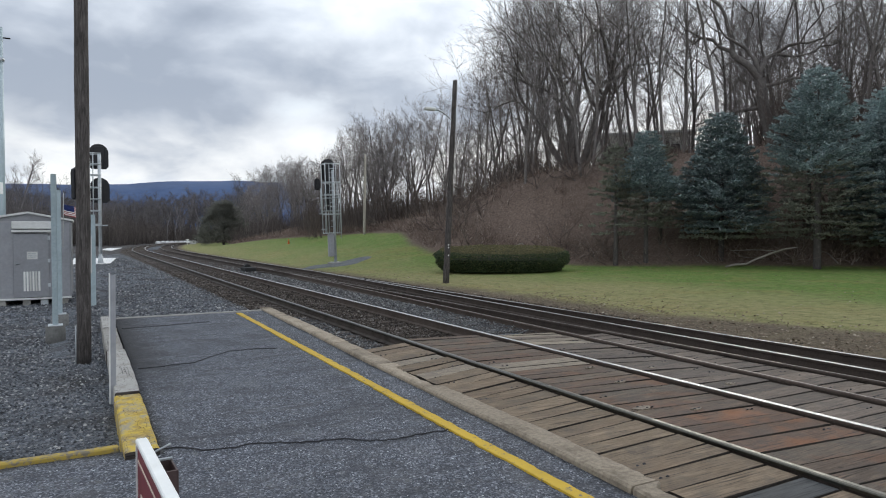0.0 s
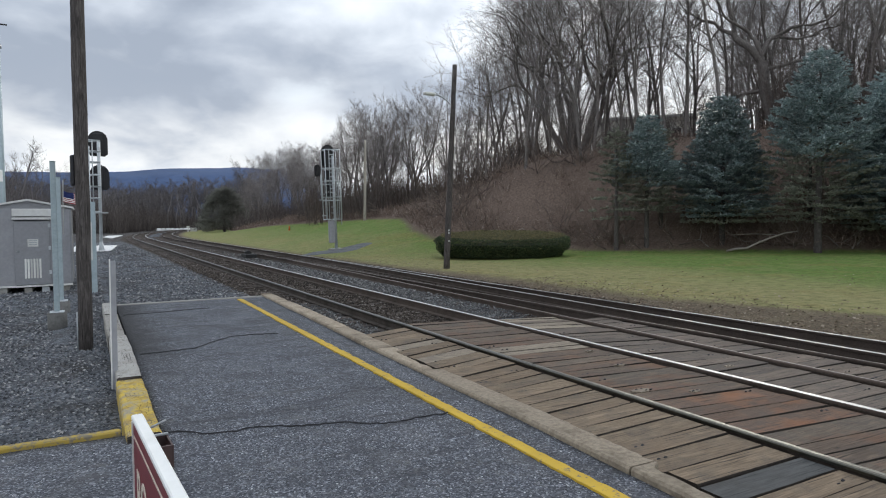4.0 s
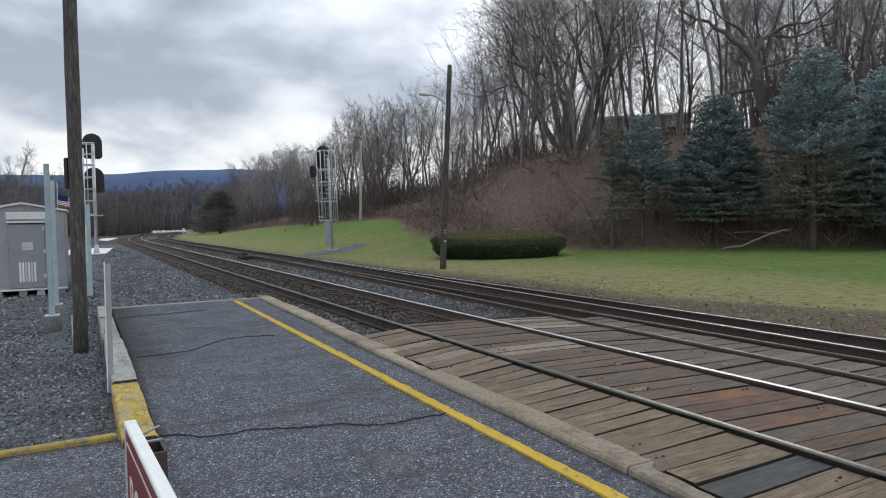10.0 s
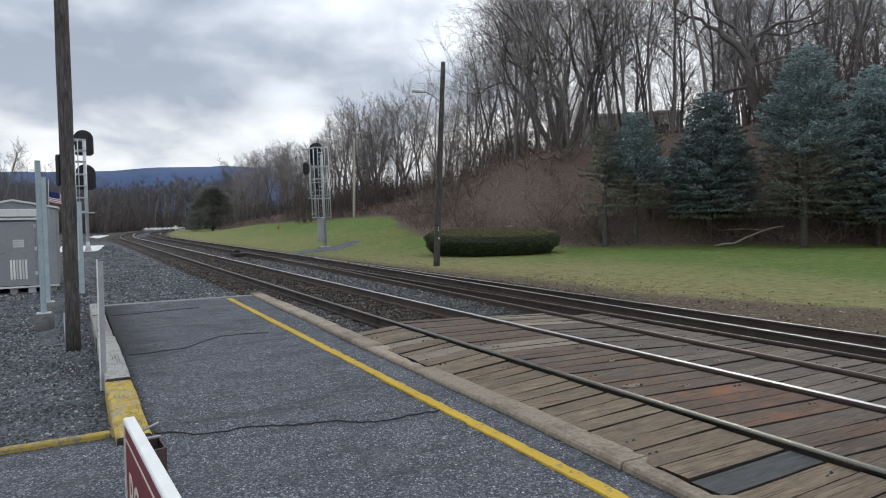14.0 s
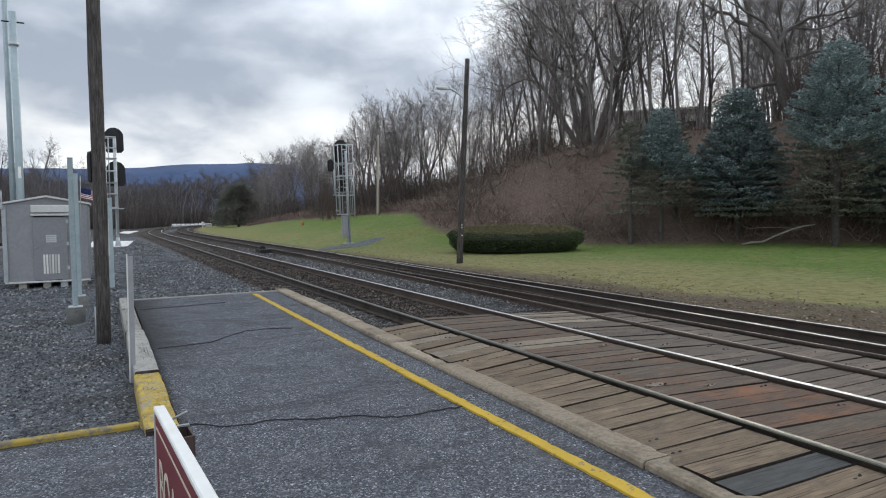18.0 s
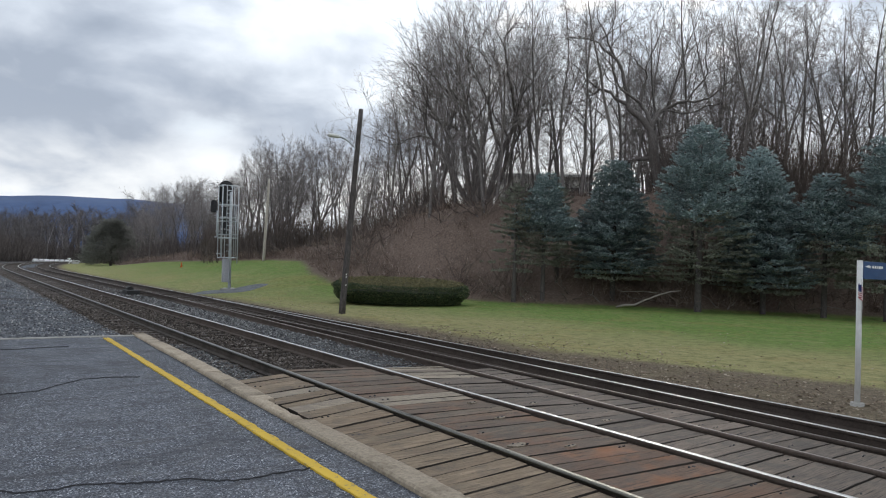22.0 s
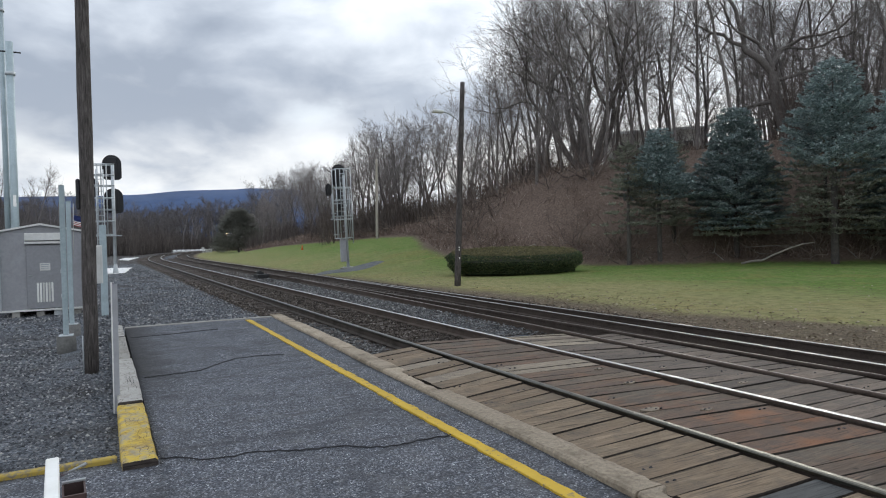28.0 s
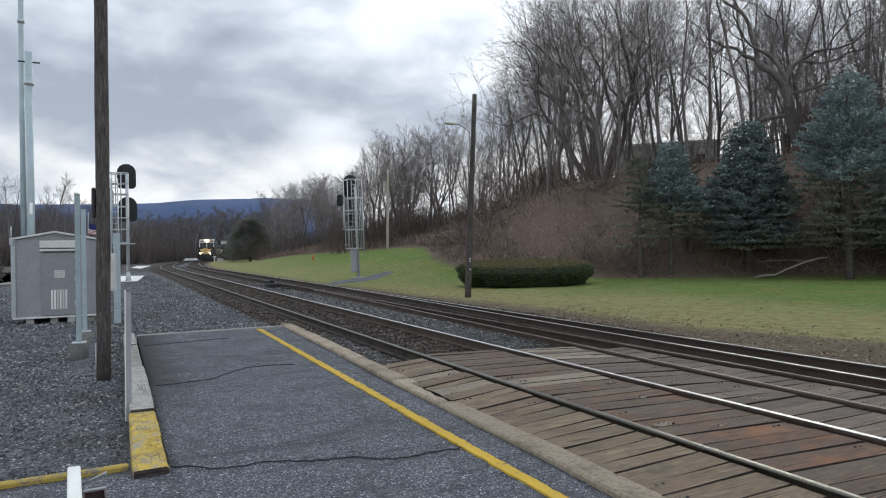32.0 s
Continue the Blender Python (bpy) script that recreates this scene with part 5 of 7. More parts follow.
# relay case and blue post beside the pole
rc = thing("relay_case", pose(-4.62, 17.6, -0.15), "pale grey relay case on a thin stand", "relay case")
part("case", box(-0.12, 0.20, -0.12, 0.12, 0.95, 1.86, 0.012), M["pale"], rc)
part("door", box(-0.10, 0.18, -0.135, -0.122, 0.99, 1.82, 0.006), M["pale"], rc)
part("lug", box(-0.04, 0.04, -0.02, 0.02, 1.862, 1.93), M["pale"], rc)
part("leg", box(-0.06, 0.0, -0.03, 0.03, -0.2, 0.948), M["galv"], rc)
bp = thing("metal_post", pose(-4.40, 19.2, -0.15), "pale blue flat metal post standing in gravel", "metal post")
part("shaft", box(-0.085, 0.085, -0.02, 0.02, -0.2, 2.40, 0.005), M["post_blue"], bp)

# lamp pole on the lawn
lp = utility_pole("street_lamp", 7.36, 21.2, -0.14, 7.7, 0.125, 0.085, M["pole"], (0.42, 0.0), "dark timber pole with a curved lamp arm")
arm = [(0.36 - 0.30 * k / 8 * 3.0, 0, 6.10 + 0.42 * math.sin(math.pi / 2 * min(1, k / 7))) for k in range(9)]
part("lamp_arm", tube(arm, 0.028, 8), M["galv"], lp)
part("lamp_head", turned(box(-0.26, 0.20, -0.10, 0.10, -0.05, 0.06, 0.03), pose(arm[-1][0] - 0.1, 0, arm[-1][2] + 0.0)), M["pale"], lp, "pale lamp head")
for z in (1.05, 1.35, 1.45):
    part("tag", box(0.03, 0.07, -0.13, -0.118, z, z + 0.05), M["white"], lp)
M["pale_pole"] = mat_wood("pale_pole_wood", (0.25, 0.22, 0.19), (0.42, 0.38, 0.33), (0.58, 0.54, 0.48), along="z")
wp2 = utility_pole("utility_pole", 18.2, 56.0, lawn_height(18.2, 56.0) - 0.05, 7.5, 0.13, 0.10, M["pale_pole"], (0.15, 0), "pale slim timber pole at the lawn's edge")

# traffic cone
cz = lawn_height(12.9, 62.5)
cn = thing("traffic_cone", pose(12.9, 62.5, cz - 0.02) @ Matrix.Diagonal((0.6, 0.6, 0.95, 1)), "small orange marker cone on the lawn", "cone")
part("cone", tube([(0, 0, 0.04), (0, 0, 0.5)], [0.16, 0.04], 12), M["orange"], cn)
part("foot", box(-0.2, 0.2, -0.2, 0.2, 0, 0.04), M["orange"], cn)


# ---- station sign beside the platform ----
M["cream_line"] = surf("cream_lettering", (0.55, 0.48, 0.40), (0.66, 0.58, 0.49), 30, 3, rough=0.6, bump=0.03)


def make_near_sign():
    s = thing("maroon_sign", pose(-4.474, 1.25, -0.022, 0, 0, 3.2), "maroon sign board with a white edge on a brown steel post", "sign")
    part("board", box(-0.007, 0.007, -0.62, -0.006, 0.85, 1.350), M["maroon"], s)
    part("frame_top", box(-0.0095, 0.0095, -0.64, 0.0, 1.352, 1.362, 0.002), M["white"], s, "white top edge")
    part("frame_end", box(-0.0095, 0.0095, -0.005, 0.0, 0.82, 1.350), M["white"], s)
    part("frame_end", box(-0.0095, 0.0095, -0.64, -0.621, 0.82, 1.350), M["white"], s)
    part("frame_bottom", box(-0.0095, 0.0095, -0.62, -0.006, 0.82, 0.849), M["white"], s)
    part("inner_line", box(-0.0085, -0.0075, -0.60, -0.02, 1.326, 1.330), M["cream_line"], s)
    # the word on the board, its first letter at the far end
    cu = bpy.data.curves.new("word", "FONT")
    cu.body, cu.size, cu.extrude = "BOARD", 0.118, 0.0005
    tmp = new("word", cu)
    bpy.context.view_layer.update()
    me = bpy.data.meshes.new_from_object(tmp.evaluated_get(bpy.context.evaluated_depsgraph_get()))
    bpy.data.objects.remove(tmp)
    xs = [v.co.x for v in me.vertices]
    wide = 0.30 / (max(xs) - min(xs))
    me.transform(Matrix(((0, 0, -1, -0.0082), (-wide, 0, 0, -0.045), (0, 1, 0, 1.200), (0, 0, 0, 1))))
    me.materials.append(M["cream_line"])
    new("lettering", me).parent = s
    part("lettering_bar", box(-0.0085, -0.0075, -0.395, -0.375, 1.200, 1.282), M["cream_line"], s)
    part("post", box(0.012, 0.015, -0.095, -0.03, -0.05, 1.325), M["brown"], s)
    part("post_side", box(0.015, 0.042, -0.095, -0.091, -0.05, 1.325), M["brown"], s)
    part("post_side", box(0.015, 0.042, -0.034, -0.03, -0.05, 1.325), M["brown"], s)
    part("post_lip", box(0.012, 0.046, -0.036, -0.029, 1.326, 1.329), M["galv"], s)
    part("post_face", box(0.042, 0.045, -0.095, -0.03, -0.05, 1.325), M["brown"], s)
    part("rod", tube([(0.011, -0.012, 1.333), (0.048, -0.0, 1.343)], 0.0022, 6), M["galv"], s)


make_near_sign()


# ---- blue station sign across the tracks ----
def make_far_sign():
    s = thing("station_sign", pose(6.80, 4.0, -0.16), "blue station sign on grey posts across the tracks", "sign")
    for x, y in ((0, 0), (1.9, -0.35)):
        part("post", tube([(x, y, -0.2), (x, y, 2.21)], 0.040, 14), M["pale"], s)
        part("base", tube([(x, y, -0.2), (x, y, 0.06)], 0.095, 16), M["concrete"], s, "round concrete footing")
    a = math.degrees(math.atan2(-0.35, 1.9))
    pn = part("panel", turned(box(0.06, 1.86, -0.02, 0.02, 1.93, 2.20, 0.004), pose(0, 0, 0, 0, 0, a)), M["blue"], s, "blue panel")
    out = [(0.10, 2.125), (0.19, 2.145), (0.26, 2.12), (0.22, 2.115), (0.235, 2.10), (0.17, 2.105)]
    bm = bmesh.new()
    lo, hi = [bm.verts.new((x, -0.0245, z)) for x, z in out], [bm.verts.new((x, -0.0215, z)) for x, z in out]
    bm.faces.new(lo), bm.faces.new(hi[::-1])
    for i in range(6):
        bm.faces.new((lo[i], hi[i], hi[(i + 1) % 6], lo[(i + 1) % 6]))
    part("emblem", turned(bm, pose(0, 0, 0, 0, 0, a)), M["white"], pn, "small white emblem")
    for i in range(5):
        part("lettering_bar", turned(box(0.28 + 0.06 * i, 0.32 + 0.06 * i, -0.0245, -0.0215, 2.10, 2.14), pose(0, 0, 0, 0, 0, a)), M["white"], pn)
    fl = part("flag_staff", tube([(-0.045, -0.05, 1.25), (-0.10, -0.06, 1.93)], 0.006, 6), M["pale"], s)
    small_flag(s, (-0.20, -0.07, 1.86), 0.11, 0.20, 0.06)


make_far_sign()


# ---- trees ----
class Limbs:
    """Collects tapering bars as plain vertex and face lists, kind by kind."""

    def __init__(self):
        self.verts, self.faces = {}, {}

    def bar(self, kind, pts, radii, sides):
        v, f = self.verts.setdefault(kind, []), self.faces.setdefault(kind, [])
        base = len(v)
        d0 = (pts[-1] - pts[0]).normalized()
        u = d0.orthogonal().normalized()
        w = d0.cross(u)
        for p, r in zip(pts, radii):
            if r <= 0:
                v.append(tuple(p))
                continue
            for k in range(sides):
                a = 2 * math.pi * k / sides
                v.append(tuple(p + u * (r * math.cos(a)) + w * (r * math.sin(a))))
        n = len(pts)
        last = radii[-1] <= 0
        for i in range(n - 1):
            a, b = base + i * sides, base + (i + 1) * sides
            for k in range(sides):
                if last and i == n - 2:
                    f.append((a + k, a + (k + 1) % sides, b))
                else:
                    f.append((a + k, a + (k + 1) % sides, b + (k + 1) % sides, b + k))

    def shoot(self, kind, p, e, r):
        """The thinnest twig ends, a sliver each."""
        v, f = self.verts.setdefault(kind, []), self.faces.setdefault(kind, [])
        u = (e - p).orthogonal().normalized() * r
        n = len(v)
        v.extend((tuple(p - u), tuple(p + u), tuple(e)))
        f.append((n, n + 1, n + 2))

    def mesh(self, kind, name, mat, smooth=False):
        me = bpy.data.meshes.new(name)
        me.from_pydata(self.verts.get(kind, []), [], self.faces.get(kind, []))
        if smooth:
            me.polygons.foreach_set("use_smooth", [True] * len(me.polygons))
        me.materials.append(mat)
        return me


def wander(rnd, p, d, n, seg, jitter, lift):
    pts = [p.copy()]
    for _ in range(n):
        d = (d + Vector((rnd.gauss(0, jitter), rnd.gauss(0, jitter), rnd.gauss(0, jitter) + lift))).normalized()
        p = p + d * seg
        pts.append(p.copy())
    return pts


def turned_way(d, deg, az):
    """A direction deg away from d, on the side that az names."""
    u = d.orthogonal().normalized()
    w = d.cross(u)
    return (d * math.cos(radians(deg)) + (u * math.cos(az) + w * math.sin(az)) * math.sin(radians(deg))).normalized()


def spray(out, rnd, p, d, ln, r, k=2):
    """A slightly crooked twig with k side shoots."""
    m = p + turned_way(d, rnd.uniform(2, 12), rnd.uniform(0, 6.28)) * ln * 0.5
    way = turned_way(d, rnd.uniform(3, 18), rnd.uniform(0, 6.28))
    e = m + way * ln * 0.5
    out.bar("twig", [p, m, e], [r, r * 0.7, 0], 3)
    for _ in range(k):
        q = p.lerp(m, rnd.uniform(0.4, 1.0)) if rnd.random() < 0.4 else m.lerp(e, rnd.random() * 0.9)
        out.shoot("twig", q, q + turned_way(way, rnd.uniform(20, 48), rnd.uniform(0, 6.28)) * ln * rnd.uniform(0.3, 0.65), r * 0.75)


def branchlet(out, rnd, p, d, ln, r, twig_r, lift, shoots):
    """A side branch that carries twigs along its length."""
    n = 4
    pts = wander(rnd, p, d, n, ln / n, 0.13, lift)
    out.bar("limb", pts, [r * (1 - 0.75 * i / n) for i in range(n + 1)], 3)
    for k in range(shoots):
        i = min(n - 1, int(n * (0.2 + 0.8 * (k + rnd.random()) / shoots)))
        q = pts[i].lerp(pts[i + 1], rnd.random())
        way = (pts[i + 1] - pts[i]).normalized()
        spray(out, rnd, q, turned_way(way, rnd.uniform(18, 46), rnd.uniform(0, 6.28)), rnd.uniform(0.4, 0.45 + 0.3 * ln), twig_r)
    spray(out, rnd, pts[-1], (pts[-1] - pts[-2]).normalized(), 0.8, twig_r)


def forest_tree(seed, h, r, clear=0.4, limbs=13, fork=0.0, lean=(0.0, 0.0), spread=0.27, twig_r=0.008, shoots=6):
    """A slim woodland tree: one leader or two, limbs that rise from it, branchlets, twigs. Base at the origin."""
    rnd = random.Random(seed)
    out = Limbs()

    def limb(p, d, ln, lr):
        n = 5
        pts = wander(rnd, p, d, n, ln / n, 0.12, 0.09)
        out.bar("limb", pts, [lr * (1 - 0.78 * i / n) for i in range(n + 1)], 4)
        for i in range(1, n):
            way = (pts[i + 1] - pts[i]).normalized()
            for _ in range(2 if i < 4 else 1):
                branchlet(out, rnd, pts[i].lerp(pts[i + 1], rnd.random()), turned_way(way, rnd.uniform(24, 50), rnd.uniform(0, 6.28)), ln * rnd.uniform(0.30, 0.55), lr * 0.34, twig_r, 0.03, shoots)
        branchlet(out, rnd, pts[-1], (pts[-1] - pts[-2]).normalized(), ln * 0.35, lr * 0.3, twig_r, 0.03, shoots)

    def leader(p, d, ln, lr, bare, k):
        n = 10
        pts = wander(rnd, p, d, n, ln / n, 0.055, 0.02)
        out.bar("trunk", pts, [lr * (1.25 if i == 0 else 1 - 0.86 * i / n) for i in range(n + 1)], 7)
        az = rnd.uniform(0, 6.28)
        for q in range(k):
            t = bare + (1 - bare) * (q + rnd.uniform(0.1, 0.9)) / k
            i = min(n - 1, int(n * t))
            az += rnd.uniform(1.9, 2.9)
            way = (pts[i + 1] - pts[i]).normalized()
            limb(pts[i].lerp(pts[i + 1], n * t - i), turned_way(way, rnd.uniform(30, 58) * (1.0 - 0.3 * t), az), h * spread * (1.15 - 0.75 * t) * rnd.uniform(0.75, 1.15), lr * (1 - 0.8 * t) * rnd.uniform(0.42, 0.62))
        for _ in range(3):
            i = rnd.randrange(3, 7)
            spray(out, rnd, pts[i], turned_way(Vector((0, 0, 1)), rnd.uniform(40, 95), rnd.uniform(0, 6.28)), rnd.uniform(0.6, 1.6), lr * 0.12)
        return pts

    way = Vector((lean[0], lean[1], 1)).normalized()
    if fork:
        cut = fork * h
        pts = wander(rnd, Vector((0, 0, -0.5)), way, 5, (cut + 0.5) / 5, 0.05, 0.0)
        out.bar("trunk", pts, [r * (1.3 if i == 0 else 1 - 0.04 * i) for i in range(6)], 8)
        az = rnd.uniform(0, 6.28)
        for i in range(2):
            leader(pts[-1], turned_way(way, rnd.uniform(9, 19), az + 3.14 * i), (h - cut) * (1.0 if i == 0 else 0.88), r * 0.7, max(0.12, (clear * h - cut) / (h - cut)), limbs * 2 // 3)
    else:
        leader(Vector((0, 0, -0.5)), way, h + 0.5, r, clear, limbs)
    return out


def gnarled_tree(seed, height, radius, ways, clear=0.30, depth=5, fork=(24, 52), jitter=0.26, shrink=0.82, rise=0.04, twig_r=0.008, low=()):
    """A great old tree whose crooked stems fork again and again; ways are the (tilt x, tilt y, share) of its stems, low its drooping lower limbs (share of the stem, x, y, z, length)."""
    rnd = random.Random(seed)
    out = Limbs()
    total = height * (1 - clear)
    first = total * (1 - shrink) / (1 - shrink ** depth)
    lengths = [first * shrink ** k for k in range(depth + 2)]

    def grow(p, d, ln, r, level):
        n = (9, 7, 6, 5, 4, 4, 3)[level]
        pts = wander(rnd, p, d, n, ln / n, jitter * (0.42 if level == 0 else 1.0), rise)
        r1 = r * (0.74 if level else 0.82)
        radii = [r + (r1 - r) * i / n + r * 0.07 * rnd.uniform(-1, 1) * (level < 3) for i in range(n + 1)]
        if level == 0:
            radii[0] *= 1.35
        out.bar("trunk" if level == 0 else "limb", pts, radii, (10, 8, 6, 5, 4, 3, 3)[level])
        way = (pts[-1] - pts[-2]).normalized()
        if level >= 1:
            for _ in range((1, 2, 2, 2, 2, 3)[level - 1]):
                i = rnd.randrange(n)
                branchlet(out, rnd, pts[i].lerp(pts[i + 1], rnd.random()), turned_way((pts[i + 1] - pts[i]).normalized(), rnd.uniform(28, 65), rnd.uniform(0, 6.28)), rnd.uniform(0.9, 2.2), max(0.012, r * 0.16), twig_r, 0.0, 4)
        if level >= depth:
            branchlet(out, rnd, pts[-1], way, 1.3, max(0.012, r1 * 0.8), twig_r, 0.0, 4)
            return
        if level == 0:
            for share, x, y, z, length in low:
                c = pts[int(share * n)]
                b = wander(rnd, c, Vector((x, y, z)).normalized(), 7, length / 7, 0.20, 0.02)
                out.bar("limb", b, [r * 0.36 * (1 - 0.75 * i / 7) for i in range(8)], 6)
                for i in range(2, 8):
                    grow(b[i], turned_way((b[i] - b[i - 1]).normalized(), rnd.uniform(30, 65), rnd.uniform(0, 6.28)), lengths[3] * rnd.uniform(0.5, 0.9), r * 0.10, min(depth, 4))
        k = 3 if rnd.random() < (0.5 if level < 2 else 0.25) else 2
        az = rnd.uniform(0, 6.28)
        for i in range(k):
            c = turned_way(way, rnd.uniform(*fork) * (0.55 if i == 0 else 1.1), az + 2 * math.pi * i / k + rnd.uniform(-0.5, 0.5))
            grow(pts[-1], c, lengths[level] * rnd.uniform(0.75, 1.2), r1 * (0.86 if i == 0 else rnd.uniform(0.5, 0.76)), level + 1)

    for tx, ty, share in ways:
        d = Vector((tx, ty, 1)).normalized()
        off = Vector((tx, ty, 0)).normalized() * radius * 0.8 if len(ways) > 1 else Vector((0, 0, 0))
        grow(off - Vector((0, 0, 0.5)), d, height * clear * share, radius * (0.6 + 0.4 * share if len(ways) > 1 else 1.0), 0)
    return out


def tree_thing(name, limbs, m, label, group=""):
    t = thing(name, m, label, "tree", group)
    dim = "far" in group
    for kind, mat in (("trunk", M["far_twig" if dim else "bark"]), ("limb", M["far_twig" if dim else "bark"]), ("twig", M["far_twig" if dim else "twig"])):
        ob = new({"trunk": "trunk", "limb": "bough", "twig": "crown"}[kind], limbs.mesh(kind, kind, mat, kind != "twig"))
        ob.parent = t
    return t


# the wood's skyline, fitted to the camera's view: rise over run above the platform, by bearing in degrees from the line
# of the track
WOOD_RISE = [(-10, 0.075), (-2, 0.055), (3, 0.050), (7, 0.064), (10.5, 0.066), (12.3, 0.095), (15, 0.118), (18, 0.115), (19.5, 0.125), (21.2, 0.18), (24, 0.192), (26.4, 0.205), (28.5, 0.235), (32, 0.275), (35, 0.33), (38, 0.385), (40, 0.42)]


def make_woods():
    rnd = random.Random(77)
    # the two great trees on the bank
    z = ground_height(26.8, 36.5)
    tree_thing("bare_tree", gnarled_tree(12, 15.0, 0.25, [(-0.36, 0.36, 0.92), (-0.24, 0.20, 1.0), (-0.06, 0.0, 0.9), (0.12, 0.06, 1.1), (0.26, -0.24, 1.1), (0.46, -0.34, 0.8)], 0.30, 5, (14, 36), 0.17, 0.84, 0.05, 0.007), pose(26.8, 36.5, z - 0.1), "large many-stemmed bare tree spreading on the bank")
    z = ground_height(33.2, 24.5)
    tree_thing("bare_tree", gnarled_tree(36, 15.5, 0.38, [(-0.26, 0.22, 1.0)], 0.34, 5, (20, 42), 0.24, 0.86, 0.09, 0.007, low=((0.75, -0.7, 0.62, 0.25, 5.0), (0.9, 0.7, -0.5, 0.35, 4.5))), pose(33.2, 24.5, z - 0.1), "great old bare tree with thick crooked limbs")
    kinds, tall = [], (13.5, 12.5, 14.5, 12.0, 13.0, 10.5)
    for k, (h, r, clear, limbs, cut, lean) in enumerate([(13.5, 0.13, 0.30, 14, 0, (0.03, 0.02)), (12.5, 0.115, 0.26, 15, 0.26, (-0.08, 0.03)), (14.5, 0.145, 0.36, 13, 0, (0.02, -0.04)), (12.0, 0.11, 0.26, 15, 0.14, (0.10, 0.04)), (13.0, 0.125, 0.30, 15, 0.38, (0.06, -0.08)), (10.5, 0.09, 0.22, 12, 0, (0.08, 0.05))]):
        kinds.append(forest_tree(100 + k, h, r, clear, limbs, cut, lean, 0.27, 0.0075, 4))
    stems = [tree_thing("bare_tree", kd, pose(0, 0, 0), "slender bare tree on the wooded bank", "woodland trees") for kd in kinds]
    placed, first = [(26.8, 36.5, 3.0), (33.2, 24.5, 3.0)], [True] * len(stems)
    tries = 0
    while len(placed) < 215 and tries < 12000:
        tries += 1
        part_of = rnd.random()
        y = rnd.uniform(-4, 34) if part_of < 0.54 else rnd.uniform(34, 68) if part_of < 0.74 else rnd.uniform(68, 150)
        d = rnd.choice((rnd.uniform(7, 18), rnd.uniform(10, 24), rnd.uniform(16, 40)))
        if y > 60:
            d -= 5
        x = between(y, BANK_FOOT) + d
        if y < 26 and d < 9:
            continue
        if 38 < y < 53 and 36 < x < 50:
            continue
        if abs(math.degrees(math.atan2(x + 4.5, y)) - 48.3) < 2.6 and y < 52 and rnd.random() < 0.35:
            continue
        gap = 2.1 if d < 24 else 2.6
        if any(math.hypot(x - a, y - b) < gap + g * 0.5 for a, b, g in placed):
            continue
        placed.append((x, y, 0.0))
        k = rnd.randrange(len(stems))
        # each tree is scaled so its top meets the skyline seen from the camera
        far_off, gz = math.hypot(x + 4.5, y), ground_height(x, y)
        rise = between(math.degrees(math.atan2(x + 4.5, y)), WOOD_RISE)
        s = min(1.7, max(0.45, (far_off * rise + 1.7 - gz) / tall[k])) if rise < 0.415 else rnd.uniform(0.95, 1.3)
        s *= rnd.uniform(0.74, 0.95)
        m = pose(x, y, ground_height(x, y) - 0.05, rnd.uniform(-4, 4), rnd.uniform(-4, 4), rnd.uniform(0, 360)) @ Matrix.Diagonal((s, s, s, 1))
        if first[k]:
            stems[k].matrix_basis, first[k] = m, False
        else:
            c = copy_thing(stems[k], pose(0, 0, 0))
            c.matrix_basis = m
    for _ in range(52):
        b, far_off = radians(rnd.uniform(43, 70)), rnd.uniform(44, 72)
        x, y = far_off * math.sin(b) - 4.5, far_off * math.cos(b)
        if 38 < y < 53 and 36 < x < 50:
            continue
        s = rnd.uniform(0.85, 1.15)
        c = copy_thing(stems[rnd.randrange(len(stems))], pose(0, 0, 0))
        c.matrix_basis = pose(x, y, ground_height(x, y) - 0.05, rnd.uniform(-4, 4), rnd.uniform(-4, 4), rnd.uniform(0, 360)) @ Matrix.Diagonal((s, s, s, 1))
    # saplings that fill the wood between the trunks
    for _ in range(95):
        y = rnd.uniform(22, 66)
        x = between(y, BANK_FOOT) + rnd.uniform(9, 26)
        if 38 < y < 53 and 36 < x < 50:
            continue
        s = rnd.uniform(0.28, 0.6)
        c = copy_thing(stems[rnd.choice((1, 3, 5))], pose(0, 0, 0))
        c.matrix_basis = pose(x, y, ground_height(x, y) - 0.05, rnd.uniform(-9, 9), rnd.uniform(-9, 9), rnd.uniform(0, 360)) @ Matrix.Diagonal((s, s, s, 1))
        tagged(c, "thin bare sapling under the woodland trees", "tree", "saplings").name = "sapling"
    # the far line of trees round the curve, and a group behind the shelter
    far = [forest_tree(300 + k, 10.0, 0.16, 0.28, 9, (0, 0.2, 0.35)[k], (0.04, 0.03), 0.28, 0.009, 4) for k in range(3)]
    far += [forest_tree(320 + k, 10.0, 0.20, 0.20, 8, (0.16, 0.25)[k], (0.05, 0.03), 0.29, 0.024, 3) for k in range(2)]
    fars = [tree_thing("distant_tree", kd, pose(0, 0, 0), "grey bare tree in the far tree line", "far tree line") for kd in far]
    used = [False] * 5
    spots = []
    for _ in range(230):
        y, b = rnd.uniform(190, 280), radians(rnd.uniform(-8, 13))
        x = y * math.tan(b) - 4.5
        if abs(x - bend(y) - 2.5) > 7:
            spots.append((x, y, 0))
    for _ in range(17):
        y, b = rnd.uniform(135, 185), radians(rnd.uniform(11.5, 19.5))
        x = y * math.tan(b) - 4.5
        if abs(x - bend(y) - 2.5) > 7:
            spots.append((x, y, 0))
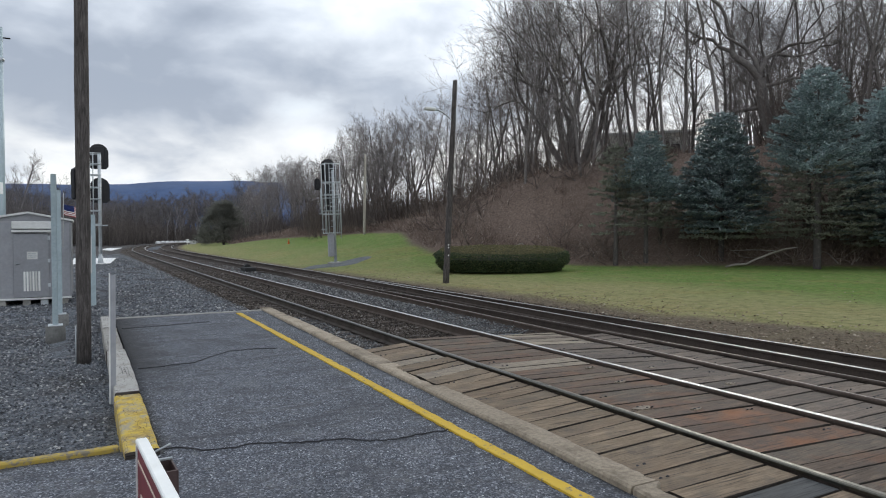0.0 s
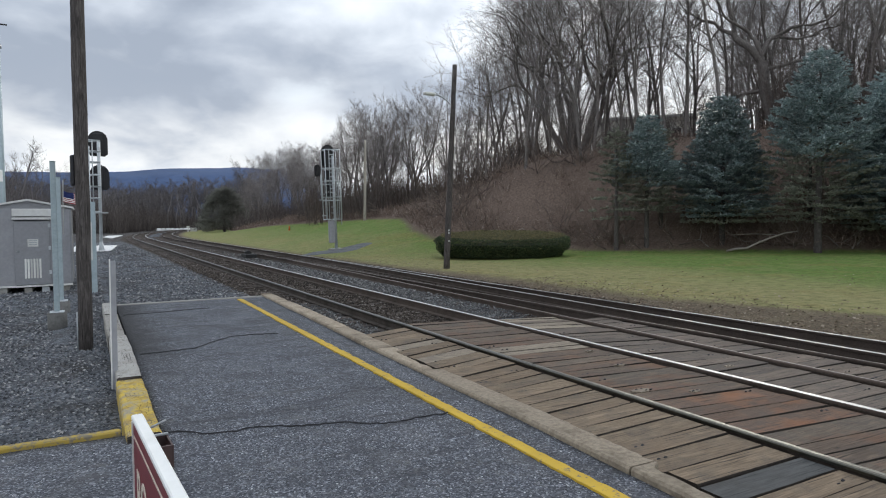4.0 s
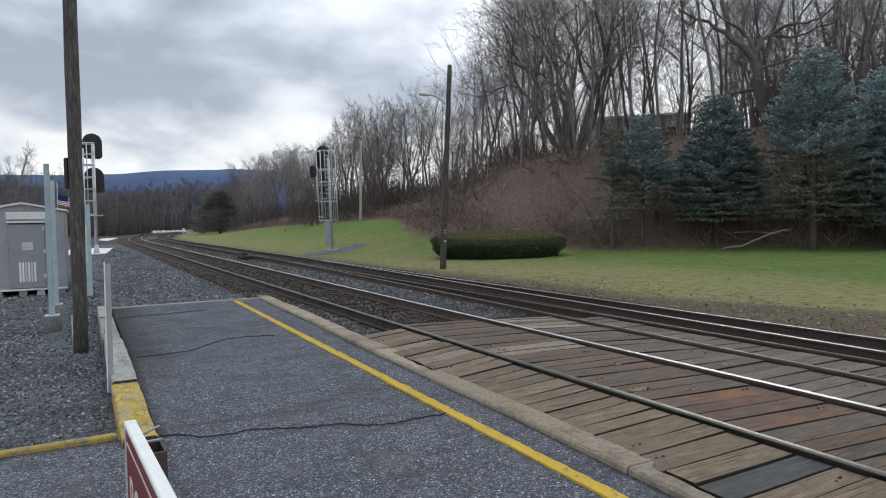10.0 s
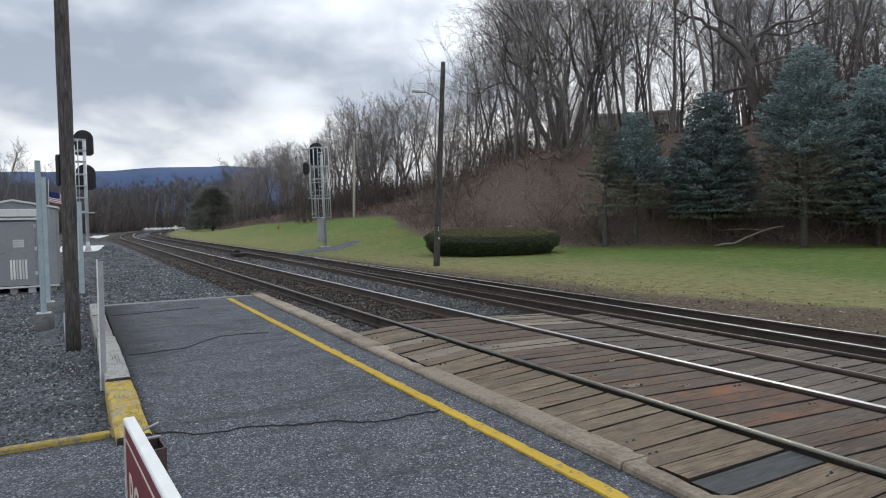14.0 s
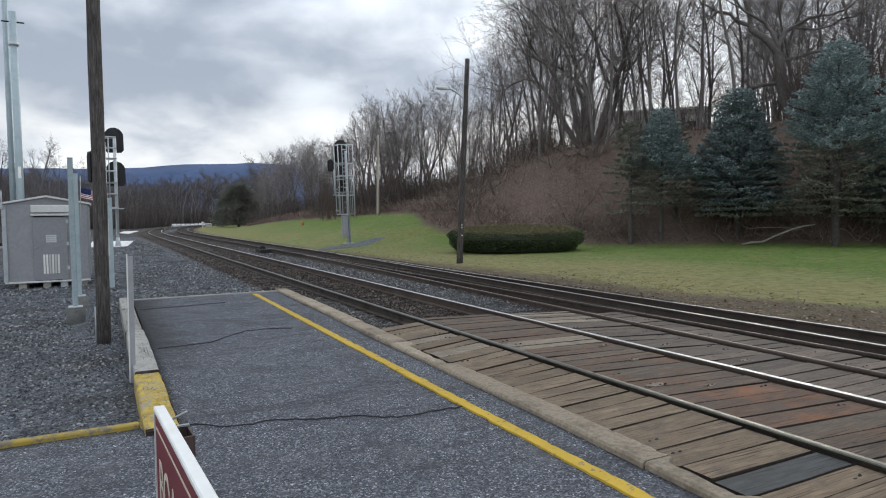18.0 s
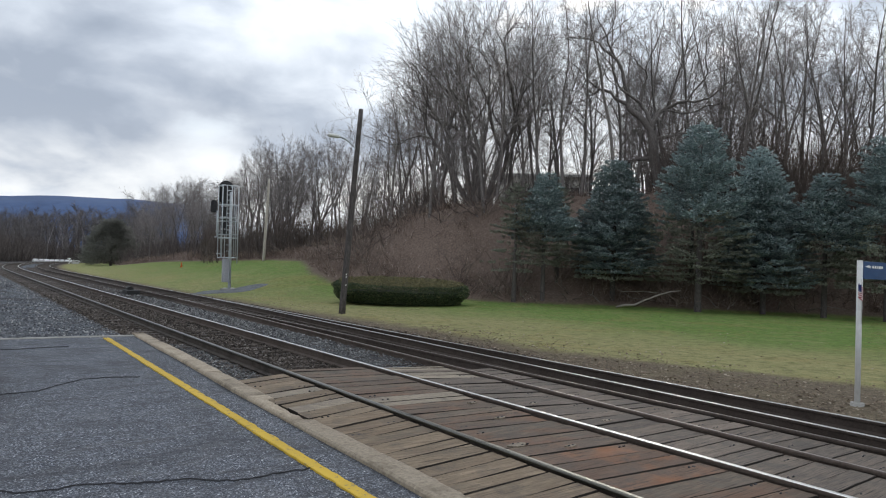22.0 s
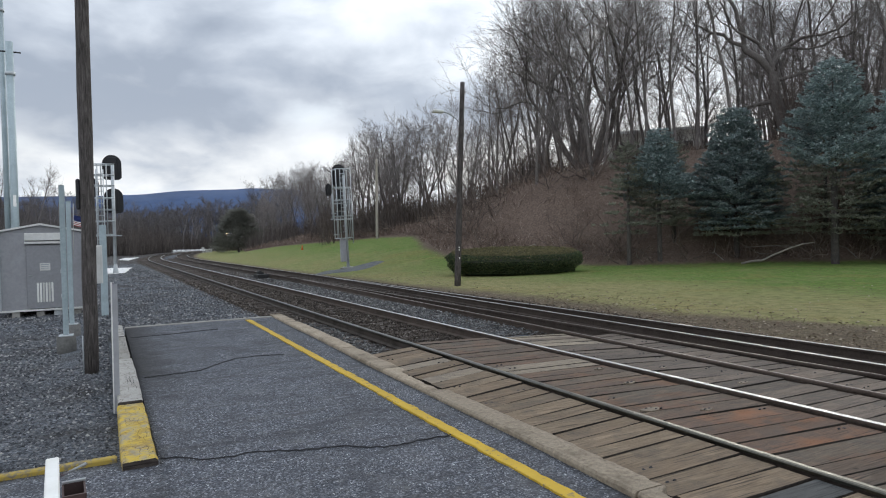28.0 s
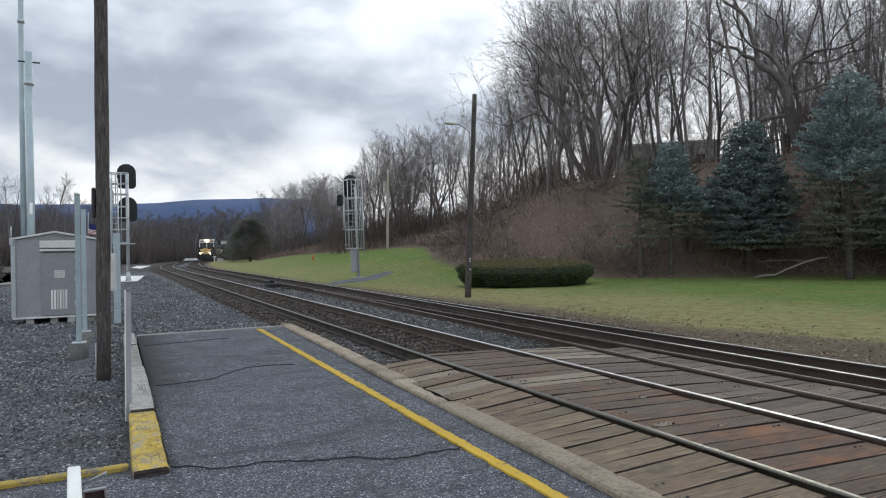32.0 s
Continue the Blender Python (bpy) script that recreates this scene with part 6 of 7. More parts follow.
    for _ in range(24):
        b, far_off = radians(rnd.uniform(18, 35)), rnd.uniform(80, 120)
        spots.append((far_off * math.sin(b) - 4.5, far_off * math.cos(b), 0))
    for _ in range(26):
        y = rnd.uniform(145, 205)
        x = rnd.uniform(-16, 60) if rnd.random() < 0.85 else rnd.uniform(-60, 100)
        if abs(x - bend(y) - 2.5) < 8:
            continue
        spots.append((x, y, 0))
    spots += [(-4.5, 124, 0.9), (-7.5, 128, 1.0), (-2.5, 138, 1.0), (-12, 130, 1.1), (-5, 148, 1.1), (0, 156, 1.1), (3, 168, 1.1), (-9, 150, 1.1), (-15, 140, 1.1), (6, 176, 1.2), (-18, 124, 1.0), (-22, 110, 1.0)]
    for x, y, s in spots:
        k = rnd.randrange(3) if y < 200 else 3 + rnd.randrange(2)
        if s == 0:
            # height fitted to the same skyline as the camera sees it
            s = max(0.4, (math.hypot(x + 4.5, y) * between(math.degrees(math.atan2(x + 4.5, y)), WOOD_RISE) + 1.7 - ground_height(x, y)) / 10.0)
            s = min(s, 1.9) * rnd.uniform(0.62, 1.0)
        m = pose(x, y, ground_height(x, y) - 0.05, rnd.uniform(-3, 3), rnd.uniform(-3, 3), rnd.uniform(0, 360)) @ Matrix.Diagonal((s, s, s, 1))
        if not used[k]:
            fars[k].matrix_basis, used[k] = m, True
        else:
            c = copy_thing(fars[k], pose(0, 0, 0))
            c.matrix_basis = m

    for k, (x, y, s) in enumerate([(-7.8, 62, 0.66), (-9.8, 65, 0.85), (-11.6, 60, 0.80), (-14.0, 66, 0.98), (-16.5, 62, 0.85), (-6.4, 76, 0.75), (-10.5, 80, 0.95), (-19, 70, 1.0)]):
        c = copy_thing(fars[k % 3], pose(0, 0, 0))
        c.matrix_basis = pose(x, y, ground_height(x, y) - 0.05, 0, 0, 47 * k) @ Matrix.Diagonal((s, s, s, 1))
        tagged(c, "dark bare tree standing behind the shelter", "tree", "trees behind the shelter")


make_woods()


def make_shrubs():
    """Dark twiggy shrubs and vine tangles on the face of the bank."""
    rnd = random.Random(61)
    first = []
    for k in range(2):
        limbs = gnarled_tree(500 + k, 2.3, 0.04, [(0.5, 0.1, 1), (-0.4, 0.4, 0.9), (0.1, -0.6, 1), (-0.3, -0.3, 1.1)], 0.25, 1, (22, 50), 0.24, 0.85, -0.02, 0.006)
        t = thing("bare_shrub", pose(0, 0, 0), "tangled bare brown shrub on the bank", "shrub", "shrubs on the bank")
        for kind, nm in (("trunk", "stem"), ("limb", "bough"), ("twig", "crown")):
            new(nm, limbs.mesh(kind, kind, M["bark"] if kind == "trunk" else M["brush_dark"])).parent = t
        first.append(t)
    for i in range(100):
        y = rnd.uniform(17, 62) if i < 46 else rnd.uniform(6, 27)
        x = between(y, BANK_FOOT) + (rnd.uniform(0.8, 11) if i < 46 else rnd.uniform(0.3, 4))
        s = rnd.uniform(0.5, 1.25) if i < 46 else rnd.uniform(0.35, 0.7)
        t = first[i % 2] if i < 2 else copy_thing(first[i % 2], pose(0, 0, 0))
        t.matrix_basis = pose(x, y, ground_height(x, y), 0, 0, rnd.uniform(0, 360)) @ Matrix.Diagonal((s * 1.2, s * 1.2, s, 1))


M["brush_dark"] = mat_leafy("shrub_twigs", [(0.0, (0.075, 0.058, 0.050)), (0.7, (0.15, 0.118, 0.10)), (1.0, (0.24, 0.195, 0.17))], 0.9)
make_shrubs()


def spruce(seed, h, r, z0=0.7, dense=1.0, ragged=0.18, thin_to=0.32):
    """Trunk and tufted needle sprays of a spruce."""
    rnd = random.Random(seed)
    out = Limbs()
    out.bar("trunk", [Vector((0, 0, -0.4)), Vector((0, 0, h * 0.5)), Vector((0, 0, h * 0.97))], [0.13 * h / 8 + 0.03, 0.075 * h / 8 + 0.02, 0.01], 8)
    crown = (out.verts.setdefault("crown", []), out.faces.setdefault("crown", []))
    skirt = (out.verts.setdefault("skirt", []), out.faces.setdefault("skirt", []))

    def spray(p, d, ln, w):
        v, f = skirt if low else crown
        u = Vector((-d.y, d.x, rnd.gauss(0, 0.35))).normalized()
        n = u.cross(d) * 0.45
        b = len(v)
        m = p + d * (ln * 0.55) - Vector((0, 0, ln * 0.10))
        e = p + d * ln
        for q in (p, m + u * w, e, m - u * w, m + n * w, m - n * w):
            v.append(tuple(q))
        f.extend(((b, b + 1, b + 2, b + 3), (b, b + 4, b + 2, b + 5)))

    def tuft(p, out_way, k, size):
        for _ in range(k):
            d = (out_way + Vector((rnd.gauss(0, 0.6), rnd.gauss(0, 0.6), rnd.gauss(0.10, 0.30)))).normalized()
            spray(p, d, size * rnd.uniform(0.7, 1.35), size * rnd.uniform(0.18, 0.30))

    z, low = z0, False
    while z < h - 0.25:
        t = (z - z0) / (h - z0)
        swell = 1 + 0.10 * noise.noise((seed * 3.1, z * 0.8, 0))
        rad = r * (1 - t) ** 0.80 * (0.70 + 0.30 * min(1, t * 5 + 0.3)) * swell + 0.10
        n = max(8, int((7 + 8 * (1 - t)) * dense))
        off = rnd.uniform(0, 6.28)
        for k in range(n):
            a = off + 2 * math.pi * (k + rnd.uniform(-0.4, 0.4)) / n
            gap = noise.noise((math.cos(a) * 1.3 + seed, math.sin(a) * 1.3, z * 0.7))
            ln = rad * rnd.uniform(1 - 1.6 * ragged, 1 + 0.5 * ragged) * (1 + 0.22 * gap)
            d = Vector((math.cos(a), math.sin(a), 0))
            side = Vector((-math.sin(a), math.cos(a), 0))
            zz = z + rnd.uniform(-0.07, 0.07)
            steps = max(2, int(ln / 0.16))
            for i in range(1, steps + 1):
                s = i / steps
                if s < 0.3 and t < 0.5:
                    continue
                droop = (0.65 * t + 0.02) * s - 0.40 * (1 - t) * s * (1 - 0.6 * s)
                p = Vector((0, 0, zz)) + d * (ln * s) + Vector((0, 0, ln * droop)) + side * rnd.gauss(0, 0.05)
                way = d + Vector((0, 0, 0.25))
                low = t + 0.16 * noise.noise((p.x * 0.7, p.y * 0.7, p.z + seed)) < thin_to
                if low and rnd.random() < 0.68:
                    continue
                tuft(p, way, 5 if s < 0.7 else 9, 0.175 * (0.8 + 0.2 * min(1, ln)))
                if s > 0.45:
                    for sg in (-1, 1):
                        q = p + side * sg * rnd.uniform(0.10, 0.24) * min(1, ln) + d * 0.06
                        tuft(q, way + side * sg * 0.7, 6, 0.165)
        z += rnd.uniform(0.21, 0.31) / dense
    low = False
    for i in range(8):
        tuft(Vector((0, 0, h - 0.3 + 0.04 * i)), Vector((0, 0, 0.8)), 4, 0.16)
    return out


def bushy_evergreen(seed, h, r):
    """A rounded evergreen: a trunk, and many clumps of short sprays with gaps between them."""
    rnd = random.Random(seed)
    out = Limbs()
    out.bar("trunk", [Vector((0, 0, -0.4)), Vector((0, 0, h * 0.7))], [0.22, 0.08], 8)
    v, f = out.verts.setdefault("crown", []), out.faces.setdefault("crown", [])
    for _ in range(190):
        a, t = rnd.uniform(0, 2 * math.pi), rnd.random() ** 0.85
        rad = r * (1 - 0.80 * t ** 1.4) * (0.86 + 0.14 * min(1, 5 * t)) * rnd.uniform(0.45, 1.0) ** 0.6
        c = Vector((rad * math.cos(a), rad * math.sin(a), 0.5 + (h - 0.9) * t))
        size = rnd.uniform(0.45, 0.85)
        for _ in range(110):
            o = Vector((rnd.gauss(0, 0.5), rnd.gauss(0, 0.5), rnd.gauss(0, 0.38))) * size
            p = c + o
            p.z = max(p.z, 0.1)
            d = (o + Vector((math.cos(a), math.sin(a), 0.6)) * 0.4 + Vector((rnd.gauss(0, 0.3), rnd.gauss(0, 0.3), rnd.gauss(0, 0.3)))).normalized()
            u = d.orthogonal().normalized() * rnd.uniform(0.04, 0.08)
            b, e = len(v), p + d * rnd.uniform(0.2, 0.42)
            v.extend((tuple(p), tuple(p.lerp(e, 0.45) + u), tuple(e), tuple(p.lerp(e, 0.45) - u)))
            f.append((b, b + 1, b + 2, b + 3))
    return out


def spruce_thing(limbs, m, mat, label, name="spruce_tree"):
    t = thing(name, m, label, "tree", "spruces at the lawn's edge")
    ob = new("trunk", limbs.mesh("trunk", "trunk", M["pole"], True))
    ob.parent = t
    ob = new("crown", limbs.mesh("crown", "crown", mat))
    ob.parent = t
    if "skirt" in limbs.verts:
        ob = tagged(new("skirt", limbs.mesh("skirt", "skirt", M["spruce_green"])), label="thinner olive-green skirt of needles")
        ob.parent = t
    return t


M["evergreen"] = mat_leafy("evergreen_needles", [(0.0, (0.14, 0.142, 0.122)), (0.6, (0.20, 0.203, 0.173)), (1.0, (0.28, 0.28, 0.24))], 0.85, 0.4)


def make_spruces():
    blue, wide, green = spruce(1, 7.5, 2.55, 1.45, 1.30, 0.13, 0.10), spruce(2, 9.5, 3.5, 1.9, 1.08, 0.28), spruce(3, 6.2, 1.75, 1.8, 0.7, 0.36)
    mid = spruce(4, 6.65, 2.05, 2.1, 1.2, 0.20, 0.26)
    rows = [(blue, 23.7, 21.7, 1.0, "spruce", "dense blue spruce standing at the lawn's edge"), (wide, 25.4, 17.8, 1.0, "spruce", "tall broad blue spruce with ragged outline"), (green, 19.2, 24.5, 0.98, "spruce_green", "thin dark green spruce with bare lower trunk"), (mid, 20.5, 23.7, 0.97, "spruce", "narrow blue-green spruce with bare lower trunk")]
    made = {}
    for k, (limbs, x, y, s, mat, label) in enumerate(rows):
        made[k] = spruce_thing(limbs, pose(x, y, ground_height(x, y) - 0.02, 0, 0, 40 * k), M[mat], label)
    again = [(2, 22.1, 24.2, 0.85), (1, 30.2, 17.3, 0.80), (0, 28.3, 16.0, 0.98), (3, 29.4, 13.6, 1.05), (1, 30.5, 11.3, 0.93), (0, 33.5, 9.0, 1.0), (2, 28.0, 19.8, 0.95), (3, 34.8, 5.0, 1.1), (1, 37.5, 1.5, 0.9)]
    for k, x, y, s in again:
        c = copy_thing(made[k], pose(0, 0, 0))
        c.matrix_basis = pose(x, y, ground_height(x, y) - 0.02, 0, 0, 77 * x) @ Matrix.Diagonal((s, s, s, 1))
    # broad dark evergreens far along the line
    dark = spruce_thing(bushy_evergreen(6, 8.0, 4.1), pose(17.4, 121, ground_height(17.4, 121) - 0.1) @ Matrix.Diagonal((1.22, 1.22, 1.0, 1)), M["evergreen"], "broad dark green evergreen tree", "evergreen_tree")
    tagged(dark, group="dark evergreens")
    for x, y, s, w in ((-12.6, 47.5, 0.62, 0.75), (-15.5, 52, 0.8, 0.8), (-18.5, 49, 0.7, 0.9)):
        c = copy_thing(dark, pose(0, 0, 0))
        c.matrix_basis = pose(x, y, ground_height(x, y) - 0.3, 0, 0, 31 * x) @ Matrix.Diagonal((s * w, s * w, s, 1))
        tagged(c, "broad dark green evergreen tree", "tree", "dark evergreens")
        c.name = "evergreen_tree"


make_spruces()


def make_hedge():
    """A clipped oval hedge: a near-black filler body, inner shade put into its colour, under many small leaves."""
    h = thing("hedge", pose(12.72, 25.28, ground_height(12.5, 25.3), 0, 0, -22), "clipped oval dark green hedge with brownish top", "hedge")
    a, b, top = 3.08, 1.9, 1.20
    rnd = random.Random(8)

    def radius(t, z):
        flare = 0.86 + 0.16 * min(1, z / 0.55) - 0.14 * max(0, (z - 0.75) / 0.4) ** 2
        return flare * (1 + 0.05 * noise.noise((3 * math.cos(t), 3 * math.sin(t), 3 * z)) + 0.025 * noise.noise((9 * math.cos(t), 9 * math.sin(t), 9 * z)))

    def roof(x, y):
        return top - 0.10 * (x / a) ** 2 - 0.22 * max(0.0, 0.35 - y / b) ** 1.3 + 0.05 * noise.noise((x * 1.8, y * 1.8, 1))

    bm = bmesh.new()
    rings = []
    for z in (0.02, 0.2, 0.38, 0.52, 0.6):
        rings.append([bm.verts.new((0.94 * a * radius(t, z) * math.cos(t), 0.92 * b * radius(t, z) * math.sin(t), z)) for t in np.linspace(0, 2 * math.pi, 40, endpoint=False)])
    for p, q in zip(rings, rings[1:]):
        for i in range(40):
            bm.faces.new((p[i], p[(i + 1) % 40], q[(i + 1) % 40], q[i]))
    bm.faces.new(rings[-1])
    part("core", bm, M["hedge_core"], h, "dark filler body, the hedge's inner shade painted in")

    def leaves(k, where):
        v, f = [], []
        for _ in range(k):
            p = where()
            s = rnd.uniform(0.022, 0.05)
            u = Vector((rnd.gauss(0, 1), rnd.gauss(0, 1), rnd.gauss(0, 1))).normalized()
            w = u.orthogonal().normalized()
            n = len(v)
            v.extend(tuple(p + q) for q in (u * s, w * s * 0.5, -u * s, -w * s * 0.5))
            f.append((n, n + 1, n + 2, n + 3))
        me = bpy.data.meshes.new("leaves")
        me.from_pydata(v, [], f)
        return me

    def flank():
        t, z = rnd.uniform(0, 2 * math.pi), rnd.uniform(0.06, 1.04)
        z = min(z, roof(a * math.cos(t), b * math.sin(t)) - rnd.uniform(0, 0.06))
        s = rnd.uniform(0.93, 1.03)
        return Vector((a * radius(t, z) * s * math.cos(t), b * radius(t, z) * s * math.sin(t), z))

    def crown():
        t, r = rnd.uniform(0, 2 * math.pi), math.sqrt(rnd.random())
        x, y = a * 0.97 * r * math.cos(t), b * 0.97 * r * math.sin(t)
        return Vector((x, y, roof(x, y) + rnd.uniform(-0.09, 0.05)))

    for nm, me, mat in (("leaves", leaves(26000, flank), "hedge"), ("top_leaves", leaves(15000, crown), "hedge_top")):
        me.materials.append(M[mat])
        new(nm, me).parent = h


M["hedge_core"] = surf("hedge_inner_shade", (0.010, 0.013, 0.008), (0.03, 0.034, 0.018), 14, 2, rough=0.95)
make_hedge()


def scatter_stuff(name, k, where, make, mat, label, category):
    """Many small pieces that nobody could count, as one object."""
    v, f = [], []
    for _ in range(k):
        p = where()
        if p is not None:
            make(p, v, f)
    me = bpy.data.meshes.new(name)
    me.from_pydata(v, [], f)
    me.materials.append(mat)
    return tagged(new(name, me), label, category, kind="stuff")


M["dead_leaf"] = mat_leafy("dead_leaves", [(0.0, (0.11, 0.08, 0.058)), (0.4, (0.18, 0.132, 0.096)), (0.8, (0.27, 0.21, 0.15)), (1.0, (0.46, 0.40, 0.32))], 0.9, 0.2)


M["thicket"] = mat_leafy("thicket_stems", [(0.0, (0.055, 0.047, 0.043)), (0.6, (0.105, 0.090, 0.083)), (1.0, (0.18, 0.155, 0.14))], 0.95)


def make_undergrowth():
    rnd = random.Random(55)

    def bank(lo, hi):
        def where():
            y = rnd.uniform(6, 95)
            d = rnd.uniform(lo, hi) if rnd.random() < 0.8 else rnd.uniform(lo, lo + 2.5)
            x = between(y, BANK_FOOT) + d
            if noise.noise((x * 0.35, y * 0.35, 7)) < rnd.uniform(-0.5, 0.35):
                return None
            return Vector((x, y, ground_height(x, y)))
        return where

    def tuft(p, v, f):
        for _ in range(rnd.randint(3, 6)):
            a = rnd.uniform(0, 6.28)
            lean = rnd.uniform(0.3, 2.6)
            ln = rnd.uniform(0.3, 1.1)
            d = Vector((math.cos(a) * lean, math.sin(a) * lean, 1)).normalized()
            q = p + Vector((rnd.gauss(0, 0.15), rnd.gauss(0, 0.15), 0))
            m = q + d * ln * 0.55
            e = m + (d + Vector((rnd.gauss(0, 0.4), rnd.gauss(0, 0.4), -0.15))).normalized() * ln * 0.45
            s = Vector((-math.sin(a), math.cos(a), 0)) * rnd.uniform(0.006, 0.012)
            n = len(v)
            v.extend(tuple(t) for t in (q - s, q + s, m + s * 0.8, m - s * 0.8, e))
            f.extend(((n, n + 1, n + 2, n + 3), (n + 3, n + 2, n + 4)))
            for _ in range(2):
                c = q.lerp(e, rnd.uniform(0.35, 0.8))
                w = c + Vector((rnd.gauss(0, 0.2), rnd.gauss(0, 0.2), rnd.uniform(0.0, 0.25)))
                n = len(v)
                v.extend((tuple(c - s * 0.6), tuple(c + s * 0.6), tuple(w)))
                f.append((n, n + 1, n + 2))

    scatter_stuff("bank_brush", 15000, bank(0.2, 17), tuft, M["brush"], "tangled reddish-brown brush and dead stems on the bank", "brush")

    def thicket():
        y = rnd.uniform(128, 275)
        x = y * math.tan(radians(rnd.uniform(-9, 15))) - 4.5
        if noise.noise((x * 0.09, y * 0.05, 9)) < rnd.uniform(-0.45, 0.25):
            return None
        if abs(x - bend(y) - 2.5) < 7 or (x > bend(y) and y < 128):
            return None
        return Vector((x, y, ground_height(x, y)))

    def tall(p, v, f):
        for _ in range(5):
            a, ln = rnd.uniform(0, 6.28), rnd.uniform(0.7, 3.2)
            e = p + Vector((rnd.gauss(0, 0.7), rnd.gauss(0, 0.7), ln))
            s = Vector((math.cos(a), math.sin(a), 0)) * rnd.uniform(0.02, 0.05)
            n = len(v)
            v.extend((tuple(p - s), tuple(p + s), tuple(e)))
            f.append((n, n + 1, n + 2))
            for _ in range(4):
                c = p.lerp(e, rnd.uniform(0.3, 0.9))
                w = c + Vector((rnd.gauss(0, 0.6), rnd.gauss(0, 0.6), rnd.uniform(0.1, 0.9)))
                n = len(v)
                v.extend((tuple(c - s * 0.5), tuple(c + s * 0.5), tuple(w)))
                f.append((n, n + 1, n + 2))

    def stems(p, v, f):
        for _ in range(7):
            a, ln = rnd.uniform(0, 6.28), rnd.uniform(1.0, 6.5)
            e = p + Vector((rnd.gauss(0, 1.1), rnd.gauss(0, 1.1), ln))
            s = Vector((math.cos(a), math.sin(a), 0)) * rnd.uniform(0.02, 0.045)
            n = len(v)
            v.extend((tuple(p - s), tuple(p + s), tuple(e)))
            f.append((n, n + 1, n + 2))
            for _ in range(5):
                c = p.lerp(e, rnd.uniform(0.3, 0.95))
                w = c + Vector((rnd.gauss(0, 0.9), rnd.gauss(0, 0.9), rnd.uniform(0.1, 1.3)))
                n = len(v)
                v.extend((tuple(c - s * 0.5), tuple(c + s * 0.5), tuple(w)))
                f.append((n, n + 1, n + 2))

    scatter_stuff("far_thicket", 15000, thicket, stems, M["thicket"], "brown thicket under the far trees", "brush")

    def side_thicket():
        y = rnd.uniform(34, 135)
        x = between(y, BANK_FOOT) + rnd.uniform(1.5, 26)
        if y > 75 and rnd.random() < 0.6:
            return None
        if y < 58 and x - between(y, BANK_FOOT) < 9 or noise.noise((x * 0.12, y * 0.12, 2)) < -0.15:
            return None
        return Vector((x, y, ground_height(x, y)))

    scatter_stuff("bank_thicket", 5200, side_thicket, tall, M["thicket"], "brown thicket between the trees on the bank", "brush")

    def vine_thicket():
        if rnd.random() < 0.72:
            b, far_off = radians(rnd.uniform(56, 75)), rnd.uniform(42, 66)
        else:
            b, far_off = radians(rnd.uniform(17, 37)), rnd.uniform(64, 105)
        x, y = far_off * math.sin(b) - 4.5, far_off * math.cos(b)
        if noise.noise((x * 0.2, y * 0.2, 5)) < -0.25:
            return None
        return Vector((x, y, ground_height(x, y)))

    def vines(p, v, f):
        for _ in range(5):
            a, ln = rnd.uniform(0, 6.28), rnd.uniform(1.5, 6.0)
            e = p + Vector((rnd.gauss(0, 1.0), rnd.gauss(0, 1.0), ln))
            s = Vector((math.cos(a), math.sin(a), 0)) * rnd.uniform(0.008, 0.02)
            n = len(v)
            v.extend((tuple(p - s), tuple(p + s), tuple(e)))
            f.append((n, n + 1, n + 2))
            for _ in range(5):
                c = p.lerp(e, rnd.uniform(0.2, 0.95))
                w = c + Vector((rnd.gauss(0, 0.6), rnd.gauss(0, 0.6), rnd.uniform(-0.3, 0.8)))
                n = len(v)
                v.extend((tuple(c - s * 0.6), tuple(c + s * 0.6), tuple(w)))
                f.append((n, n + 1, n + 2))

    scatter_stuff("vine_thicket", 3800, vine_thicket, vines, M["brush_dark"], "brown vine tangle and undergrowth among the trees", "brush")

    def clump(p, v, f):
        for _ in range(4):
            a = rnd.uniform(0, 6.28)
            s = Vector((math.cos(a), math.sin(a), 0)) * 0.006
            ln = rnd.uniform(0.012, 0.03)
            q = p + Vector((rnd.gauss(0, 0.05), rnd.gauss(0, 0.05), 0))
            n = len(v)
            v.extend((tuple(q - s), tuple(q + s), tuple(q + Vector((rnd.gauss(0, 0.07), rnd.gauss(0, 0.07), ln)))))
            f.append((n, n + 1, n + 2))

    def lawn():
        y = rnd.uniform(1, 75)
        x = rnd.uniform(7.0, between(y, BANK_FOOT))
        if x < 7.6 + rnd.gauss(0, 0.5) or rnd.random() > 14 / (x + 2) * min(1, 30 / (y + 6)):
            return None
        return Vector((x, y, ground_height(x, y) - 0.005))

    scatter_stuff("lawn_grass", 20000, lawn, clump, M["grass"], "short green and straw-coloured lawn grass", "grass")

    def litter():
        y = rnd.uniform(1, 16) if rnd.random() < 0.6 else rnd.uniform(1, 40)
        x = 6.0 + abs(rnd.gauss(0, 1.25)) if rnd.random() < 0.72 else rnd.uniform(7.0, between(y, BANK_FOOT) + 1.5)
        return Vector((x, y, ground_height(x, y) + 0.006))

    def dead_leaf(p, v, f):
        s = rnd.uniform(0.012, 0.042)
        a = rnd.uniform(0, 6.28)
        n = len(v)
        v.extend((p.x + s * math.cos(a + k * 1.57), p.y + s * 0.7 * math.sin(a + k * 1.57), p.z + rnd.uniform(0, 0.9) * s) for k in range(4))
        f.append((n, n + 1, n + 2, n + 3))

    scatter_stuff("fallen_leaves", 6500, litter, dead_leaf, M["dead_leaf"], "scattered brown fallen leaves on the grass", "leaves")

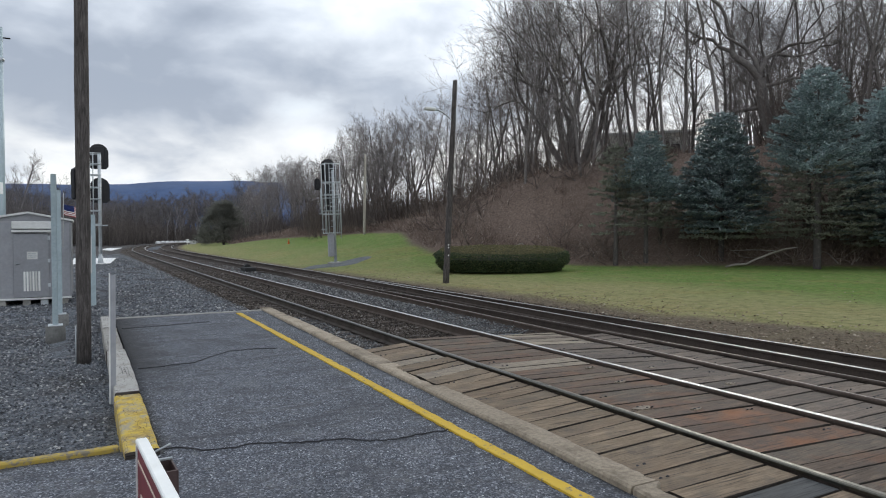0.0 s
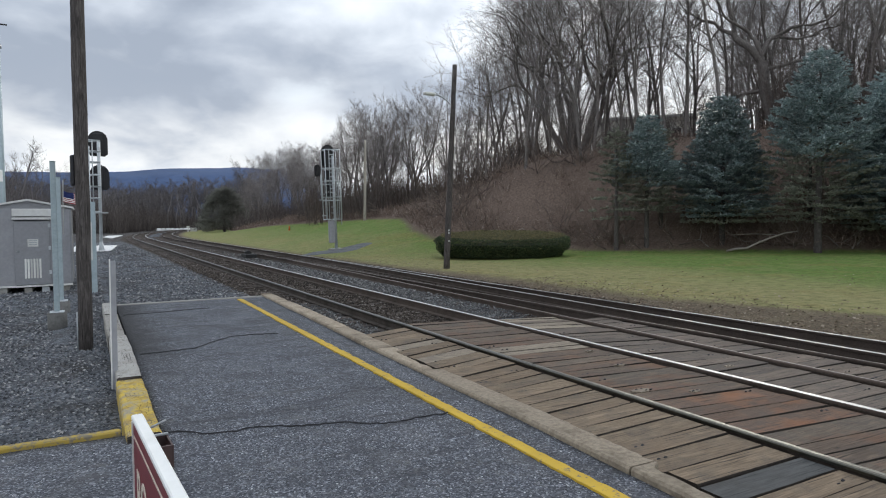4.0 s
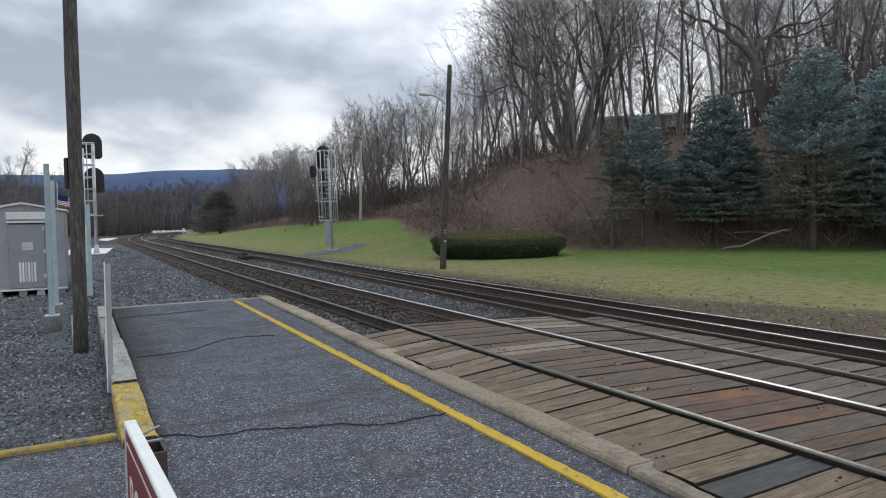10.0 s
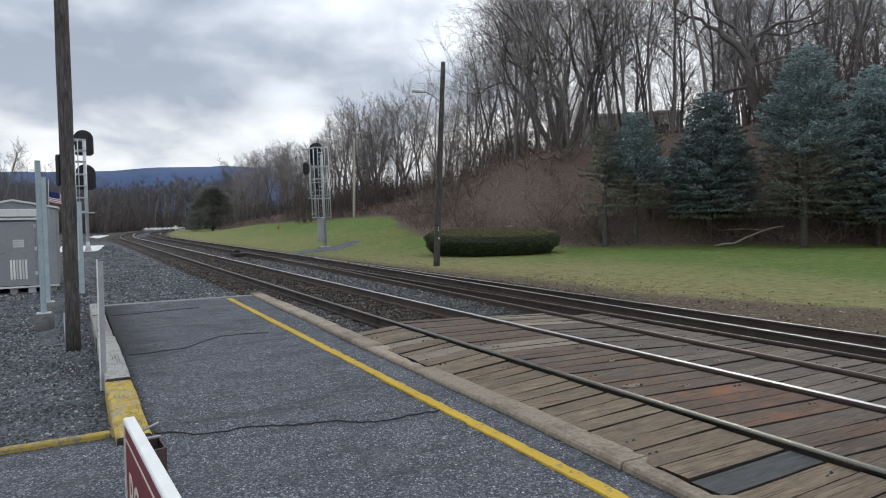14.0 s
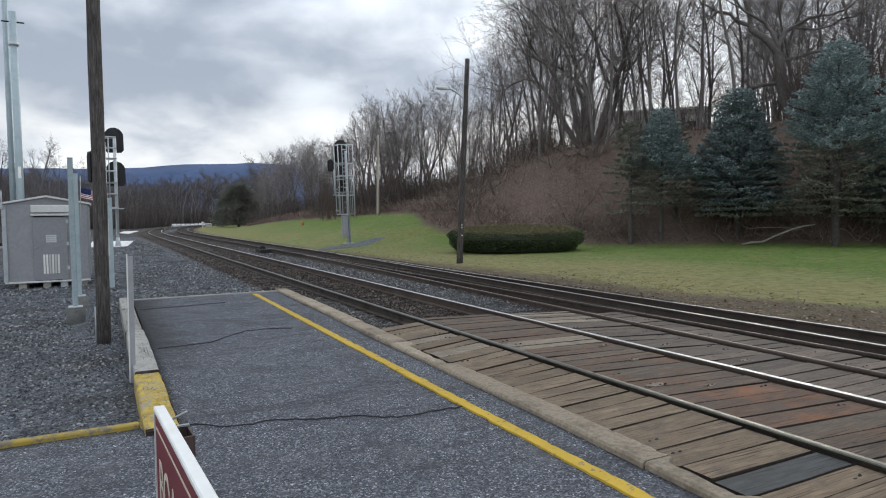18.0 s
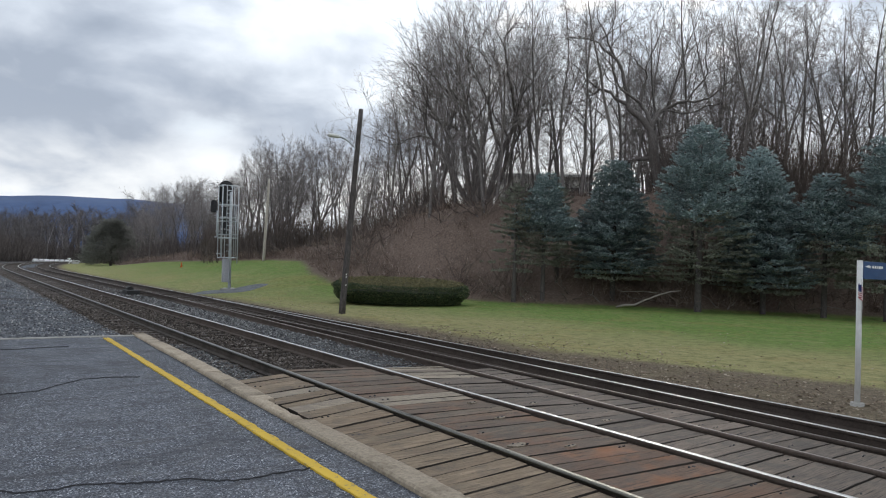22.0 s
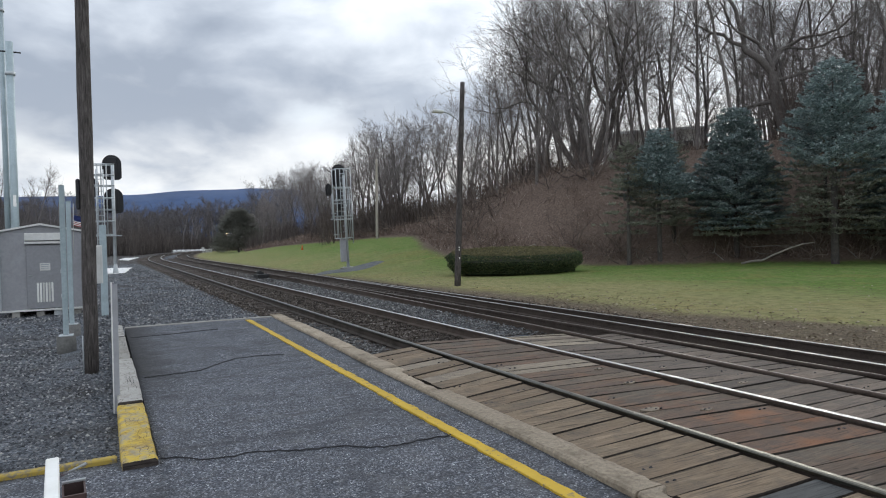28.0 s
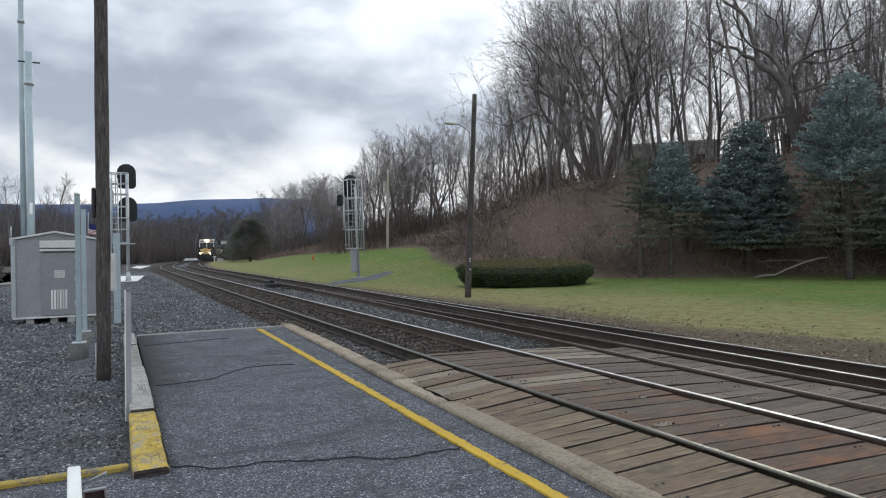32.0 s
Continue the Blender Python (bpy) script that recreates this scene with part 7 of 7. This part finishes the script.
    def stone(p, v, f):
        s = rnd.uniform(0.008, 0.022) + 0.022 * rnd.random() * smoothstep(7, 16, p.y) + 0.010 * rnd.random() * smoothstep(16, 30, p.y)
        n = len(v)
        for d in ((1, 0, 0), (-1, 0, 0), (0, 1, 0), (0, -1, 0), (0, 0, 1), (0, 0, -0.6)):
            k = s * rnd.uniform(0.6, 1.25)
            v.append((p.x + d[0] * k, p.y + d[1] * k, p.z + d[2] * k * 0.8))
        for t in ((0, 2, 4), (2, 1, 4), (1, 3, 4), (3, 0, 4), (2, 0, 5), (1, 2, 5), (3, 1, 5), (0, 3, 5)):
            f.append(tuple(n + q for q in t))

    def ballast(inside):
        def where():
            y = 9.7 + abs(rnd.gauss(0, 12)) if rnd.random() < 0.75 else rnd.uniform(-2, 12)
            if inside:
                x = rnd.uniform(-0.9, 1.5) if rnd.random() < 0.62 else rnd.uniform(3.4, 6.3)
            else:
                x = rnd.uniform(1.75, 3.3) if rnd.random() < 0.7 else rnd.uniform(-0.95, -0.1)
            if y < 9.6 and x < 3.4 or y > 60 or (x < 0 and inside == (y < 14.4)):
                return None
            z = -0.13 + 0.02 * rnd.random() if 1.75 < x < 2.9 else -0.17 if x < -0.35 and y < 14.4 else -0.181 if 0 < x < 1.5 else -0.196
            return Vector((x, y, z + rnd.uniform(-0.01, 0.02)))
        return where

    scatter_stuff("ballast", 17000, ballast(False), stone, M["stone"], "grey crushed stone ballast between the tracks", "ballast")
    scatter_stuff("track_ballast", 24000, ballast(True), stone, M["brown_stone"], "dark brown oily ballast between the rails", "ballast")

    def yard():
        y = 5.8 + abs(rnd.gauss(0, 9)) if rnd.random() < 0.75 else rnd.uniform(16, 48)
        x = rnd.uniform(-9.5, -4.36) if y < 14.9 else rnd.uniform(-9.5, -0.9)
        if y > 48:
            return None
        return Vector((x, y, ground_height(x, y) + 0.004))

    scatter_stuff("yard_gravel", 42000, yard, stone, M["yard_stone"], "loose grey stones and gravel in the yard", "gravel")


make_undergrowth()


# ---- bank details ----
def make_fallen_branches():
    rnd = random.Random(9)
    fb = thing("fallen_branch", pose(23.0, 20.9, 0.0, 0, 0, -54), "long pale fallen branch lying at the lawn's edge", "branch")
    z = ground_height(24.2, 19.6)
    part("stem", tube([(0, 0, z + 0.03), (0.45, 0.05, z + 0.15), (0.9, 0, z + 0.17), (1.35, 0.0, z + 0.42), (2.06, 0.0, z + 0.74), (2.6, 0.05, z + 0.93), (3.1, 0.1, z + 1.0)], [0.045, 0.05, 0.05, 0.045, 0.04, 0.035, 0.015], 8), M["pale_wood"], fb)
    part("side_stem", tube([(0.2, 0.8, z + 0.80), (1.2, 0.8, z + 0.86), (2.2, 0.7, z + 0.82)], [0.015, 0.025, 0.012], 6), M["pale_wood"], fb)
    for k in range(40):
        x, y = rnd.uniform(17, 31), 0
        y = float(np.interp(x, [p[1] for p in BANK_FOOT[3:8]][::-1], [p[0] for p in BANK_FOOT[3:8]][::-1])) + rnd.uniform(0.0, 2.0)
        s = thing("fallen_branch", pose(x, y, ground_height(x, y), 0, 0, rnd.uniform(0, 360)), "grey-brown dead stick on the bank" if k % 2 else "pale bleached dead stick on the bank", "branch", "dead sticks")
        ln = rnd.uniform(0.8, 2.2)
        part("stem", tube([(0, 0, 0.03), (ln * 0.5, 0.1 * rnd.uniform(-1, 1), rnd.uniform(0.1, 0.5)), (ln, 0, rnd.uniform(0.2, 0.9))], [0.026, 0.02, 0.007], 6), M["pole_far" if k % 2 else "pale_wood"], s)


M["pale_wood"] = mat_wood("bleached_wood", (0.14, 0.125, 0.11), (0.27, 0.25, 0.225), (0.40, 0.375, 0.34))
make_fallen_branches()


def make_house():
    """The pale house up behind the trees."""
    h = thing("house", pose(43.0, 45.6, 5.8, 0, 0, -46), "pale cream house seen through bare trees", "house")
    part("wall", box(-4.4, 4.4, -3, 3, -0.6, 5.2), M["cream"], h)
    bm = bmesh.new()
    prof = [(-3.4, 5.2), (3.4, 5.2), (3.4, 5.45), (0, 6.0), (-3.4, 5.45)]
    a, b = [bm.verts.new((-4.8, y, z)) for y, z in prof], [bm.verts.new((4.8, y, z)) for y, z in prof]
    bm.faces.new(a), bm.faces.new(b[::-1])
    for i in range(5):
        bm.faces.new((a[i], b[i], b[(i + 1) % 5], a[(i + 1) % 5]))
    part("roof", bm, M["pale"], h)
    for x in (-2.8, 0.2, 3.0):
        w = part("window", box(x - 0.45, x + 0.45, -3.05, -3.004, 3.2, 4.3), M["white"], h)
        part("pane", box(x - 0.37, x + 0.37, -3.07, -3.052, 3.28, 4.22), M["glass_dark"], w)


M["cream"] = surf("cream_siding", (0.80, 0.78, 0.72), (0.86, 0.84, 0.78), 4, 0.5, (0.60, 0.56, 0.48), 0.3, 0.8, vary=0.05)
M["glass_dark"] = surf("dark_window_glass", (0.02, 0.022, 0.025), (0.035, 0.037, 0.04), 3, 1, rough=0.12, bump=0, spec=0.6)
make_house()


# ---- yard side: road, kerb, fence ----
def make_yard():
    bm = bmesh.new()
    line = [(-60, 47), (-22, 44.5), (-16, 46), (-13.2, 52), (-12.0, 64), (-11.5, 90)]
    rows = []
    for i, (x, y) in enumerate(line):
        a, b = Vector(line[max(i - 1, 0)]), Vector(line[min(i + 1, len(line) - 1)])
        d = (b - a).normalized()
        s = Vector((d.y, -d.x)) * 3.0
        rows.append([bm.verts.new((x - s.x, y - s.y, -0.085)), bm.verts.new((x + s.x, y + s.y, -0.085))])
    for a, b in zip(rows, rows[1:]):
        bm.faces.new((a[0], a[1], b[1], b[0]))
    bmesh.ops.solidify(bm, geom=bm.faces[:], thickness=0.1)
    tagged(new("road", mesh_of(bm, "road", M["asphalt"])), "grey asphalt lane beyond the shelter", "road", kind="structure")
    k = thing("road_kerb", pose(0, 0, 0), "pale straw-coloured strip of road kerb", "kerb", kind="structure")
    part("strip", tube([(-40, 41.3, -0.06), (-22, 41.0, -0.06), (-15, 41.6, -0.06), (-10.6, 47.0, -0.06), (-8.8, 62, -0.06)], 0.11, 6), M["concrete"], k)
    f = thing("paddock_fence", pose(0, 0, 0), "dark timber rail fence beyond the lane", "fence")
    pts = [(-40, 56), (-30, 55), (-22, 54.5), (-19, 57), (-17.5, 66), (-16.5, 78)]
    for (x0, y0), (x1, y1) in zip(pts, pts[1:]):
        for z in (0.45, 0.85, 1.2):
            part("rail", tube([(x0, y0, z), (x1, y1, z)], 0.05, 5), M["sleeper"], f)
        n = 4
        for i in range(n):
            x, y = x0 + (x1 - x0) * i / n, y0 + (y1 - y0) * i / n
            part("post", box(x - 0.07, x + 0.07, y - 0.07, y + 0.07, -0.3, 1.35), M["sleeper"], f)
    # white barrier along the far curve
    for i in range(9):
        y = 170 + 0.55 * i
        x = 10.9 + 1.1 * i
        b = thing("white_barrier", pose(x, y, ground_height(x, y), 0, 0, 27), "low white barrier block beside the far curve", "barrier", "white barriers")
        part("block", box(-0.58, 0.58, -0.30, 0.30, -0.1, 0.38, 0.05), M["bright"], b)
        part("crest", box(-0.50, 0.50, -0.12, 0.12, 0.382, 0.62, 0.05), M["bright"], b)
    mk = thing("marker_post", pose(13.6, 139.5, ground_height(13.6, 139.5)), "white trackside marker post", "marker post")
    part("shaft", box(-0.07, 0.07, -0.05, 0.05, -0.2, 1.2), M["white"], mk)
    part("blade", box(-0.3, 0.3, -0.03, 0.03, 0.95, 1.2), M["white"], mk)
    ws = thing("relay_case", pose(14.6, 139.0, ground_height(14.6, 139)), "low pale relay box near the curve", "relay case")
    part("case", box(-0.6, 0.6, -0.3, 0.3, -0.1, 0.55, 0.03), M["pale"], ws)
    part("lid", box(-0.64, 0.64, -0.34, 0.34, 0.552, 0.62, 0.02), M["pale"], ws)


M["bright"] = surf("fresh_white_paint", (0.86, 0.86, 0.86), (0.90, 0.90, 0.90), 6, 1, (0.78, 0.78, 0.77), 0.3, 0.6, bump=0.02)
make_yard()


# ---- the train ----
def wheelset(parent, y):
    for x in (-0.75, 0.75):
        w = part("wheel", tube([(x - 0.06, y, 0.5), (x + 0.06, y, 0.5)], 0.5, 20), M["rust"], parent)
        part("hub", tube([(x - 0.09, y, 0.5), (x + 0.09, y, 0.5)], 0.12, 10), M["dark"], w)


def locomotive(lit):
    """A six-axle diesel, its nose towards -y, its rails at z 0."""
    c = thing("locomotive", pose(0, 0, 0), "black diesel freight locomotive with glow-tinted nose and lit headlights" if lit else "black diesel freight locomotive running second", "locomotive", "train")
    part("frame", box(-1.5, 1.5, 0.2, 21.0, 1.15, 1.45, 0.04), M["loco_black"], c)
    part("pilot", box(-1.45, 1.45, 0.0, 0.35, 0.22, 1.40, 0.05), M["loco_black"], c)
    part("coupler", box(-0.18, 0.18, -0.6, 0.0, 0.75, 1.05, 0.04), M["rust"], c)
    nose = part("nose", box(-1.05, 1.05, 0.75, 2.6, 1.46, 2.85, 0.12), M["loco_black"], c)
    # the lamps' yellow glow on the nose is painted as tan
    part("nose_stripe", box(-1.0, 1.0, 0.735, 0.748, 2.05, 2.5), M["loco_glow"], nose, "tan band on the nose, lamp glow put into its colour")
    for x in (-0.55, 0.0, 0.55):
        part("nose_stripe", box(x - 0.12, x + 0.12, 0.735, 0.748, 1.6, 2.0), M["white"], nose)
    bm = bmesh.new()
    prof = [(2.6, 1.46), (2.6, 2.9), (2.75, 3.85), (3.0, 4.45), (5.2, 4.45), (5.2, 1.46)]
    a, b = [bm.verts.new((-1.5, y, z)) for y, z in prof], [bm.verts.new((1.5, y, z)) for y, z in prof]
    bm.faces.new(a[::-1]), bm.faces.new(b)
    for i in range(6):
        bm.faces.new((a[i], a[(i + 1) % 6], b[(i + 1) % 6], b[i]))
    cab = part("cab", bm, M["loco_black"], c)
    part("cab_roof", box(-1.4, 1.4, 2.72, 5.25, 4.452, 4.60, 0.05), M["white"], cab, "pale cab roof front")
    for x in (-0.78, 0.78):
        part("windscreen", turned(box(-0.55, 0.55, -0.02, 0.02, -0.38, 0.38, 0.02), pose(x, 2.655, 3.40, -9, 0, 0)), M["glass_dark"], cab)
    for x in (-1.512, 1.512):
        part("side_window", box(min(x, x * 0.995), max(x, x * 0.995), 3.3, 4.8, 3.1, 3.9), M["glass_dark"], cab)
    # white covers both the pale livery and the lamp glow on the cab front
    part("cab_face", turned(box(-1.46, 1.46, -0.03, 0.02, -0.30, 0.30, 0.01), pose(0, 2.862, 4.15, -22.6, 0, 0)), M["white"], cab, "pale upper cab front")
    for x in (-1.0, 1.0):
        part("number_board", turned(box(-0.28, 0.28, -0.05, -0.032, -0.12, 0.12), pose(x, 2.852, 4.13, -22.6, 0, 0)), M["loco_black"], cab)
    for x in (-1.42, 0.0, 1.42):
        part("window_post", turned(box(-0.07, 0.07, -0.03, 0.0, -0.46, 0.46), pose(x, 2.655, 3.40, -9, 0, 0)), M["white"], cab)
    part("nose_door", box(-0.42, 0.42, 0.722, 0.734, 1.5, 2.75), M["loco_glow"], nose, "nose door with the lamp light painted on in tan")
    if lit:
        for x in (-0.15, 0.15):
            part("headlight", tube([(x, 2.70, 4.35), (x, 2.80, 4.35)], 0.17, 14), M["headlight"], cab, "glowing headlight")
        for x in (-0.95, 0.95):
            part("ditch_light", tube([(x, 0.02 - 0.06, 1.62), (x, 0.10, 1.62)], 0.17, 14), M["headlight"], c, "glowing ditch light")
    part("long_hood", box(-0.95, 0.95, 5.25, 19.6, 1.46, 4.35, 0.10), M["loco_black"], c)
    for k in range(4):
        part("roof_fan", tube([(0, 12.2 + 1.6 * k, 4.35), (0, 12.2 + 1.6 * k, 4.52)], 0.65, 16), M["dark"], c)
    part("radiator", box(-1.35, 1.35, 16.2, 19.4, 3.5, 4.5, 0.08), M["loco_black"], c)
    part("exhaust", box(-0.5, 0.5, 9.2, 10.2, 4.36, 4.62, 0.03), M["dark"], c)
    part("fuel_tank", box(-1.35, 1.35, 8.2, 13.2, 0.30, 1.14, 0.12), M["dark"], c)
    for y0 in (2.2, 14.8):
        bogie = part("bogie", box(-1.15, 1.15, y0, y0 + 4.2, 0.55, 1.0, 0.06), M["dark"], c)
        for k in range(3):
            wheelset(bogie, y0 + 0.4 + 1.7 * k)
    for x in (-1.45, 1.45):
        part("handrail", tube([(x, 5.4, 2.45), (x, 20.6, 2.45)], 0.025, 6), M["white"], c)
        for k in range(8):
            part("stanchion", tube([(x, 5.4 + 2.17 * k, 1.45), (x, 5.4 + 2.17 * k, 2.45)], 0.02, 6), M["white"], c)
        part("front_rail", tube([(x, 0.15, 1.4), (x, 0.15, 2.4), (x * 0.7, 0.15, 2.4)], 0.022, 6), M["white"], c)
        for k in range(3):
            part("step", box(min(x, x * 0.8), max(x, x * 0.8), 0.36, 0.6, 0.35 + 0.33 * k, 0.39 + 0.33 * k), M["white"], c)
    return c


M["loco_black"] = surf("locomotive_black", (0.012, 0.012, 0.013), (0.03, 0.03, 0.03), 8, 0.7, (0.06, 0.052, 0.045), 0.4, 0.5, bump=0.05)
# tan stands in for headlight glow on the black nose
M["loco_glow"] = surf("lamp_glow_tan", (0.46, 0.34, 0.16), (0.56, 0.42, 0.21), 10, 1, (0.3, 0.22, 0.1), 0.3, 0.5, bump=0.03)
M["headlight"] = glowing("headlight_glow", (1.0, 0.68, 0.30), 14.0)
lead, second = locomotive(True), locomotive(False)


def on_line(y, back):
    """The pose of a vehicle on the far track, its nose at y along the line and then back metres behind it."""
    def spot(v):
        a = math.atan2(v - CURVE_Y, CURVE_R) if v > CURVE_Y else 0.0
        return Vector((4.22 * math.cos(a) + bend(v), v - 4.22 * math.sin(a), 0))
    a, b = spot(y + back), spot(y + back + 15)
    return pose(a.x, a.y, 0.0, 0, 0, -math.degrees(math.atan2(b.x - a.x, b.y - a.y)))


def motions():
    nose = [(0, 560), (10, 452), (20, 312), (26, 222), (28, 191), (29, 173.5), (29.5, 165.8), (30, 161.5), (30.5, 155.8), (31, 150.5), (31.5, 146), (32, 142)]
    walk(lead, [(t, on_line(y, 0.0)) for t, y in nose])
    walk(second, [(t, on_line(y, 22.0)) for t, y in nose])


motions()
